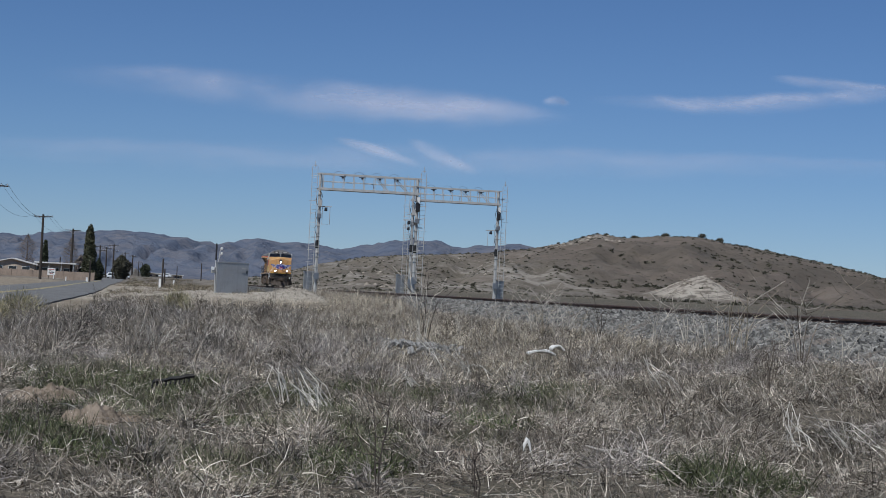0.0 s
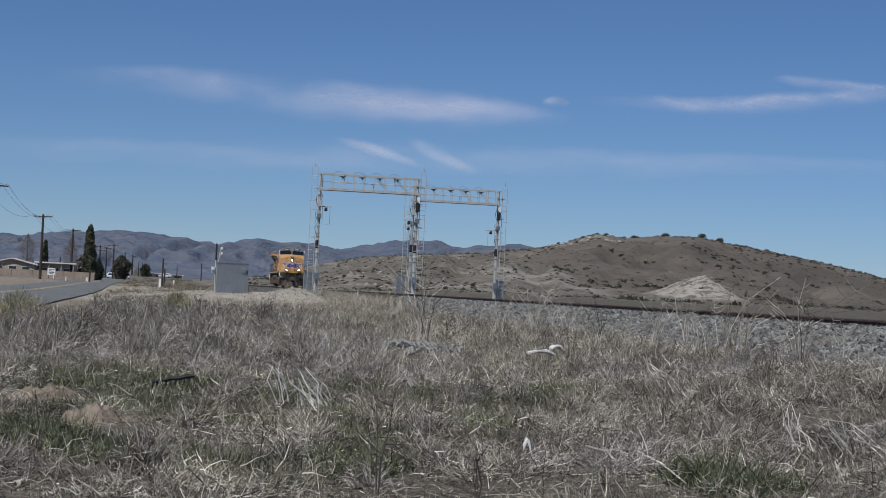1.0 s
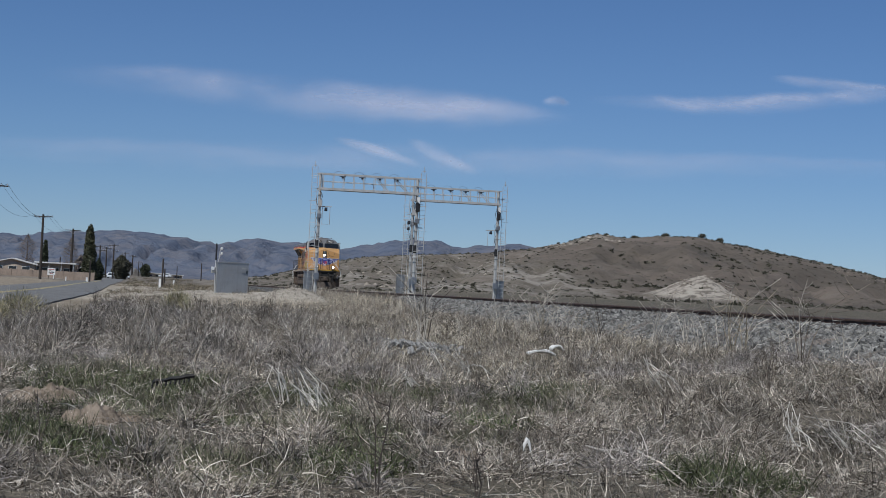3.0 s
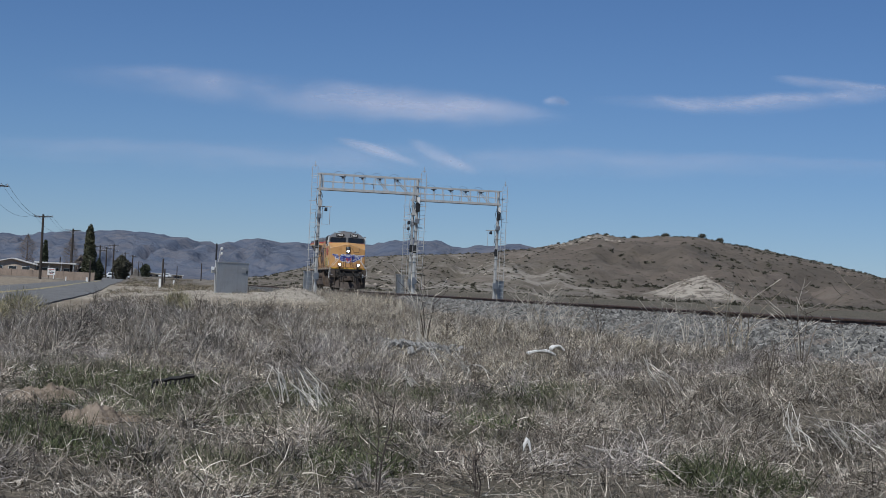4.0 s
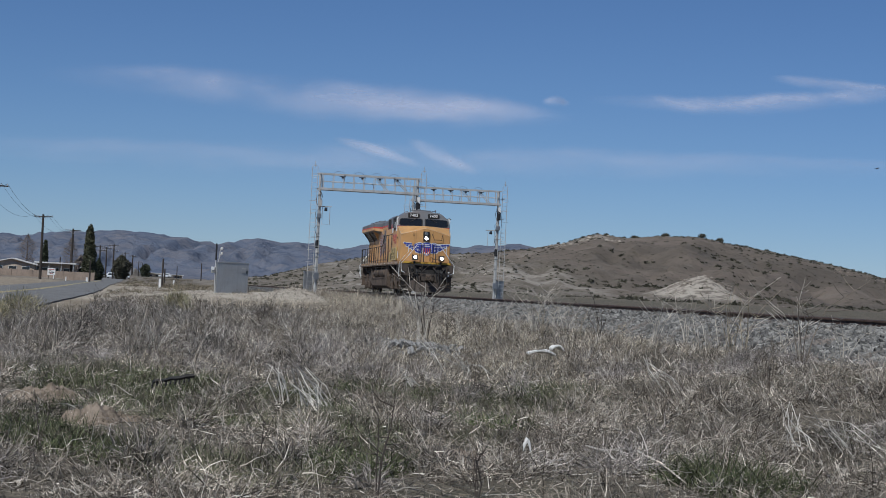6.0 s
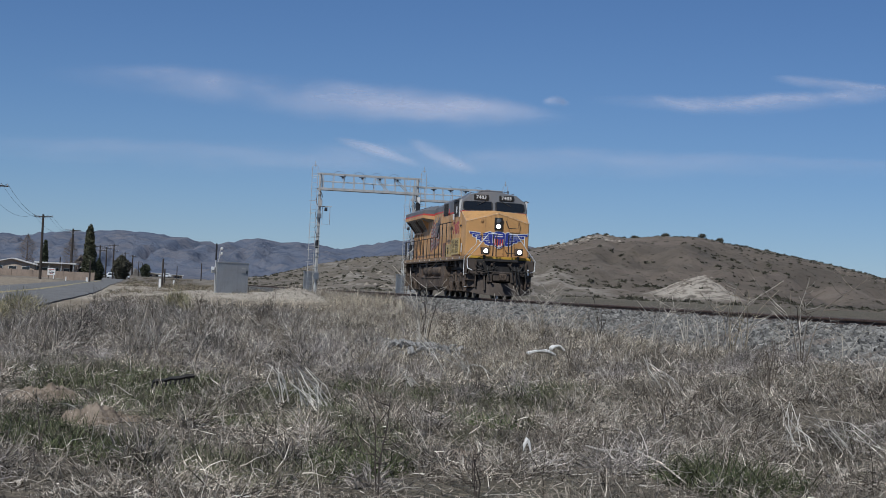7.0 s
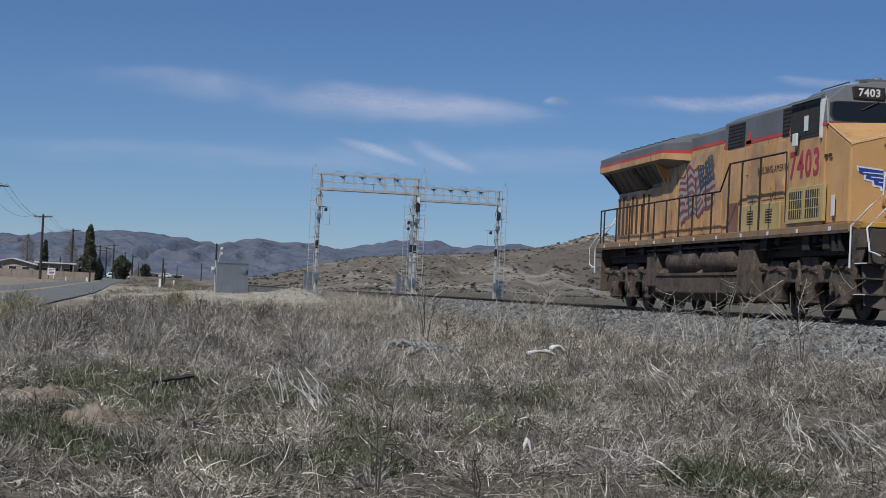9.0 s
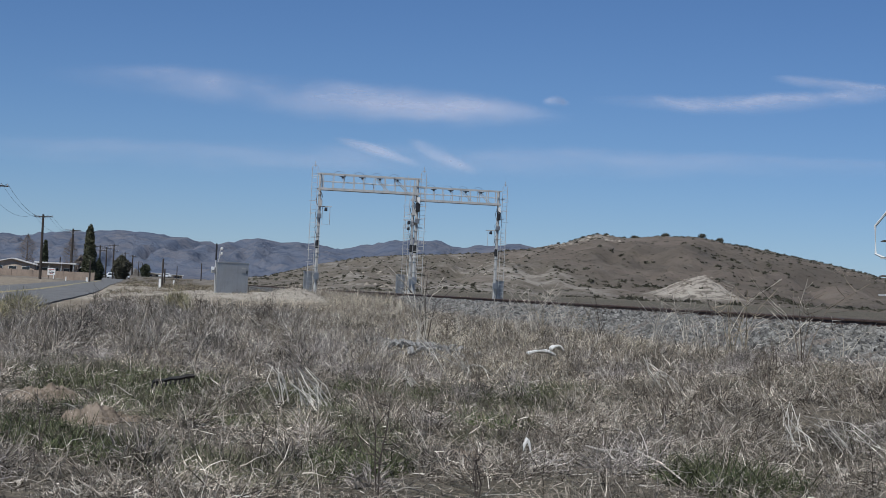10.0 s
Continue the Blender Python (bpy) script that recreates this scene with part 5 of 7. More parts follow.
    lp("red_patch", side_quads([(8.9, 3.80), (9.3, 3.80), (9.05, 4.12), (8.85, 4.05)], -HX), L_RED)
    lp("brown_panel", Solid().box(-HX - 0.04, -HX, 9.62, 10.34, 1.80, 2.52), L_BROWN, None, "rust-brown access panel", 0.01)
    lk = lp("locker", Solid().box(-1.14, -HX, 6.55, 9.55, 1.80, 2.42), L_YEL2, None, "low pale yellow side locker", 0.02)
    for y0 in (7.05, 8.35):
        lp("locker_vent", Solid().box(-1.145, -1.10, y0, y0 + 0.42, 1.98, 2.28), SHADE, lk)
        for i in range(5):
            lp("louvre", Solid().box(-1.149, -1.145, y0 - 0.02, y0 + 0.44, 2.0 + 0.06 * i, 2.018 + 0.06 * i), L_YEL2, lk)
    for y in (5.6, 6.4, 7.2, 8.2, 9.2, 10.9, 11.7, 12.5, 13.3, 14.1, 14.9, 15.7):
        top = 3.78 if y < 10.95 else 3.95
        d = lp("hood_door", Solid().box(-HX - 0.016, -HX, y + 0.03, y + 0.74, 1.86 if y > 10.4 else 2.50, top - 0.06), L_YEL, None, "", 0.006) if y not in (9.2,) else None
        if d:
            lp("door_latch", Solid().box(-HX - 0.035, -HX - 0.016, y + 0.08, y + 0.12, 2.75, 2.9), L_YEL, d)
            lp("door_hinge", Solid().box(-HX - 0.03, -HX - 0.016, y + 0.68, y + 0.73, 2.6, 2.75).box(-HX - 0.03, -HX - 0.016, y + 0.68, y + 0.73, 3.3, 3.45), L_YEL, d)
    lp("text_bar", Solid().box(-HX - 0.02, -HX - 0.016, 9.0, 9.1, 3.1, 3.12), L_BLACK)
    words("BUILDING AMERICA", 0.22, L_BLACK, loco, Matrix.Translation((-HX - 0.021, 7.2, 3.14)) @ pose(0, 0, 0, 90, 0, -90), "slogan", 0.002, 1.1)
    # flag panel: waving stripes and a dark starred field at the front corner
    cols = 22
    def cloth(u, v):
        """Place on the hood side: u runs back from the staff, v down from the top edge."""
        fold = 0.085 * math.sin(u * 11.0 + 0.6) * (0.3 + u) + 0.05 * math.sin(u * 21.0 + v * 2.0)
        y = 11.78 - 0.30 * v + 3.0 * u + 0.10 * math.sin(v * 7.0 + u * 4.0)
        z = 3.74 - 0.30 * u ** 0.7 - 1.22 * v + fold + 0.10 * math.sin(v * 3.1) * math.sin(u * 8.0)
        return y, z
    def cloth_band(v0, v1, u0, u1, x):
        s = Solid()
        pts = []
        for i in range(cols + 1):
            u = u0 + (u1 - u0) * i / cols
            pts += [(x, *cloth(u, v0)), (x, *cloth(u, v1))]
        return s.add(pts, [(2 * i, 2 * i + 1, 2 * i + 3, 2 * i + 2) for i in range(cols)])
    flag = lp("flag_panel", cloth_band(0.0, 1.0, 0.0, 1.0, -HX - 0.018), FLAG_W, None, "faded waving flag painted on the hood")
    for j in range(13):
        lp("flag_stripe", cloth_band(j / 13, (j + 1) / 13, 0.0 if j > 6 else 0.40, 1.0, -HX - 0.021), FLAG_R if j % 2 == 0 else FLAG_W, flag)
    lp("flag_field", cloth_band(0.0, 7 / 13, 0.0, 0.40, -HX - 0.024), FLAG_B, flag)
    for k in range(3):
        lp("flag_fold", cloth_band(0.02, 0.98, 0.18 + 0.27 * k, 0.22 + 0.27 * k, -HX - 0.0225), FLAG_B, flag, "dark shaded fold of the flag")
    for i in range(5):
        for j in range(4):
            y, z = cloth(0.05 + 0.075 * i, 0.06 + 0.125 * j)
            lp("flag_star", Solid().prism([(y + 0.04 * math.cos(q) * (1 if m % 2 else 0.45), z + 0.04 * math.sin(q) * (1 if m % 2 else 0.45)) for m, q in enumerate(np.linspace(0, math.tau, 11)[:-1])], "x", -HX - 0.029, -HX - 0.026), FLAG_W, flag)
    for y, z, w2, h2 in ((11.9, 3.86, 0.25, 0.22), (12.6, 3.84, 0.3, 0.2), (13.3, 3.82, 0.35, 0.24), (14.2, 3.74, 0.22, 0.3)):
        lp("faded_patch", side_quads([(y, z), (y + w2, z - 0.03), (y + w2 * 0.8, z - h2), (y + w2 * 0.25, z - h2 * 0.8)], -HX - 0.017, 0.003), FLAG_W, flag, "patch of peeled faded paint")
    # radiator wing overhanging the rear
    ws = Solid().prism([(-1.52, 3.86), (-1.08, 3.66), (1.08, 3.66), (1.52, 3.86), (1.52, 4.24), (1.0, 4.46), (-1.0, 4.46), (-1.52, 4.24)], "y", 14.9, 21.9)
    wing_ob = lp("radiator_wing", ws, L_GREY, None, "wide grey radiator section overhanging the hood", 0.02)
    lp("wing_front", Solid().add([(-1.52, 14.9, 3.86), (-1.52, 14.9, 4.24), (-1.0, 14.9, 4.46), (-1.08, 14.9, 3.66), (-1.08, 13.7, 3.75), (-1.08, 13.7, 4.22), (-0.9, 13.7, 4.46)],
                                 [(0, 1, 5, 4), (0, 4, 3), (1, 2, 6, 5), (0, 3, 2, 1), (3, 4, 5, 6, 2)]), L_GREY, wing_ob)
    lp("wing_front", Solid().add([(1.52, 14.9, 3.86), (1.52, 14.9, 4.24), (1.0, 14.9, 4.46), (1.08, 14.9, 3.66), (1.08, 13.7, 3.75), (1.08, 13.7, 4.22), (0.9, 13.7, 4.46)],
                                 [(0, 1, 5, 4), (0, 4, 3), (1, 2, 6, 5), (0, 3, 2, 1), (3, 4, 5, 6, 2)]), L_GREY, wing_ob)
    for s in (-1, 1):
        lp("yellow_edge", Solid().box(min(s * 1.52, s * 1.532), max(s * 1.52, s * 1.532), 14.9, 21.9, 3.85, 4.0), L_YEL, wing_ob)
        lp("red_stripe", Solid().box(min(s * 1.52, s * 1.532), max(s * 1.52, s * 1.532), 14.9, 21.9, 4.0, 4.07), L_RED, wing_ob)
    lp("yellow_edge", Solid().add([(-1.53, 14.9, 3.85), (-1.53, 14.9, 4.0), (-1.09, 13.7, 3.92), (-1.09, 13.7, 3.74)], [(0, 1, 2, 3)]), L_YEL, wing_ob)
    lp("red_stripe", Solid().add([(-1.531, 14.9, 4.0), (-1.531, 14.9, 4.07), (-1.091, 13.7, 4.02), (-1.091, 13.7, 3.92)], [(0, 1, 2, 3)]), L_RED, wing_ob)
    lp("roof_grille", Solid().box(-0.95, 0.95, 16.0, 21.7, 4.46, 4.50), SHADE, wing_ob)
    for i in range(8):
        lp("roof_rib", Solid().box(-1.0, 1.0, 16.1 + 0.78 * i, 16.18 + 0.78 * i, 4.46, 4.505), L_GREY, wing_ob)
    # open radiator bay below the wing
    lp("radiator_core", Solid().prism([(-0.78, 3.24), (0.78, 3.24), (1.0, 3.70), (-1.0, 3.70)], "y", 15.9, 21.3), SHADE, None, "dark radiator screens under the overhang")
    for i, y in enumerate((16.0, 18.3, 21.2)):
        lp("bay_rib", Solid().prism([(-HX, 3.22), (-0.8, 3.22), (-1.02, 3.74), (-1.46, 3.86)], "y", y - 0.05, y + 0.05), UNDER if i else L_YEL)
    for a, b in ((16.2, 18.2), (18.45, 21.1)):
        bay = lp("bay_screen", Solid().prism([(-1.02, 3.25), (-0.98, 3.25), (-1.36, 3.80), (-1.40, 3.80)], "y", a, b), L_BLACK, None, "black radiator screen")
        for k in range(1, 4):
            y = a + (b - a) * k / 4
            lp("screen_bar", Solid().prism([(-1.03, 3.25), (-1.01, 3.25), (-1.40, 3.81), (-1.41, 3.80)], "y", y - 0.012, y + 0.012), SHADE, bay)
    lp("bay_duct", Solid().tube([(-1.04, 18.0, 3.25), (-1.16, 18.1, 3.45), (-1.34, 18.5, 3.76)], 0.10, 8), UNDER)
    lp("bay_panel", Solid().prism([(16.0, 3.24), (17.4, 3.24), (17.3, 3.55), (16.1, 3.66)], "x", -HX, -0.95), L_GREY)
    lp("rear_slope", Solid().add([(-1.08, 21.2, 3.24), (1.08, 21.2, 3.24), (1.46, 21.9, 3.86), (-1.46, 21.9, 3.86), (1.0, 21.3, 3.86), (-1.0, 21.3, 3.86)], [(0, 1, 2, 3), (0, 3, 5), (1, 4, 2)]), SHADE)
    # rear intake screens
    for k, (y, h0, h1) in enumerate(((17.55, 2.06, 3.08), (18.12, 2.06, 3.12), (18.85, 2.05, 3.0), (19.35, 2.05, 3.1), (19.95, 2.04, 2.95), (20.4, 2.04, 3.1), (20.85, 2.04, 3.05))):
        o = lp("intake_screen", Solid().box(-HX - 0.012, -HX + 0.02, y, y + 0.30, h0, h1), INTAKE, None, "dark brown screened intake")
        lp("intake_frame", Solid().box(-HX - 0.022, -HX - 0.002, y - 0.05, y - 0.005, h0 - 0.05, h1 + 0.05).box(-HX - 0.022, -HX - 0.002, y + 0.305, y + 0.35, h0 - 0.05, h1 + 0.05), L_YEL, o)
    # handrails along both walkways
    for s in (-1, 1):
        x = s * 1.49
        lp("handrail", Solid().tube([(x, 21.6, 1.79), (x, 21.62, 2.74), (x, 9.75, 2.76), (x, 9.1, 3.35), (x, 5.2, 3.35)], 0.021, 6), SHADE)
        for y, h in ((21.2, 2.74), (19.7, 2.74), (18.2, 2.74), (16.9, 2.74), (15.6, 2.74), (14.4, 2.75), (13.2, 2.75), (12.0, 2.75), (10.4, 2.75), (9.1, 3.35), (8.15, 3.35), (6.85, 3.35)):
            lp("stanchion", Solid().box(x - 0.018, x + 0.018, y - 0.018, y + 0.018, 1.70, h), SHADE)
    # step wells and white grab rails at the ends
    for s in (-1, 1):
        x = s * 1.42
        st = lp("step_well", Solid().box(min(s * 1.06, s * 1.42), max(s * 1.06, s * 1.42), 1.20, 1.44, 0.42, 1.62).box(min(s * 1.06, s * 1.10), max(s * 1.06, s * 1.10), 0.5, 1.3, 0.45, 1.62), UNDER, None, "", 0.01)
        lp("step_cheek", Solid().prism([(0.58, 1.66), (1.42, 1.66), (1.42, 0.44), (1.16, 0.44), (1.16, 0.98), (0.92, 1.02), (0.70, 1.34)], "x", min(s * 1.40, s * 1.43), max(s * 1.40, s * 1.43)), UNDER, st, "dusty step side plate")
        for z in (0.45, 0.74, 1.02, 1.32):
            lp("step", Solid().box(min(s * 1.06, s * 1.44), max(s * 1.06, s * 1.44), 0.62, 1.2, z, z + 0.03), UNDER, st)
            lp("step_edge", Solid().box(min(s * 1.43, s * 1.455), max(s * 1.43, s * 1.455), 0.62, 1.2, z, z + 0.018), L_WHITE if z in (0.45, 1.02) else UNDER, st)
        lp("front_grab_rail", Solid().tube([(s * 1.47, 1.40, 0.95), (s * 1.47, 1.40, 1.72), (s * 1.22, 1.1, 2.10), (s * 1.05, 0.95, 2.3), (s * 1.03, 0.95, 2.72)], 0.020, 6), L_WHITE, None, "white painted grab rail")
        lp("front_grab_rail", Solid().tube([(s * 1.25, 0.45, 1.17), (s * 1.44, 0.5, 1.24), (s * 1.47, 0.60, 1.66), (s * 1.1, 0.5, 2.1), (s * 0.8, 0.46, 2.5), (s * 0.62, 0.46, 2.74), (s * 0.25, 0.46, 2.76)], 0.020, 6), L_WHITE, None, "white painted grab rail")
        lp("front_stanchion", Solid().box(s * 0.26 - 0.02, s * 0.26 + 0.02, 0.44, 0.48, 1.79, 2.76), SHADE)
        lp("front_stanchion", Solid().box(s * 0.40 - 0.02, s * 0.40 + 0.02, 0.44, 0.48, 1.79, 2.76), SHADE)
        for y0, sg in ((21.65, 1),):
            lp("rear_step_well", Solid().box(min(s * 1.06, s * 1.40), max(s * 1.06, s * 1.40), 21.66, 21.74, 0.42, 1.62).box(min(s * 1.02, s * 1.06), max(s * 1.02, s * 1.06), 21.74, 22.85, 0.42, 1.62), UNDER, None, "", 0.01)
            for z in (0.45, 0.78, 1.1, 1.4):
                lp("rear_step", Solid().box(min(s * 1.0, s * 1.42), max(s * 1.0, s * 1.42), 22.25, 22.85, z, z + 0.03), UNDER)
                lp("rear_step_edge", Solid().box(min(s * 1.42, s * 1.445), max(s * 1.42, s * 1.445), 22.25, 22.85, z, z + 0.02), L_WHITE if z in (0.45, 1.1) else UNDER)
            lp("rear_grab_rail", Solid().tube([(s * 1.45, 22.35, 0.95), (s * 1.46, 22.35, 1.62), (s * 1.40, 22.2, 1.9), (s * 1.1, 21.9, 2.35), (s * 0.9, 21.9, 2.72)], 0.022, 6), L_WHITE, None, "white painted grab rail")
            lp("rear_grab_rail", Solid().tube([(s * 1.3, 22.5, 1.04), (s * 1.44, 23.08, 1.19), (s * 1.46, 23.10, 1.69), (s * 1.2, 22.6, 2.24), (s * 0.5, 22.0, 2.74)], 0.022, 6), L_WHITE, None, "white painted grab rail")
    lp("rear_platform", Solid().box(-1.36, 1.36, 21.65, 22.75, 1.55, 1.70), UNDER, None, "", 0.01)
    lp("rear_plate", Solid().box(-1.0, 1.0, 22.5, 22.7, 0.75, 1.55), UNDER)
    # pilot, plough, coupler, hoses
    # the pilot's near-black colour stands for the shaded recess below the platform
    lp("pilot", Solid().box(-1.16, 1.16, 0.62, 0.76, 0.92, 1.66), SHADE, None, "", 0.02)
    pl = Solid()
    o = [(-1.38, 0.82, 0.26, 1.06), (-0.98, 0.50, 0.18, 0.98), (-0.50, 0.27, 0.14, 0.70), (0.0, 0.24, 0.13, 0.66), (0.50, 0.27, 0.14, 0.70), (0.98, 0.50, 0.18, 0.98), (1.38, 0.82, 0.26, 1.06)]
    v = [(x, y, z0) for x, y, z0, z1 in o] + [(x, y + 0.16, z1) for x, y, z0, z1 in o] + [(x, y + 0.05, z0) for x, y, z0, z1 in o] + [(x, y + 0.22, z1) for x, y, z0, z1 in o]
    fs = []
    for i in range(6):
        fs += [(i, i + 1, 8 + i, 7 + i), (14 + i, 21 + i, 22 + i, 15 + i), (i, 14 + i, 15 + i, i + 1), (7 + i, 8 + i, 22 + i, 21 + i)]
    fs += [(0, 7, 21, 14), (6, 20, 27, 13)]
    lp("snow_plough", pl.add(v, fs), PLOUGH, None, "dusty brown steel plough blade")
    for y, s in ((0.1, -1), (22.9, 1)):
        lp("coupler", Solid().box(-0.12, 0.12, min(y, y - s * 0.6), max(y, y - s * 0.6), 0.82, 1.02).box(-0.15, 0.12, min(y + s * 0.2, y), max(y + s * 0.2, y), 0.78, 1.06).box(0.04, 0.14, y + min(0, s * 0.3), y + max(0, s * 0.3), 0.80, 1.04), UNDER, None, "", 0.03)
    for s in (-1, 1):
        lp("corner_plate", Solid().prism([(s * 0.98, 1.02), (s * 1.40, 1.02), (s * 1.40, 1.66), (s * 1.12, 1.66), (s * 1.02, 1.40)], "y", 0.60, 0.66), PLOUGH, None, "dusty steel corner plate", 0.012)
        lp("plough_rib", Solid().prism([(0.30, 0.35), (0.52, 0.35), (0.60, 0.98), (0.48, 1.04)], "x", s * 0.72 - 0.03, s * 0.72 + 0.03), PLOUGH)
    hs = random.Random(12)
    for x0, x1, z0, sag, rad, mat in ((-1.15, -0.15, 1.42, 0.20, 0.018, SHADE), (-0.95, -0.30, 1.50, 0.42, 0.022, L_BLACK), (-1.20, -0.55, 1.16, 0.05, 0.020, PLOUGH), (0.30, 0.95, 1.50, 0.30, 0.024, L_BLACK), (0.45, 1.20, 1.26, 0.18, 0.018, PLOUGH)):
        pts = []
        for i in range(11):
            u = i / 10
            pts.append((x0 + (x1 - x0) * u, 0.46 - 0.10 * math.sin(math.pi * u) + 0.03 * hs.random(), z0 - sag * math.sin(math.pi * u) - 0.06 * u + 0.02 * hs.random()))
        lp("air_hose", Solid().tube(pts, rad, 6), mat, None, "slack dusty brake hose")
    for x, z1 in ((-0.62, 0.74), (0.42, 0.66), (0.56, 0.50), (0.70, 0.58), (0.98, 0.62)):
        lp("hanging_hose", Solid().tube([(x, 0.48, 1.40), (x + 0.02, 0.34, 1.22), (x + 0.05, 0.29, 0.95), (x + 0.10, 0.27, z1 + 0.08), (x + 0.17, 0.28, z1)], 0.024, 6), L_BLACK)
        lp("hose_coupling", Solid().box(x + 0.14, x + 0.22, 0.25, 0.31, z1 - 0.05, z1 + 0.05), UNDER, None, "", 0.015)
    for x in (-0.88, -0.40, 0.36, 0.86):
        lp("angle_valve", Solid().box(x - 0.05, x + 0.05, 0.44, 0.62, 1.40, 1.50).tube([(x, 0.5, 1.45), (x + 0.10, 0.42, 1.56)], 0.014, 5), UNDER, None, "", 0.01)
    lp("pilot_beam", Solid().box(-1.12, 1.12, 0.44, 0.62, 0.98, 1.12).box(-0.62, -0.40, 0.36, 0.60, 0.70, 1.02).box(0.40, 0.62, 0.36, 0.60, 0.70, 1.02), PLOUGH, None, "dusty cross beam behind the plough", 0.02)
    for x in (-0.95, -0.78, 0.80, 1.0):
        lp("beam_bracket", Solid().prism([(0.40, 1.12), (0.62, 1.12), (0.62, 0.80), (0.52, 0.84)], "x", x - 0.02, x + 0.02), SHADE)
    lp("draft_gear_box", Solid().box(-0.36, 0.36, 0.40, 0.66, 0.74, 1.16), PLOUGH, None, "dusty coupler pocket", 0.05)
    lp("multiple_unit_cable", Solid().tube([(0.25, 0.42, 1.5), (0.5, 0.34, 1.22), (0.75, 0.34, 1.2), (0.95, 0.42, 1.48)], 0.03, 6), L_BLACK)
    lp("cut_lever", Solid().tube([(-1.3, 0.42, 1.25), (-0.7, 0.36, 1.15), (-0.1, 0.34, 1.12)], 0.018, 5).tube([(1.3, 0.42, 1.25), (0.7, 0.36, 1.15), (0.1, 0.34, 1.12)], 0.018, 5), WHEEL_STEEL)
    lp("white_mark", Solid().box(1.12, 1.2, 0.485, 0.5, 1.05, 1.3), L_WHITE)
    # fuel tank and air reservoirs
    tk = lp("fuel_tank", Solid().prism([(-1.05, 1.22), (1.05, 1.22), (1.42, 0.86), (1.42, 0.42), (1.15, 0.26), (-1.15, 0.26), (-1.42, 0.42), (-1.42, 0.86)], "y", 8.4, 15.4), UNDER, None, "dusty brown fuel tank", 0.03)
    lp("tank_end_box", Solid().prism([(-1.42, 1.50), (1.42, 1.50), (1.46, 0.42), (1.2, 0.26), (-1.2, 0.26), (-1.46, 0.42)], "y", 7.25, 8.4), UNDER, tk, "", 0.04)
    lp("tank_end_box", Solid().box(-1.40, 1.40, 15.4, 16.5, 0.55, 1.45), UNDER, tk, "", 0.04)
    for s in (-1, 1):
        for a, b in ((8.6, 11.45), (11.65, 14.5)):
            lp("air_reservoir", Solid().lathe([(a, 0.06), (a + 0.06, 0.22), (a + 0.2, 0.30), (b - 0.2, 0.30), (b - 0.06, 0.22), (b, 0.06)], "y", 18, (s * 1.18, 0, 1.18)), UNDER, tk, "round dusty air reservoir", 0, True)
        lp("filler_cap", Solid().tube([(s * 1.3, 8.0, 1.45), (s * 1.42, 8.0, 1.6)], 0.06, 8), UNDER, tk)
        lp("tank_pipe", Solid().tube([(s * 1.4, 7.0, 1.5), (s * 1.4, 10.2, 1.52), (s * 1.4, 16.4, 1.50)], 0.035, 6), UNDER, tk)
        lp("tank_ledge", Solid().box(min(s * 1.3, s * 1.45), max(s * 1.3, s * 1.45), 8.42, 15.4, 0.84, 0.90), UNDER, tk)
        lp("tank_step", Solid().box(min(s * 1.3, s * 1.45), max(s * 1.3, s * 1.45), 7.4, 8.1, 0.62, 0.66), UNDER, tk)
    # trucks
    wheels = []
    for ys in ((2.35, 4.30, 6.25), (16.75, 18.70, 20.65)):
        y0, y1 = ys[0], ys[2]
        for s in (-1, 1):
            x = s * 1.08
            xa, xb = min(x, x + s * 0.16), max(x, x + s * 0.16)
            o = [(y0 - 0.85, 0.50), (y0 - 0.32, 0.30), (y0 + 0.32, 0.30), (y0 + 0.40, 0.58), (y0 + 0.58, 0.68), (ys[1] - 0.58, 0.68), (ys[1] - 0.40, 0.58), (ys[1] - 0.32, 0.30), (ys[1] + 0.32, 0.30), (ys[1] + 0.40, 0.58), (ys[1] + 0.58, 0.68), (y1 - 0.58, 0.68), (y1 - 0.40, 0.58), (y1 - 0.32, 0.30), (y1 + 0.32, 0.30), (y1 + 0.85, 0.50),
                 (y1 + 0.80, 0.98), (y1 + 0.35, 1.14), (y1 - 0.30, 1.14), (y1 - 0.55, 0.98), (ys[1] + 0.75, 0.98), (ys[1] + 0.5, 1.20), (ys[1] - 0.5, 1.20), (ys[1] - 0.75, 0.98), (y0 + 0.55, 0.98), (y0 + 0.30, 1.14), (y0 - 0.35, 1.14), (y0 - 0.80, 0.98)]
            tr = lp("truck_frame", Solid().prism(o, "x", xa, xb), UNDER, None, "dusty cast steel truck side frame", 0.025)
            for y in ys:
                lp("axle_box", Solid().box(min(x, x + s * 0.22), max(x, x + s * 0.22), y - 0.20, y + 0.20, 0.24, 0.70), UNDER, tr, "", 0.04)
                lp("bearing_cap", Solid().lathe([(x + 0.20, 0.13), (x + 0.25, 0.11), (x + 0.26, 0.04)] if s > 0 else [(x - 0.26, 0.04), (x - 0.25, 0.11), (x - 0.20, 0.13)], "x", 12, (0, y, 0.53)), UNDER, tr)
                for dy in (-0.42, 0.42):
                    lp("spring", Solid().lathe([(0.74 + 0.035 * i, 0.075 if i % 2 else 0.055) for i in range(8)], "z", 8, (x + s * 0.06, y + dy, -0.12)), SHADE, tr)
                lp("brake_cylinder", Solid().lathe([(y + 0.55, 0.07), (y + 0.6, 0.10), (y + 0.85, 0.10), (y + 0.9, 0.06)], "y", 10, (x + s * 0.18, 0, 1.0)), UNDER, tr)
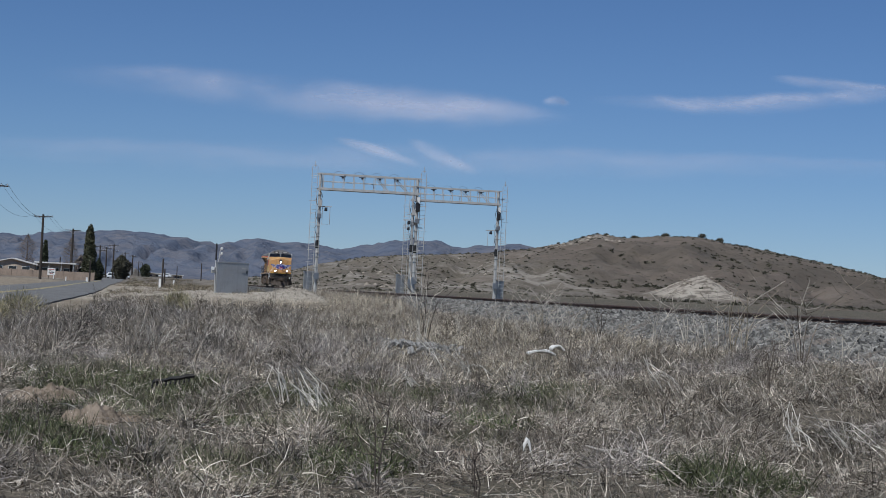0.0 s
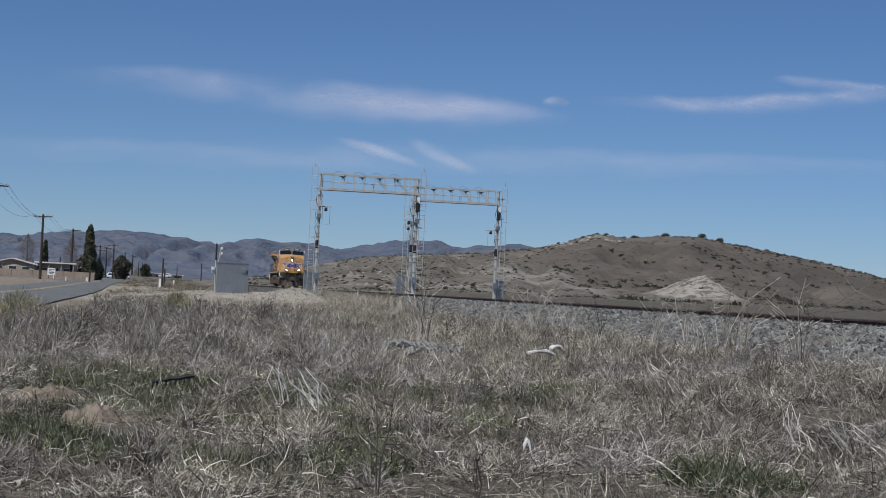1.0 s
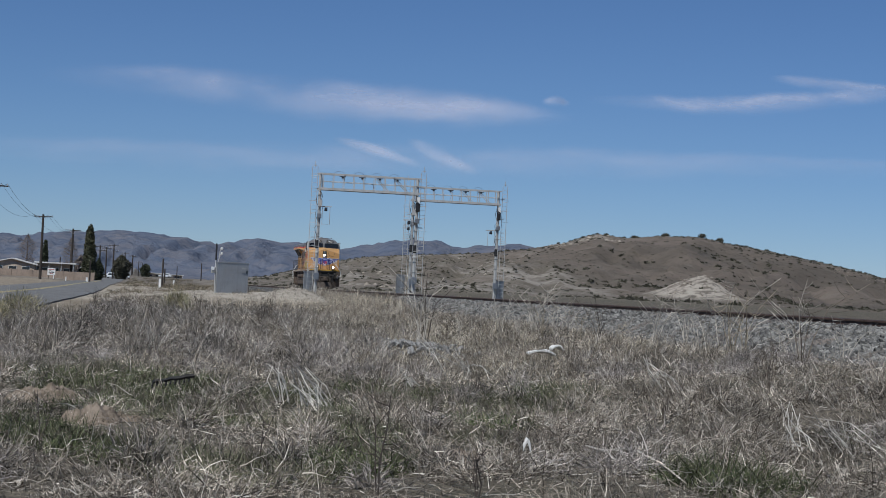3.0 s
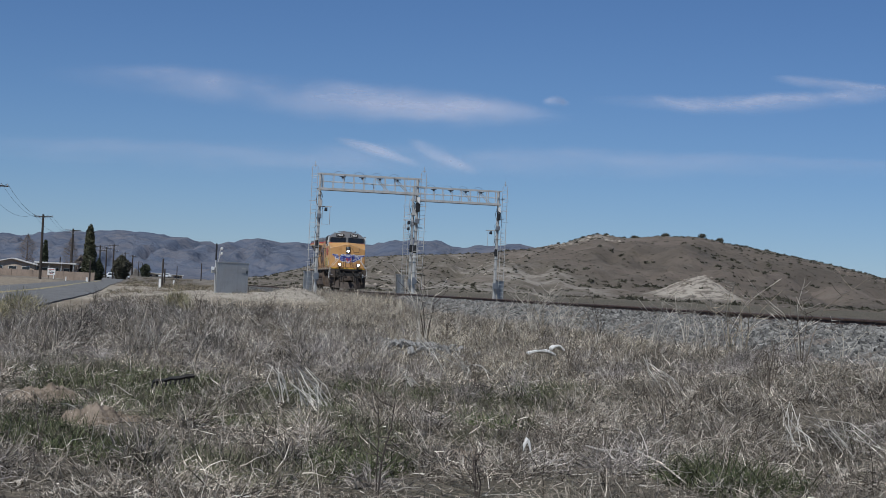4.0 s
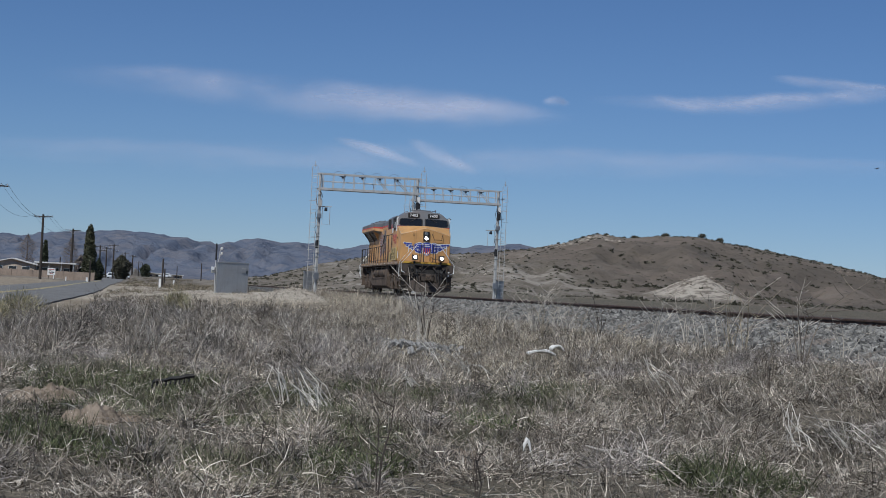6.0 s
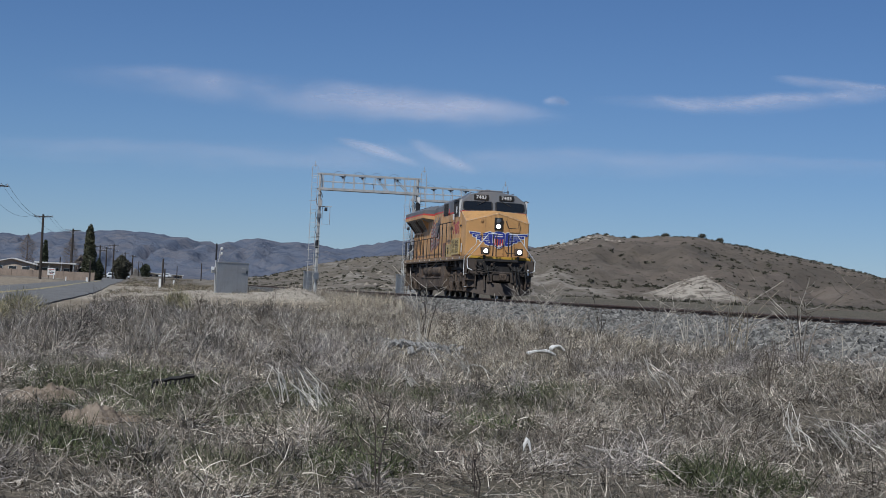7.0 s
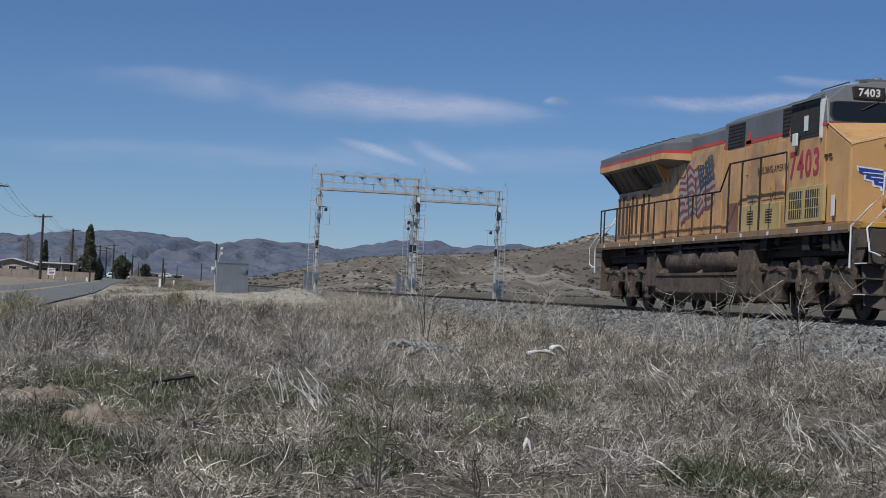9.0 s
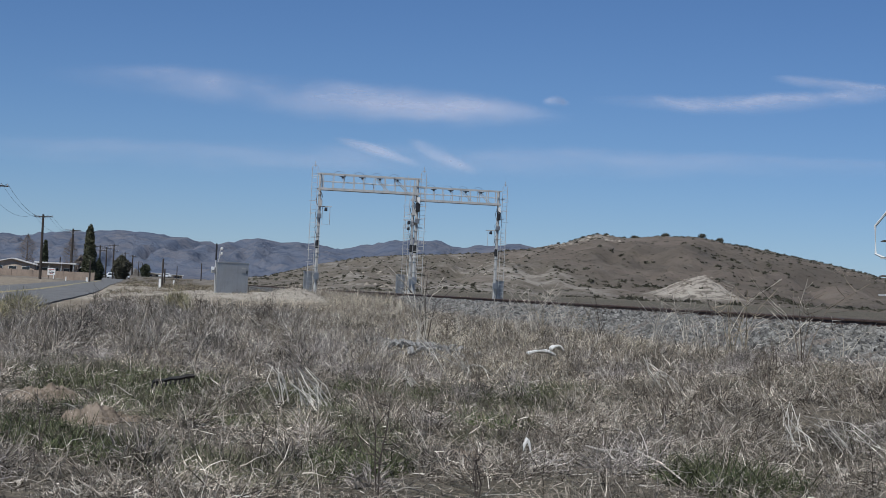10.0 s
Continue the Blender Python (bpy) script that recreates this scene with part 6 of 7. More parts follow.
                lp("brake_hanger", Solid().prism([(y + 0.56, 0.98), (y + 0.74, 0.98), (y + 0.70, 0.55), (y + 0.62, 0.40), (y + 0.56, 0.52)], "x", min(x, x + s * 0.17), max(x, x + s * 0.17)), UNDER, tr, "", 0.02)
                lp("brake_shoe", Solid().prism([(y + 0.50, 0.28), (y + 0.60, 0.26), (y + 0.68, 0.52), (y + 0.60, 0.74), (y + 0.52, 0.72), (y + 0.57, 0.50)], "x", x - s * 0.28 - 0.05, x - s * 0.28 + 0.05), UNDER, tr)
                lp("pedestal_tie", Solid().box(min(x, x + s * 0.20), max(x, x + s * 0.20), y - 0.34, y + 0.34, 0.27, 0.33), UNDER, tr, "", 0.015)
                lp("equaliser_pad", Solid().box(min(x, x + s * 0.20), max(x, x + s * 0.20), y - 0.52, y - 0.10, 0.90, 1.0), UNDER, tr, "", 0.03)
                lp("brake_rod", Solid().tube([(x + s * 0.16, y - 0.6, 0.85), (x + s * 0.18, y - 0.15, 1.0), (x + s * 0.16, y + 0.5, 0.92)], 0.03, 5), UNDER, tr)
            lp("damper", Solid().tube([(x + s * 0.2, ys[1] + 0.25, 0.62), (x + s * 0.2, ys[1] + 0.45, 1.12)], 0.045, 8), UNDER, tr)
            lp("sand_pipe", Solid().tube([(x + s * 0.1, y0 - 0.5, 1.2), (x + s * 0.05, y0 - 0.66, 0.7), (s * 0.78, y0 - 0.62, 0.12)], 0.022, 5), UNDER, tr)
            lp("sand_pipe", Solid().tube([(x + s * 0.1, y1 + 0.5, 1.2), (x + s * 0.05, y1 + 0.66, 0.7), (s * 0.78, y1 + 0.62, 0.12)], 0.022, 5), UNDER, tr)
        for y in (y0 + 0.98, y1 - 0.98):
            for s in (-1, 1):
                lp("brake_beam", Solid().box(s * 0.92 - 0.1, s * 0.92 + 0.1, y - 0.3, y + 0.3, 0.22, 0.62), SHADE, None, "", 0.03)
        lp("truck_bolster", Solid().box(-1.0, 1.0, ys[1] - 0.5, ys[1] + 0.5, 0.75, 1.22).box(-0.8, 0.8, y0 + 0.2, y0 + 0.9, 0.3, 0.85).box(-0.8, 0.8, y1 - 0.9, y1 - 0.2, 0.3, 0.85), SHADE)
        for y in ys:
            axle = Solid().tube([(-1.1, 0, 0), (1.1, 0, 0)], 0.09, 10).mesh("wheelset")
            axle.materials.append(UNDER)
            wo = new("wheelset", axle)
            wo.parent, wo.location = loco, (0, y, 0.53)
            for s in (-1, 1):
                a = s * 0.72
                rings = [(a - 0.075, 0.40), (a - 0.07, 0.53), (a + 0.05, 0.525), (a + 0.055, 0.555), (a + 0.08, 0.55), (a + 0.082, 0.42)] if s < 0 else [(a - 0.082, 0.42), (a - 0.08, 0.55), (a - 0.055, 0.555), (a - 0.05, 0.525), (a + 0.07, 0.53), (a + 0.075, 0.40)]
                wh = lp("wheel", Solid().lathe(rings, "x", 28), WHEEL_STEEL, wo, "worn steel wheel", 0, False)
                for k in range(5):
                    q = math.tau * k / 5
                    lp("web_rib", Solid().tube([(a + s * 0.08, 0.15 * math.cos(q), 0.15 * math.sin(q)), (a + s * 0.08, 0.38 * math.cos(q), 0.38 * math.sin(q))], 0.03, 5), UNDER, wh)
            wheels.append((wo, y))
    # gear hanging under the sill, near-black: the shade there is in its colour
    rs = random.Random(9)
    for i in range(26):
        y = 1.8 + 19.4 * rs.random()
        s = -1 if rs.random() < 0.7 else 1
        h = 0.06 + 0.12 * rs.random()
        lp("underframe_fitting", Solid().box(s * 1.3 - h, s * 1.3 + h, y, y + 0.1 + 0.4 * rs.random(), 1.6 - 2 * h, 1.60), SHADE, None, "", 0.01)
    for z in (1.40, 1.52):
        lp("underframe_pipe", Solid().tube([(-1.3, 1.8, z), (-1.3, 21.2, z)], 0.022, 5), SHADE)
    return wheels


WHEELS = build_loco()


# ---- dry field between the camera and the track ----
def twig_ribbons(p0, d, length, width, bend, segs, rs, crook=0.0):
    """Many curved tapering ribbons at once: base points, directions, lengths, widths, bend vectors."""
    n = len(p0)
    side = np.cross(d, rs.normal(size=(n, 3)))
    side /= np.linalg.norm(side, axis=1)[:, None] + 1e-9
    V = np.empty((n, segs + 1, 2, 3), np.float32)
    for i in range(segs + 1):
        u = i / segs
        p = p0 + d * (length * u)[:, None] + bend * (length * u * u)[:, None]
        if crook and i:
            p = p + rs.normal(size=(n, 3)) * (length * crook)[:, None]
        w = (width * (1 - 0.75 * u) * 0.5)[:, None]
        V[:, i, 0], V[:, i, 1] = p - side * w, p + side * w
    k = np.arange(segs) * 2
    f = np.stack([k, k + 1, k + 3, k + 2], -1)
    F = (f[None] + (np.arange(n) * (segs + 1) * 2)[:, None, None]).reshape(-1, 4)
    return V.reshape(-1, 3), F


def field_points(n, y0, y1, rs, power=1.0):
    y = y0 + (y1 - y0) * rs.rand(int(n * 1.6)) ** power
    lo, hi = np.maximum(-0.12 * y - 0.8, np.where(y > 52, -2.6, -4.3)), np.minimum(0.43 * y + 0.8, 10.75)
    x = lo + (hi - lo) * rs.rand(len(y))
    return x[:n], y[:n]


def unit(v):
    return v / (np.linalg.norm(v, axis=1)[:, None] + 1e-9)


def twig_material(name, stops, bumpy=False):
    n = Nodes(name, 0.85, spec=0.15)
    r = n.node("ShaderNodeValToRGB", Fac=n.rnd(True))
    cr = r.color_ramp
    for i, (p, c) in enumerate(stops):
        e = cr.elements[i] if i < 2 else cr.elements.new(p)
        e.position, e.color = p, (*c, 1)
    c = n.mix(n.span(n.noise(0.5, 2), 0.44, 0.64, 0.0, 0.4), r.outputs["Color"], (0.25, 0.215, 0.165))
    tone = n.math("MULTIPLY", n.span(n.noise(1.9, 3, 0.6), 0.36, 0.64, 0.45, 1.35), n.span(n.noise(0.55, 2, 0.5), 0.36, 0.64, 0.72, 1.22))
    return n.done(n.mix(1.0, c, n.node("ShaderNodeCombineColor", Red=tone, Green=tone, Blue=tone).outputs[0], "MULTIPLY"))


TWIG = twig_material("dry_twig", [(0.0, (0.038, 0.031, 0.025)), (1.0, (0.77, 0.705, 0.61)), (0.30, (0.140, 0.115, 0.091)), (0.60, (0.345, 0.299, 0.244)), (0.86, (0.56, 0.502, 0.422))])
STRAW = twig_material("dry_straw", [(0.0, (0.20, 0.162, 0.112)), (1.0, (0.80, 0.715, 0.565)), (0.5, (0.47, 0.405, 0.30))])
WEED = twig_material("green_weed", [(0.0, (0.045, 0.056, 0.026)), (1.0, (0.185, 0.190, 0.100)), (0.5, (0.090, 0.105, 0.052))])
LILAC = twig_material("lilac_tangle", [(0.0, (0.10, 0.087, 0.079)), (1.0, (0.64, 0.58, 0.525)), (0.5, (0.30, 0.266, 0.240))])
VERGE = twig_material("verge_weed", [(0.0, (0.06, 0.052, 0.036)), (1.0, (0.30, 0.25, 0.17)), (0.5, (0.14, 0.115, 0.075))])
PALE = twig_material("bleached_stalk", [(0.0, (0.42, 0.37, 0.30)), (1.0, (0.80, 0.75, 0.66))])
BRITTLE = twig_material("brittle_grey_twig", [(0.0, (0.045, 0.039, 0.035)), (1.0, (0.70, 0.65, 0.585)), (0.5, (0.20, 0.178, 0.157)), (0.85, (0.42, 0.382, 0.338))])
BLEACH = twig_material("sun_bleached_stick", [(0.0, (0.66, 0.61, 0.53)), (1.0, (0.90, 0.86, 0.78))])
# where the field changes: x, y, half-width across and along, weight
GREEN_SPOTS = ((0.06, 23.3, 0.9, 2.2, 1.0), (-1.3, 25.3, 0.9, 2.2, 0.9), (1.55, 21.6, 0.5, 1.6, 1.0), (-0.3, 20.0, 1.0, 1.3, 0.8), (1.85, 19.5, 0.22, 0.6, 1.4), (4.4, 22.6, 0.8, 1.6, 0.9), (5.5, 25.4, 0.8, 1.7, 0.8),
               (4.4, 14.2, 0.45, 0.8, 1.6), (2.95, 17.4, 0.25, 0.6, 1.3), (1.9, 17.4, 0.5, 1.0, 0.7), (0.2, 18.3, 0.8, 0.8, 0.8), (-0.3, 15.3, 0.7, 0.9, 0.8), (6.8, 17.6, 0.4, 1.0, 1.0), (3.6, 19.5, 0.5, 0.8, 0.7), (-1.2, 17.0, 0.7, 1.2, 0.7), (0.6, 14.3, 0.9, 0.9, 0.7), (1.6, 15.2, 0.6, 1.0, 0.7), (3.45, 14.5, 0.45, 1.2, -0.9))
LILAC_SPOTS = ((0.72, 16.3, 0.5, 0.9, 1.6), (-1.9, 28.5, 1.2, 3.0, 1.0), (-1.4, 33.5, 1.6, 3.0, 1.0), (0.5, 30.0, 1.4, 3.0, 0.9), (2.6, 29.0, 1.0, 2.4, 0.8), (7.6, 28.0, 1.1, 2.6, 1.0), (10.0, 28.0, 0.8, 2.2, 1.0), (4.1, 24.4, 0.6, 1.2, 0.9),
               (-0.9, 13.3, 0.5, 0.7, 1.0), (2.9, 15.1, 0.5, 0.7, 0.8), (6.9, 16.0, 0.6, 1.3, 1.2), (5.0, 20.0, 0.5, 1.0, 0.7))
BARE_SPOTS = ((-1.32, 20.6, 0.42, 0.7, 1.6), (-0.65, 18.2, 0.38, 0.7, 1.6), (0.1, 21.0, 0.35, 0.5, 0.8), (3.0, 19.0, 0.25, 0.4, 1.0), (1.5, 20.3, 0.4, 0.5, 0.9), (5.3, 40.0, 1.0, 3.0, 1.3))
BEIGE_SPOTS = ((4.0, 33.0, 1.3, 4.0, 0.7), (5.6, 36.0, 1.6, 5.0, 0.9), (8.2, 34.0, 1.3, 5.0, 0.8), (8.0, 62.0, 3.0, 18.0, 1.0), (3.5, 62.0, 2.0, 8.0, 0.5), (6.6, 22.5, 0.9, 2.0, 0.6))


def spots(table, x, y):
    """How much of a kind of growth there is at a place, from its table of spots."""
    return sum(w * np.exp(-((x - cx) / rx) ** 2 - ((y - cy) / ry) ** 2) for cx, cy, rx, ry, w in table)


def brush():
    rs = np.random.RandomState(21)
    # low bushes, each a tangle of stiff forked twigs
    nb = 4400
    bx, by = field_points(nb, 10.5, 98, rs, 1.15)
    nb = len(bx)
    tall = 0.5 + 0.5 * noise2(bx / 3.2, by / 4.5, 3)
    hollow = spots(GREEN_SPOTS, bx, by)
    bare = noise2(bx / 1.8 + 40, by / 2.4, 3)
    size = (0.15 + 0.30 * np.clip(tall + 0.25 * rs.normal(size=nb), 0.05, 1.2)) * np.where(bare > 0.10, 0.40, 1.25)
    size *= np.where(bx > 9.3, 0.62, 1.0) * (1 - 0.55 * np.clip(hollow, 0, 1)) * (1 - 0.75 * np.clip(spots(BARE_SPOTS, bx, by), 0, 1))
    near = smooth(32, 15, by)
    per = np.maximum(9, 28 * np.clip(26 / by, 0.5, 1.3) * (1 + 0.6 * near)).astype(int)
    owner = np.repeat(np.arange(nb), per)
    n = len(owner)
    s = size[owner]
    a, rr = rs.rand(n) * math.tau, np.sqrt(rs.rand(n))
    ox, oy = np.cos(a) * rr * s * 0.8, np.sin(a) * rr * s * 0.8
    x, y = bx[owner] + ox, by[owner] + oy
    z = land(x, y) - 0.01
    lean = 0.5 + 0.8 * rs.rand(n)
    d = unit(np.stack([np.cos(a) * lean * rr + 0.45 * rs.normal(size=n), np.sin(a) * lean * rr + 0.45 * rs.normal(size=n), 0.15 + 0.8 * rs.rand(n)], -1))
    length = s * (0.25 + 0.60 * rs.rand(n) ** 1.5) * (1 - 0.45 * near[owner])
    z = z + s * 0.55 * rs.rand(n) ** 1.6 * (1 - 0.7 * rr)
    bend = rs.normal(size=(n, 3)) * 0.25
    width = (0.0055 + 0.0075 * rs.rand(n) ** 2) * (0.78 + 0.22 * smooth(14, 24, y)) + 0.0045 * smooth(22, 55, y)
    p0 = np.stack([x, y, z], -1)
    v1, f1 = twig_ribbons(p0, d, length, width, bend, 2, rs, 0.10)
    # side twigs, forking forwards
    pick = rs.rand(n) < 0.8
    u = 0.25 + 0.6 * rs.rand(n)
    q0 = (p0 + d * (length * u)[:, None] + bend * (length * u * u)[:, None])[pick]
    d2 = unit(d[pick] + 0.75 * rs.normal(size=(pick.sum(), 3)))
    v2, f2 = twig_ribbons(q0, d2, length[pick] * (0.3 + 0.45 * rs.rand(pick.sum())), width[pick] * 0.8, rs.normal(size=(pick.sum(), 3)) * 0.2, 2, rs, 0.05)
    ob = new("dry_brush", mesh_from("dry_brush", np.concatenate([v1, v2]), np.concatenate([f1, f2 + len(v1)])))
    ob.data.materials.append(TWIG)
    tagged(ob, "tangled low grey-brown dry weeds covering the field", "dry brush", kind="stuff")
    # rounded dead bushes, their twigs fanning out from the root and forking
    nk = 360
    kx, ky = field_points(nk, 13, 78, rs, 1.0)
    keep = (spots(GREEN_SPOTS, kx, ky) + spots(BARE_SPOTS, kx, ky) < 0.75) & (kx < 9.4)
    kx, ky = kx[keep], ky[keep]
    kr = (0.24 + 0.26 * rs.rand(len(kx))) * (0.75 + 0.55 * smooth(15, 32, ky) * smooth(6.0, 2.0, kx))
    owner = np.repeat(np.arange(len(kx)), 180)
    n = len(owner)
    g = unit(rs.normal(size=(n, 3)) * np.array([1, 1, 0.8]))
    g[:, 2] = np.abs(g[:, 2]) * 0.9 + 0.08
    r = kr[owner][:, None]
    p = np.stack([kx, ky, land(kx, ky)], -1)[owner] + g * r * (0.15 + 0.6 * rs.rand(n, 1))
    d = unit(g + 0.45 * rs.normal(size=(n, 3)))
    L = kr[owner] * (0.28 + 0.35 * rs.rand(n))
    wd = 0.0055 + 0.005 * rs.rand(n) + 0.004 * smooth(25, 60, ky[owner])
    va, fa = twig_ribbons(p, d, L, wd, rs.normal(size=(n, 3)) * 0.2, 2, rs, 0.05)
    vb, fb = twig_ribbons(p + d * (L * 0.55)[:, None], unit(d + 0.7 * rs.normal(size=(n, 3))), L * 0.55, wd * 0.8, rs.normal(size=(n, 3)) * 0.2, 1, rs)
    ob = new("dead_bushes", mesh_from("dead_bushes", np.concatenate([va, vb]), np.concatenate([fa, fb + len(va)])))
    ob.data.materials.append(TWIG)
    ob.data.materials.append(LILAC)
    tint = np.concatenate([np.repeat(owner % 3 == 0, 2), owner % 3 == 0])
    ob.data.polygons.foreach_set("material_index", tint.astype(np.int32))
    tagged(ob, "rounded dead bushes of forked grey twigs", "dead bushes", kind="stuff")
    # larger dark brittle bushes towards the road side
    nk = 95
    kx, ky = -3.4 + 8.0 * rs.rand(nk), 30 + 36 * rs.rand(nk)
    keep = (kx > np.where(ky > 52, -2.4, -0.11 * ky)) & (spots(BEIGE_SPOTS, kx, ky) < 0.6)
    kx, ky = kx[keep], ky[keep]
    kr = 0.38 + 0.30 * rs.rand(len(kx))
    owner = np.repeat(np.arange(len(kx)), 250)
    n = len(owner)
    g = unit(rs.normal(size=(n, 3)) * np.array([1, 1, 0.9]))
    g[:, 2] = np.abs(g[:, 2]) * 0.9 + 0.1
    p = np.stack([kx, ky, land(kx, ky)], -1)[owner] + g * kr[owner][:, None] * (0.1 + 0.6 * rs.rand(n, 1))
    d = unit(g + 0.4 * rs.normal(size=(n, 3)))
    L = kr[owner] * (0.25 + 0.40 * rs.rand(n))
    wd = 0.008 + 0.006 * rs.rand(n)
    va, fa = twig_ribbons(p, d, L, wd, rs.normal(size=(n, 3)) * 0.2, 2, rs, 0.05)
    vb, fb = twig_ribbons(p + d * (L * 0.55)[:, None], unit(d + 0.7 * rs.normal(size=(n, 3))), L * 0.55, wd * 0.8, rs.normal(size=(n, 3)) * 0.2, 1, rs)
    ob = new("brittle_bushes", mesh_from("brittle_bushes", np.concatenate([va, vb]), np.concatenate([fa, fb + len(va)])))
    ob.data.materials.append(BRITTLE)
    tagged(ob, "dark grey brittle bushes of bare twigs", "dead bushes", kind="stuff")
    # broken stem chaff and dead leaves, lying in the tangle
    n = 85000
    x, y = field_points(n, 10.5, 70, rs, 1.1)
    d = unit(np.stack([rs.normal(size=n), rs.normal(size=n), 0.7 * rs.normal(size=n)], -1))
    v, f = twig_ribbons(np.stack([x, y, land(x, y) + 0.01 + 0.16 * rs.rand(n) ** 1.7], -1), d, (0.018 + 0.045 * rs.rand(n) ** 2) * (0.6 + 0.4 * smooth(13, 26, y)), (0.006 + 0.007 * rs.rand(n)) * (0.8 + 0.2 * smooth(13, 26, y)), rs.normal(size=(n, 3)) * 0.5, 1, rs)
    ob = new("weed_chaff", mesh_from("weed_chaff", v, f))
    ob.data.materials.append(TWIG)
    ob.data.materials.append(STRAW)
    pale = (y > 22 + 6 * rs.rand(n)) & (noise2(x / 2.0 + 31, y / 4.0, 2) > -0.25)
    ob.data.polygons.foreach_set("material_index", pale.astype(np.int32))
    tagged(ob, "short broken stems and dead leaves caught in brush", "chaff", kind="stuff")
    # long bleached stems, leaning low over the tangle
    n = 1100
    x, y = field_points(n, 10.5, 80, rs, 1.3)
    a = rs.rand(n) * math.tau
    d = unit(np.stack([np.cos(a), np.sin(a), 0.1 + 0.7 * rs.rand(n)], -1))
    bend = rs.normal(size=(n, 3)) * 0.12
    bend[:, 2] -= 0.2
    v, f = twig_ribbons(np.stack([x, y, land(x, y) + 0.05 + 0.15 * rs.rand(n)], -1), d, (0.15 + 0.32 * rs.rand(n)) * (0.6 + 0.4 * smooth(14, 30, y)), 0.007 + 0.004 * rs.rand(n), bend, 4, rs, 0.04)
    ob = new("bleached_stems", mesh_from("bleached_stems", v, f))
    ob.data.materials.append(PALE)
    tagged(ob, "long bleached weed stems arching over the brush", "dead stems", kind="stuff")
    # thin bare stems standing out of the tangle, each with forked tips
    n = 7000
    x, y = field_points(n, 11, 85, rs, 1.0)
    keep = (rs.rand(n) < np.clip(0.75 - 0.5 * spots(GREEN_SPOTS, x, y) - spots(BARE_SPOTS, x, y), 0.05, 1) * (0.35 + 0.65 * smooth(16, 30, y))) & (x < 9.9)
    x, y = x[keep], y[keep]
    n = len(x)
    d = unit(np.stack([0.30 * rs.normal(size=n), 0.30 * rs.normal(size=n), np.ones(n)], -1))
    L = 0.20 + 0.34 * rs.rand(n) ** 1.5
    wd = 0.006 + 0.004 * rs.rand(n) + 0.005 * smooth(25, 60, y)
    p0 = np.stack([x, y, land(x, y)], -1)
    parts = [twig_ribbons(p0, d, L, wd, rs.normal(size=(n, 3)) * 0.15, 3, rs, 0.03)]
    for k in range(4):
        u = 0.4 + 0.5 * rs.rand(n)
        parts.append(twig_ribbons(p0 + d * (L * u)[:, None], unit(d + 0.6 * rs.normal(size=(n, 3))), L * (0.18 + 0.3 * rs.rand(n)), wd * 0.7, rs.normal(size=(n, 3)) * 0.2, 2, rs, 0.04))
    o, fs = 0, []
    for v, f in parts:
        fs.append(f + o)
        o += len(v)
    ob = new("bare_stems", mesh_from("bare_stems", np.concatenate([v for v, f in parts]), np.concatenate(fs)))
    ob.data.materials.append(TWIG)
    tagged(ob, "thin upright bare stems standing out of the brush", "dead stems", kind="stuff")
    # mats of fine lilac-grey tangle, rounded like tumbleweeds
    nm = 900
    mx, my = field_points(nm, 10.8, 72, rs, 1.1)
    keep = spots(LILAC_SPOTS, mx, my) + 0.5 * noise2(mx / 2.5 + 71, my / 3.5, 2) > 0.42
    mx, my = mx[keep], my[keep]
    mr = 0.20 + 0.28 * rs.rand(len(mx))
    owner = np.repeat(np.arange(len(mx)), 300)
    n = len(owner)
    g = unit(rs.normal(size=(n, 3))) * (rs.rand(n, 1) ** 0.45)
    g[:, 2] = np.abs(g[:, 2]) * 0.55
    p = g * mr[owner][:, None] + np.stack([mx, my, land(mx, my) + 0.02], -1)[owner]
    d = unit(rs.normal(size=(n, 3)))
    v, f = twig_ribbons(p, d, 0.06 + 0.11 * rs.rand(n), 0.0045 + 0.0040 * rs.rand(n), rs.normal(size=(n, 3)) * 0.4, 2, rs)
    ob = new("tumbleweed_mats", mesh_from("tumbleweed_mats", v, f))
    ob.data.materials.append(LILAC)
    tagged(ob, "rounded mats of fine lilac-grey dead tangle", "tumbleweed", kind="stuff")
    # fallen twigs
    n = 24000
    x, y = field_points(n, 10.5, 60, rs, 1.5)
    d = unit(np.stack([rs.normal(size=n), rs.normal(size=n), 0.25 * rs.normal(size=n)], -1))
    v, f = twig_ribbons(np.stack([x, y, land(x, y) + 0.02 + 0.06 * rs.rand(n)], -1), d, 0.06 + 0.18 * rs.rand(n), 0.005 + 0.004 * rs.rand(n), rs.normal(size=(n, 3)) * 0.15, 2, rs, 0.03)
    ob = new("fallen_twigs", mesh_from("fallen_twigs", v, f))
    ob.data.materials.append(TWIG)
    tagged(ob, "loose pale twigs lying on the earth", "twigs", kind="stuff")
    # low weeds on the verge between road and track
    n = 42000
    y = 92 + 240 * rs.rand(n) ** 1.6
    x = -4.0 - 0.012 * (y - 92) + 15.5 * rs.rand(n)
    keep = (noise2(x / 2.2 + 5, y / 9, 3) + 0.25 * smooth(150, 220, y) - 0.35 * smooth(90, 96, y) * smooth(122, 112, y) * smooth(0, 2, x)) > 0.06
    x, y = x[keep], y[keep]
    n = len(x)
    d = unit(np.stack([0.6 * rs.normal(size=n), 0.6 * rs.normal(size=n), 0.3 + rs.rand(n)], -1))
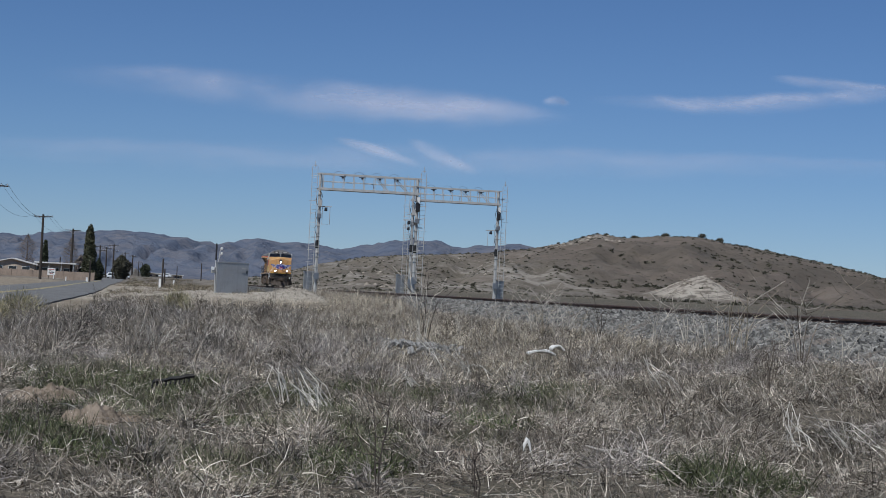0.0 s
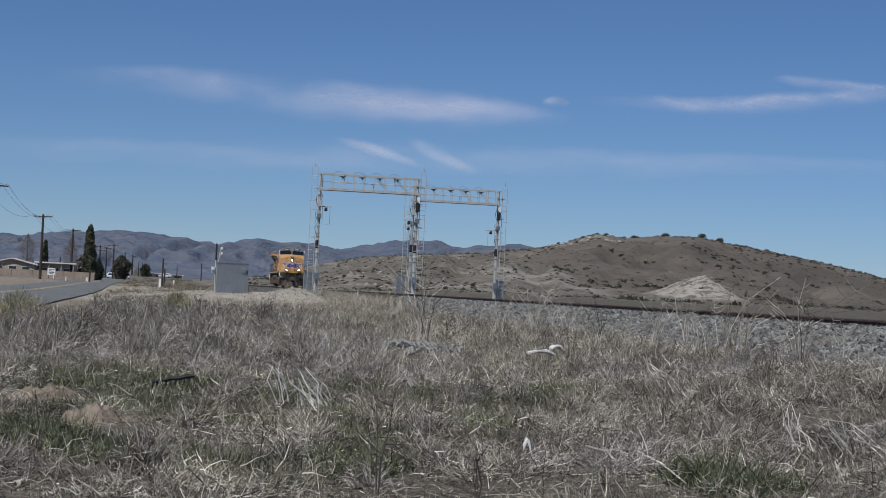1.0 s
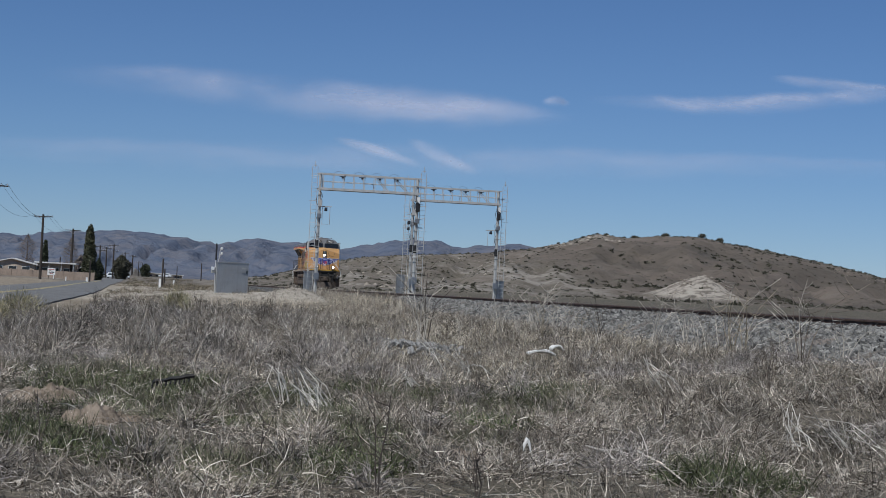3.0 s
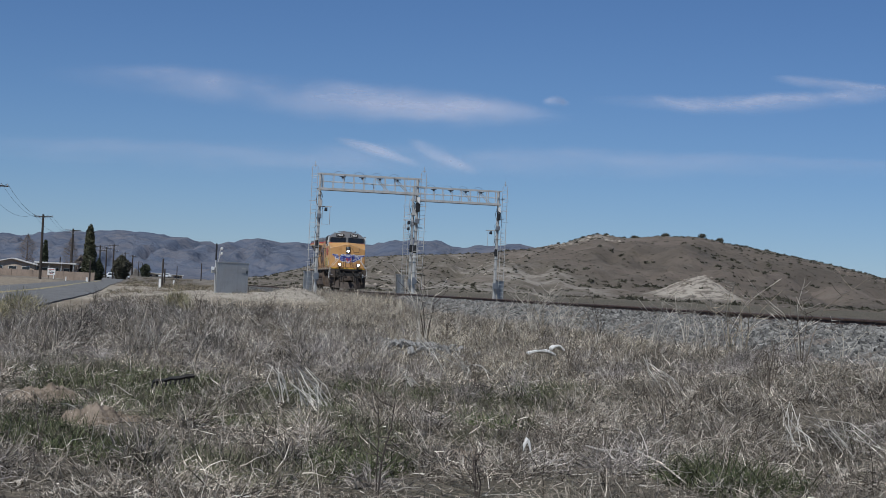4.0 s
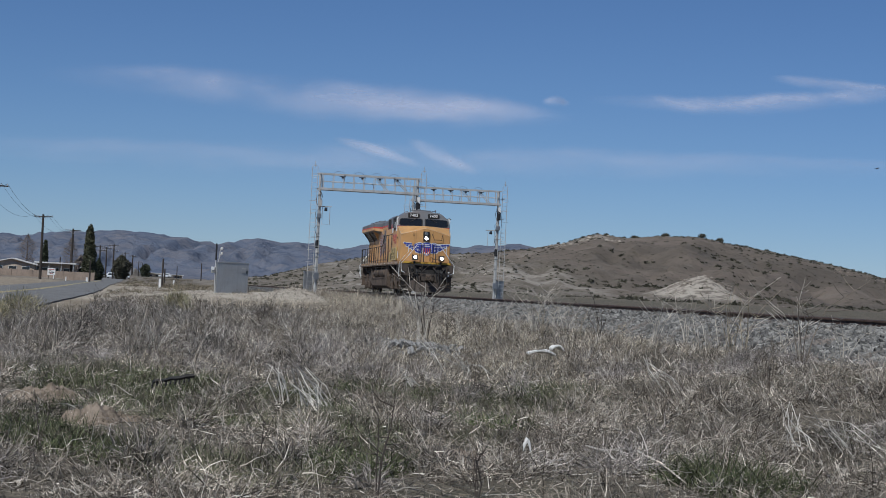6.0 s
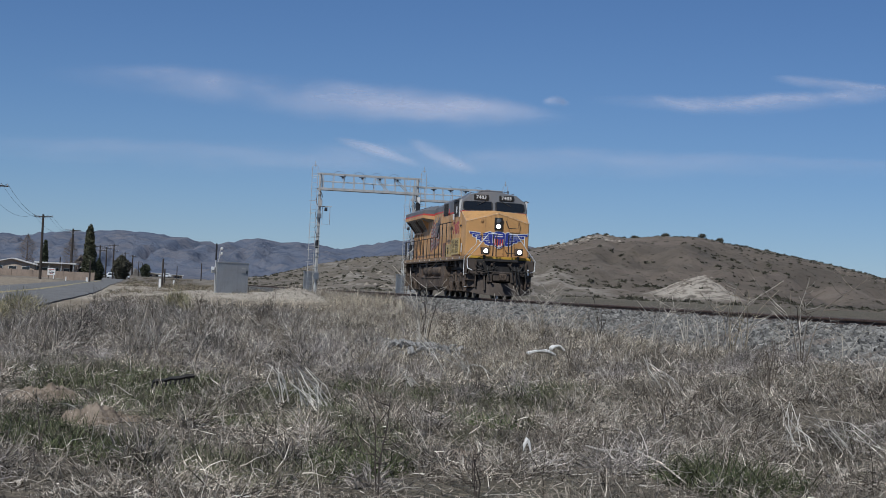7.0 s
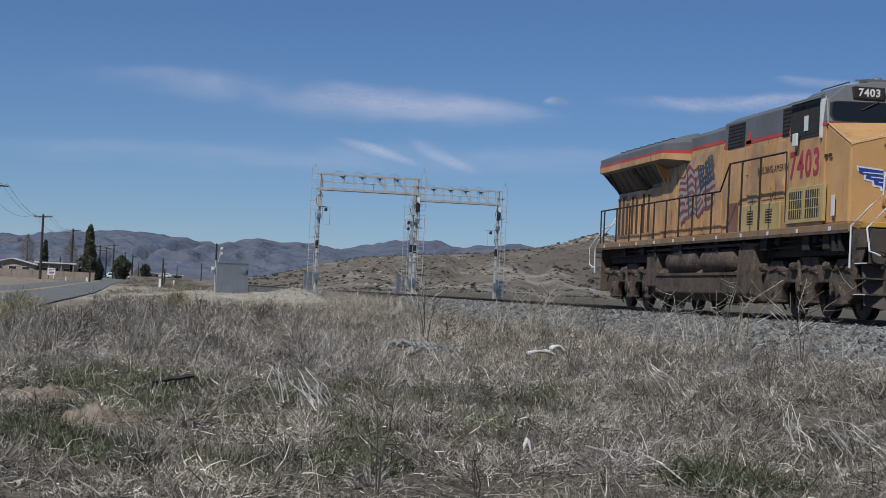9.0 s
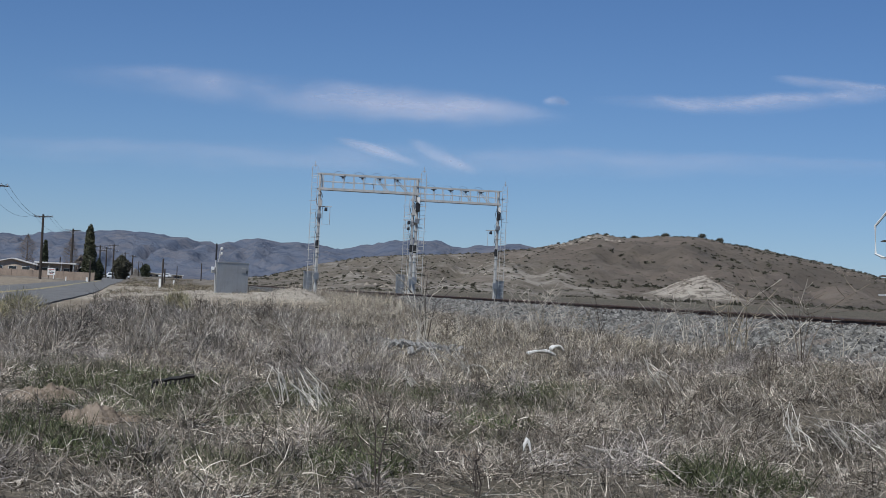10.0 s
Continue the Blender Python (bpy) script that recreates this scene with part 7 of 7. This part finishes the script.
    v, f = twig_ribbons(np.stack([x, y, land(x, y) - 0.01], -1), d, 0.08 + 0.22 * rs.rand(n) ** 2, 0.012 + 0.014 * rs.rand(n), rs.normal(size=(n, 3)) * 0.4, 2, rs)
    ob = new("verge_weeds", mesh_from("verge_weeds", v, f))
    ob.data.materials.append(VERGE)
    tagged(ob, "low brown weeds on the bare gravel verge", "weeds", kind="stuff")
    # brown scrub on the flat land beyond the cabinet and along the road
    n = 520
    y = 150 + 330 * rs.rand(n) ** 0.8
    x = np.where(rs.rand(n) < 0.7, -4.5 - 0.014 * (y - 90) + 16 * rs.rand(n), -17 - 0.05 * (y - 90) - 14 * rs.rand(n))
    keep = noise2(x / 5 + 9, y / 20, 2) > -0.1
    x, y = x[keep], y[keep]
    owner = np.repeat(np.arange(len(x)), 70)
    sz = (0.22 + 0.42 * rs.rand(len(x)) ** 2)[owner][:, None]
    g = unit(rs.normal(size=(len(owner), 3)))
    g[:, 2] = np.abs(g[:, 2]) * 0.8
    p = np.stack([x, y, land(x, y)], -1)[owner] + g * sz * (rs.rand(len(owner), 1) ** 0.5) * np.array([1.5, 1.5, 1.0])
    v, f = twig_ribbons(p, unit(g + 0.5 * rs.normal(size=g.shape)), sz[:, 0] * (0.25 + 0.3 * rs.rand(len(owner))), 0.03 + 0.02 * rs.rand(len(owner)), rs.normal(size=g.shape) * 0.3, 1, rs)
    ob = new("plain_scrub", mesh_from("plain_scrub", v, f))
    ob.data.materials.append(VERGE)
    tagged(ob, "low brown scrub on the flat land beyond", "scrub", kind="stuff")
    # straw-coloured grass, thicker towards the track
    n = 66000
    x, y = field_points(n, 18, 100, rs, 0.8)
    keep = (-0.8 * spots(BARE_SPOTS, x, y) + 0.7 * noise2(x / 4 + 7, y / 6, 3) + 0.7 * spots(BEIGE_SPOTS, x, y) + (0.3 * smooth(50, 80, y) + 0.25 * smooth(30, 45, y)) * smooth(1.0, 4.5, x)) > 0.2
    x, y = x[keep], y[keep]
    n = len(x)
    d = unit(np.stack([0.45 * rs.normal(size=n), 0.45 * rs.normal(size=n), np.ones(n)], -1))
    bend = rs.normal(size=(n, 3)) * 0.3
    low = np.where(x > 9.6, 0.6, 1.0)
    v, f = twig_ribbons(np.stack([x, y, land(x, y) - 0.01], -1), d, (0.10 + 0.24 * rs.rand(n)) * low, 0.006 + 0.005 * rs.rand(n), bend, 2, rs)
    ob = new("dry_grass", mesh_from("dry_grass", v, f))
    ob.data.materials.append(STRAW)
    tagged(ob, "fine straw-coloured dry grass by the ballast", "dry grass", kind="stuff")
    # dead grass and twigs on the bank below the rails, past the stones
    n = 26000
    y = 62 + 95 * rs.rand(n)
    x = 8.4 + 3.3 * rs.rand(n) ** 0.8
    keep = (noise2(x / 1.2 + 3, y / 5, 2) + 0.9 * smooth(72, 95, y) > 0.1) & (x < 8.4 + 3.3 * smooth(55, 100, y))
    x, y = x[keep], y[keep]
    n = len(x)
    z = np.maximum(land(x, y), np.interp(np.abs(x - TRACK_X), (1.65, 3.1, 3.4), (-0.23, -0.80, -0.95)))
    d = unit(np.stack([0.5 * rs.normal(size=n), 0.5 * rs.normal(size=n), np.ones(n)], -1))
    v, f = twig_ribbons(np.stack([x, y, z - 0.02], -1), d, 0.18 + 0.42 * rs.rand(n) * smooth(60, 90, y), 0.010 + 0.010 * rs.rand(n), rs.normal(size=(n, 3)) * 0.3, 2, rs)
    ob = new("bank_grass", mesh_from("bank_grass", v, f))
    ob.data.materials.append(STRAW)
    ob.data.materials.append(TWIG)
    ob.data.polygons.foreach_set("material_index", np.repeat(rs.rand(n) < 0.45, 2).astype(np.int32))
    tagged(ob, "dead grass and twigs on the bank below the rails", "dry grass", kind="stuff")
    # green weeds near the ground
    n = 230000
    x, y = field_points(n, 10.5, 46, rs, 1.3)
    keep = 0.55 * noise2(x / 1.5 + 13, y / 2.6 + 3, 3) + 0.9 * spots(GREEN_SPOTS, x, y) - 0.2 * smooth(24, 34, y) - 0.8 * spots(BARE_SPOTS, x, y) > 0.30
    x, y = x[keep], y[keep]
    n = len(x)
    d = unit(np.stack([0.7 * rs.normal(size=n), 0.7 * rs.normal(size=n), 0.8 * np.ones(n)], -1))
    lush = np.clip(spots(GREEN_SPOTS, x, y) - 0.9, 0, 1)
    v, f = twig_ribbons(np.stack([x, y, land(x, y)], -1), d, 0.06 + 0.12 * rs.rand(n) + 0.16 * lush, 0.007 + 0.008 * rs.rand(n), rs.normal(size=(n, 3)) * 0.3, 2, rs)
    ob = new("green_weeds", mesh_from("green_weeds", v, f))
    ob.data.materials.append(WEED)
    tagged(ob, "patches of low green weeds among dry brush", "weeds", kind="stuff")


brush()


STALKS = []


def dead_stalk(x, y, h, seed, material, label, spread=0.35, n=9, thick=0.010, group="tall dead stalks"):
    """A bare branching weed: bent stems with forked side twigs."""
    rs = random.Random(seed)
    t = thing("dead_stalk", (x, y, float(land(x, y))), label=label, category="dead plant", group=group)
    STALKS.append((t, x, y, seed))
    for i in range(n):
        a = rs.random() * math.tau
        hh = h * (0.55 + 0.45 * rs.random())
        dx, dy = math.cos(a) * spread * hh * rs.random(), math.sin(a) * spread * hh * rs.random()
        j = lambda k: k * (rs.random() - 0.5)
        path = [Vector((dx * 0.05, dy * 0.05, -0.03)), Vector((dx * 0.2 + j(0.10 * hh), dy * 0.3, hh * 0.35)), Vector((dx * 0.55 + j(0.18 * hh), dy * 0.6, hh * 0.68)), Vector((dx * 1.2 + j(0.2 * hh), dy, hh))]
        stem = part("stem", Solid().tube(path, thick * (0.6 + 0.5 * rs.random()), 5, thick * 0.25), material, t)
        for k in range(5):
            u = 0.35 + 0.6 * rs.random()
            m = min(2, int(u * 3))
            base = path[m].lerp(path[m + 1], u * 3 - m)
            b = rs.random() * math.tau
            L = hh * (0.12 + 0.26 * rs.random())
            tip = base + Vector((math.cos(b) * L * 0.9, math.sin(b) * L * 0.7, L * (0.1 + 0.7 * rs.random())))
            mid = base.lerp(tip, 0.5) + Vector((j(0.04), j(0.04), -0.02))
            part("twig", Solid().tube([base, mid, tip], thick * 0.45, 4, thick * 0.2), material, stem)


DARK_STEM = worn("dark_dead_stem", (0.075, 0.06, 0.05), 0.9)
rs0 = random.Random(77)
for i, (x, y, h, n, th) in enumerate(((5.75, 42.0, 2.15, 4, 0.017), (6.1, 44.0, 2.30, 4, 0.017), (5.45, 40.5, 1.6, 3, 0.014), (1.50, 12.9, 0.78, 3, 0.009), (0.75, 14.5, 0.62, 2, 0.007), (-0.95, 15.0, 0.55, 2, 0.007),
                                       (2.15, 12.6, 0.50, 4, 0.008), (8.2, 46.0, 1.35, 7, 0.012), (8.9, 45.0, 1.25, 7, 0.012), (9.6, 41.0, 1.1, 6, 0.011), (10.1, 38.0, 1.2, 6, 0.012), (9.8, 33.0, 1.1, 6, 0.011),
                                       (10.3, 29.5, 1.4, 5, 0.012), (9.7, 27.6, 1.5, 4, 0.013), (7.2, 48.0, 0.95, 8, 0.009), (6.6, 30.0, 0.9, 8, 0.008), (4.2, 25.0, 0.7, 7, 0.007), (2.4, 50.0, 1.1, 7, 0.010), (3.2, 60.0, 1.2, 8, 0.010),
                                       (0.9, 58.0, 1.1, 9, 0.010), (-1.2, 52.0, 1.0, 10, 0.010), (-2.4, 60.0, 1.1, 10, 0.010), (-0.4, 48.0, 0.9, 9, 0.009), (5.0, 17.5, 0.6, 6, 0.006), (5.6, 20.5, 0.7, 6, 0.006), (3.3, 15.5, 0.55, 5, 0.006), (8.0, 24.0, 0.8, 7, 0.007))):
    dead_stalk(x, y, h, 100 + i, DARK_STEM if i in (1, 3, 4, 5, 6) else PALE if i in (0, 2, 7, 8, 10, 11, 12) else TWIG, "tall bare branching dead weed standing in dry brush", 0.75 if 7 <= i <= 13 else 0.45 if n > 3 else 0.3, n, th)
# branching weeds along the foot of the ballast, given by the height of their tips
for i, (x, y, tip, n, th) in enumerate(((8.35, 44, -0.01, 5, 0.008), (8.89, 45, 0.3, 7, 0.01), (8.74, 43, 0.19, 6, 0.009), (9.64, 46, 0.41, 6, 0.01), (9.55, 44, 0.28, 6, 0.009), (9.65, 43, 0.16, 5, 0.008), (9.95, 35, 0.36, 4, 0.01), (9.92, 34, 0.24, 4, 0.009), (10.25, 33, 0.47, 5, 0.011), (10.61, 33.5, 0.34, 4, 0.009), (9.85, 29, 0.14, 4, 0.009), (9.32, 38, -0.19, 6, 0.008), (9.63, 36, -0.31, 6, 0.008), (10.13, 27, 0.06, 4, 0.008), (10.55, 33.2, 1.05, 3, 0.012), (10.15, 33.4, 0.85, 3, 0.011), (7.37, 47, -0.24, 6, 0.009), (7.93, 46, -0.41, 6, 0.008))):
    dead_stalk(x, y, tip - float(land(x, y)), 300 + i, (PALE, PALE, STRAW)[i % 3], "bare branching dead weed at the foot of the ballast", 0.75, n, th * 1.2)
# bunches of bleached stalks, leaning from a high point down to the earth
def stick_bunch(x, y, tip, foot, k, thick, seed, label="bunch of bleached bent stalks leaning over the brush"):
    """tip: offset of the high end from the foot's middle; foot: half-widths of the spread of the low ends."""
    rs = random.Random(seed)
    t = thing("bleached_stalks", (x, y, float(land(x, y))), label=label, category="dead plant", group="bunches of bleached stalks")
    for i in range(k):
        j = lambda w: w * (rs.random() - 0.5)
        low = Vector((foot[0] * 2 * (rs.random() - 0.5), foot[1] * 2 * (rs.random() - 0.5), 0.02 + 0.06 * rs.random()))
        f = 0.65 + 0.4 * rs.random()
        high = Vector((tip[0] * f + j(0.22), tip[1] * f + j(0.2), tip[2] * f + j(0.12)))
        knee = low.lerp(high, 0.5) + Vector((j(0.20), j(0.16), 0.06 + j(0.14)))
        st = part("stalk", Solid().tube([low, low.lerp(knee, 0.55) + Vector((j(0.03), j(0.03), 0.01)), knee, high], thick * (0.6 + 0.6 * rs.random()), 5, thick * 0.45), BLEACH, t)
        if rs.random() < 0.6:
            part("twig", Solid().tube([knee, knee + Vector((j(0.12), j(0.12), -0.03)), knee + Vector((j(0.3), j(0.2), -0.10 - 0.1 * rs.random()))], thick * 0.6, 4, thick * 0.3), BLEACH, st)


stick_bunch(1.33, 20.7, (-0.13, 0.05, 0.46), (0.10, 0.12), 7, 0.0095, 1)
stick_bunch(1.72, 20.5, (-0.26, 0.05, 0.46), (0.16, 0.25), 11, 0.0095, 2)
stick_bunch(1.60, 20.4, (-0.20, 0.0, 0.26), (0.16, 0.2), 8, 0.007, 3)
stick_bunch(4.55, 30.0, (-0.62, 0.1, 0.82), (0.10, 0.2), 2, 0.012, 4, "long straight bleached sticks leaning over the brush")
stick_bunch(4.95, 30.2, (-0.80, 0.1, 0.66), (0.15, 0.2), 2, 0.012, 5, "long straight bleached sticks leaning over the brush")
stick_bunch(5.00, 29.4, (-0.35, 0.0, 0.35), (0.50, 0.4), 9, 0.010, 6)
stick_bunch(6.10, 17.0, (-0.14, 0.3, 0.42), (0.28, 0.5), 9, 0.0075, 7)
stick_bunch(6.35, 16.2, (-0.40, 0.3, 0.40), (0.22, 0.3), 6, 0.0075, 8)
stick_bunch(6.6, 24.0, (-0.25, 0.0, 0.50), (0.25, 0.3), 8, 0.008, 9)
stick_bunch(3.3, 25.0, (-0.20, 0.0, 0.30), (0.25, 0.3), 7, 0.008, 10)
fb = thing("fallen_branch", (3.9, 15.5, float(land(3.9, 15.5))), label="pale forked dead branch lying on the weeds", category="branch")
limb = part("limb", Solid().tube([(-0.10, 1.0, 0.10), (-0.13, 0.2, 0.13), (0.02, 0.12, 0.16), (0.13, 0.05, 0.15), (0.20, -0.5, 0.10), (0.16, -1.4, 0.03)], 0.013, 6, 0.007), PALE, fb)
part("fork", Solid().tube([(0.13, 0.05, 0.15), (0.30, 0.15, 0.12), (0.42, 0.1, 0.13), (0.58, 0.25, 0.15)], 0.010, 5, 0.005), PALE, limb)
part("fork", Solid().tube([(-0.10, 0.2, 0.13), (-0.12, -0.3, 0.08), (-0.06, -1.0, 0.03)], 0.008, 5, 0.004), PALE, limb)


# yellow-green rabbit bushes at the edge of the brush
def rabbit_bush(x, y, r, h, seed):
    rs = np.random.RandomState(seed)
    t = thing("rabbit_bush", (x, y, float(land(x, y))), label="rounded olive-green desert bush with dry tips", category="bush", group="olive desert bushes")
    n = 5600
    g = unit(rs.normal(size=(n, 3)))
    g[:, 2] = np.abs(g[:, 2])
    lump = 0.8 + 0.35 * noise2(g[:, 0] * 3 + seed, g[:, 1] * 3 + g[:, 2] * 2, 3)
    p0 = g * (rs.rand(n, 1) ** 0.5) * lump[:, None] * np.array([r, r, h * 0.85])
    d = unit(g * np.array([0.9, 0.9, 1.0]) + np.array([0, 0, 0.15]) + 0.35 * rs.normal(size=(n, 3)))
    v, f = twig_ribbons(p0 - (0, 0, 0.05), d, 0.05 + 0.10 * rs.rand(n), np.full(n, 0.013), rs.normal(size=(n, 3)) * 0.25, 2, rs)
    part("foliage", mesh_from("foliage", v, f), BUSH, t)
    k = np.arange(n) % 22 == 0
    v, f = twig_ribbons(p0[k], d[k], 0.2 + 0.22 * rs.rand(k.sum()), np.full(k.sum(), 0.007), rs.normal(size=(k.sum(), 3)) * 0.2, 3, rs)
    part("dry_tip", mesh_from("dry_tip", v, f), STRAW, t)


BUSH = twig_material("olive_bush", [(0.0, (0.17, 0.155, 0.085)), (1.0, (0.60, 0.54, 0.35)), (0.5, (0.37, 0.335, 0.19))])
rabbit_bush(0.25, 62.0, 0.72, 1.3, 31)
rabbit_bush(-3.65, 46.5, 0.85, 1.05, 33)
rabbit_bush(-4.2, 44.5, 0.8, 0.85, 34)
rabbit_bush(14.0 + 3.9, 112.0, 1.0, 0.95, 35)
rabbit_bush(18.8, 116.0, 0.9, 0.8, 36)


# ---- litter and bare earth ----
dirt = Nodes("pale_dug_earth", 0.95, spec=0.1)
dirt_mat = dirt.done(dirt.mix(dirt.span(dirt.noise(8, 6), 0.35, 0.65), (0.17, 0.135, 0.10), (0.30, 0.245, 0.19)), dirt.noise(18, 6), 0.9, 0.06)
for i, (x, y, r, h) in enumerate(((-1.25, 20.6, 0.40, 0.13), (-0.7, 17.9, 0.34, 0.13), (2.55, 15.8, 0.3, 0.07), (-0.35, 18.2, 0.22, 0.06))):
    U, W = np.meshgrid(np.linspace(0, 1, 14), np.linspace(0, math.tau, 25)[:-1], indexing="ij")
    R = r * U * (1 + 0.3 * noise2(np.cos(W) * 2 + i, np.sin(W) * 2, 2))
    X, Y = x + R * np.cos(W) * 1.25, y + R * np.sin(W)
    Z = land(X, Y) + h * 1.15 * (1 - U ** 2) * (1 + 0.9 * noise2(X * 9, Y * 9, 4)) - 0.03 * U
    f = grid_faces(14, 24)
    ring = np.arange(13)[:, None] * 24
    close = np.stack([ring + 23, ring + 47, ring + 24, ring + 0], -1).reshape(-1, 4)
    ob = new("earth_mound", mesh_from("earth_mound", np.stack([X, Y, Z], -1).reshape(-1, 3), np.concatenate([f, close]), True))
    ob.data.materials.append(dirt_mat)
    tagged(ob, "small mound of pale bare dug earth", "mound", group="mounds of bare earth")


def stone_mesh(name, seed, r=1.0):
    rs = random.Random(seed)
    bm = bmesh.new()
    bmesh.ops.create_icosphere(bm, subdivisions=2, radius=r)
    for v in bm.verts:
        k = 0.75 + 0.5 * noise.noise(v.co * 1.3 / r + Vector((seed, 0, 0))) + 0.1 * rs.random()
        v.co = Vector((v.co.x * k * 1.3, v.co.y * k, v.co.z * k * 0.6))
    me = bpy.data.meshes.new(name)
    bm.to_mesh(me)
    bm.free()
    return me


rubble_mat = worn("pale_rubble", (0.30, 0.29, 0.275), 0.9, amount=0.3)
STONES = [stone_mesh("rubble_stone", k) for k in range(4)]
for me in STONES:
    me.materials.append(rubble_mat)
for i in range(110):
    x, y = 5.3 + 2.0 * (rs0.random() - 0.5), 40.2 + 6.5 * (rs0.random() - 0.5)
    s = 0.05 + 0.10 * rs0.random() ** 2
    ob = new("rubble_stone", STONES[i % 4])
    ob.matrix_world = Matrix.Translation((x, y, float(land(x, y)) + 0.03 + 0.12 * max(0, 1 - abs(x - 4.9)))) @ Euler((rs0.random(), rs0.random(), 6 * rs0.random())).to_matrix().to_4x4() @ Matrix.Diagonal((s, s, s, 1))
    tagged(ob, "pale grey lump of rubble lying in dry weeds", "stone", group="pile of rubble")
tyre_s = Solid()
pts = [(-0.22 + 0.46 * k / 9, 0.02 * math.sin(k * 0.7), 0.10 + 0.09 * k / 9 + 0.006 * math.sin(k * 1.9)) for k in range(10)]
tyre_s.tube(pts, 0.022, 6, 0.03)
for k in range(9):
    p = pts[k]
    tyre_s.tube([(p[0], p[1], p[2]), (p[0] - 0.01, p[1] - 0.02, p[2] - 0.07)], 0.010, 4)
tt = thing("tyre_strip", (0.08, 21.4, float(land(0.08, 21.4)) + 0.12), 4, "torn strip of black tyre rubber on dry weeds", "tyre scrap")
part("tread", tyre_s, rubber, tt)
paper = worn("white_litter", (0.74, 0.72, 0.68), 0.6, grime=0.1)
for x, y, w, d in ((6.95, 34.3, 0.50, 0.3), (7.40, 35.0, 0.26, 0.25), (3.0, 15.2, 0.06, 0.05)):
    g = 7
    U, W = np.meshgrid(np.linspace(-1, 1, g), np.linspace(-1, 1, g), indexing="ij")
    Z = 0.10 + 0.05 * noise2(U * 2 + x, W * 2 + y, 3) + 0.05 * (1 - U ** 2)
    top = np.stack([x + U * w / 2, y + W * d / 2, land(x, y) + Z + 0.1], -1).reshape(-1, 3)
    bot = top - (0, 0, 0.03)
    f = grid_faces(g, g)
    edge = np.concatenate([np.arange(g), np.arange(1, g) * g + g - 1, (g * g - 1) - np.arange(1, g), (np.arange(g - 2, 0, -1)) * g])
    rim = np.stack([edge, np.roll(edge, -1), np.roll(edge, -1) + g * g, edge + g * g], -1)
    ob = new("paper_litter", mesh_from("paper_litter", np.concatenate([top, bot]), np.concatenate([f, f[:, ::-1] + g * g, rim])))
    ob.data.materials.append(paper)
    tagged(ob, "crumpled white sheet of litter caught in weeds", "litter", group="scraps of litter")


# ---- what moves ----
SPEED, FRONT0 = 22.867, 42.9 + 22.867 * 8.5


def bird_rows(path):
    """Rows for a bird that flies through places (t, x, y, z), nose first."""
    out = []
    for i, (t, *p) in enumerate(path):
        a, b = Vector(path[max(i - 1, 0)][1:]), Vector(path[min(i + 1, len(path) - 1)][1:])
        d = b - a
        head = math.degrees(math.atan2(d.y, d.x)) if d.length > 0.05 else 0.0
        out.append((t, pose(*p, 0, -12, max(-60, min(60, head)))))
    return out


def motions():
    walk(loco, [(t, pose(TRACK_X, FRONT0 - SPEED * t, 0)) for t in (0.0, 2.0, 4.0, 6.0, 8.0, 10.0)])
    turn = math.degrees(SPEED / 0.53)
    for w, y in WHEELS:
        walk(w, [(k / 30, pose(0, y, 0.53, turn * k / 30, 0, 0)) for k in range(0, 301)])
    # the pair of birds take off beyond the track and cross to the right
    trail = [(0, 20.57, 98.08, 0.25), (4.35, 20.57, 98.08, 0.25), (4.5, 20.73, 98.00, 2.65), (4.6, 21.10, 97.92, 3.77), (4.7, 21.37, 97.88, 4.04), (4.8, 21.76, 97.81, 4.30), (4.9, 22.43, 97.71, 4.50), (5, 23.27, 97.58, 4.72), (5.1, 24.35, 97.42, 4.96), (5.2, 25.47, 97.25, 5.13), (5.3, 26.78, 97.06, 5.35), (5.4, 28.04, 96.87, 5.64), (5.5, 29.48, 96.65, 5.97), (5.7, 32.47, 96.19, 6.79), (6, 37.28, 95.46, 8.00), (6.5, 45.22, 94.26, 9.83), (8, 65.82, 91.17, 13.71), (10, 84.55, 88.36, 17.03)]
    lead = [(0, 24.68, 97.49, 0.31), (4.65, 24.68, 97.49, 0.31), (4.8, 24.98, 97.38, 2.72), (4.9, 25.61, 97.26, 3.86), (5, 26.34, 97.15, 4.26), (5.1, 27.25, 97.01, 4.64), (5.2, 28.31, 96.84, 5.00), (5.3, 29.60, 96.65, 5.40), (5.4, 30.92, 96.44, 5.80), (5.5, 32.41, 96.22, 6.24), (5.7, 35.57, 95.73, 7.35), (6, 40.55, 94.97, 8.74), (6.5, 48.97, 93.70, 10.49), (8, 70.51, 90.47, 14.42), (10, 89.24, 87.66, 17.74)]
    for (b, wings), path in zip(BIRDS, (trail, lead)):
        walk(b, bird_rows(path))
        for w, s in wings:
            rows = [(0.0, pose(0, s * 0.0155, 0.0124, 10 * s)), (4.3, pose(0, s * 0.0155, 0.0124, 10 * s))]
            rows += [(4.4 + 0.0667 * k, pose(0, s * 0.0155, 0.0124, s * (45 if k % 2 else -28))) for k in range(32)]
            rows += [(10.0, pose(0, s * 0.0155, 0.0124, s * 8))]
            walk(w, rows)
    # tall stalks rock a little in the wind
    for t, x, y, seed in STALKS:
        z, k = float(land(x, y)), seed * 1.7
        walk(t, [(0.4 * i, pose(x, y, z, 1.2 * math.sin(2.1 * i + k), 1.8 * math.sin(1.45 * i + k) + 0.6)) for i in range(26)])


motions()
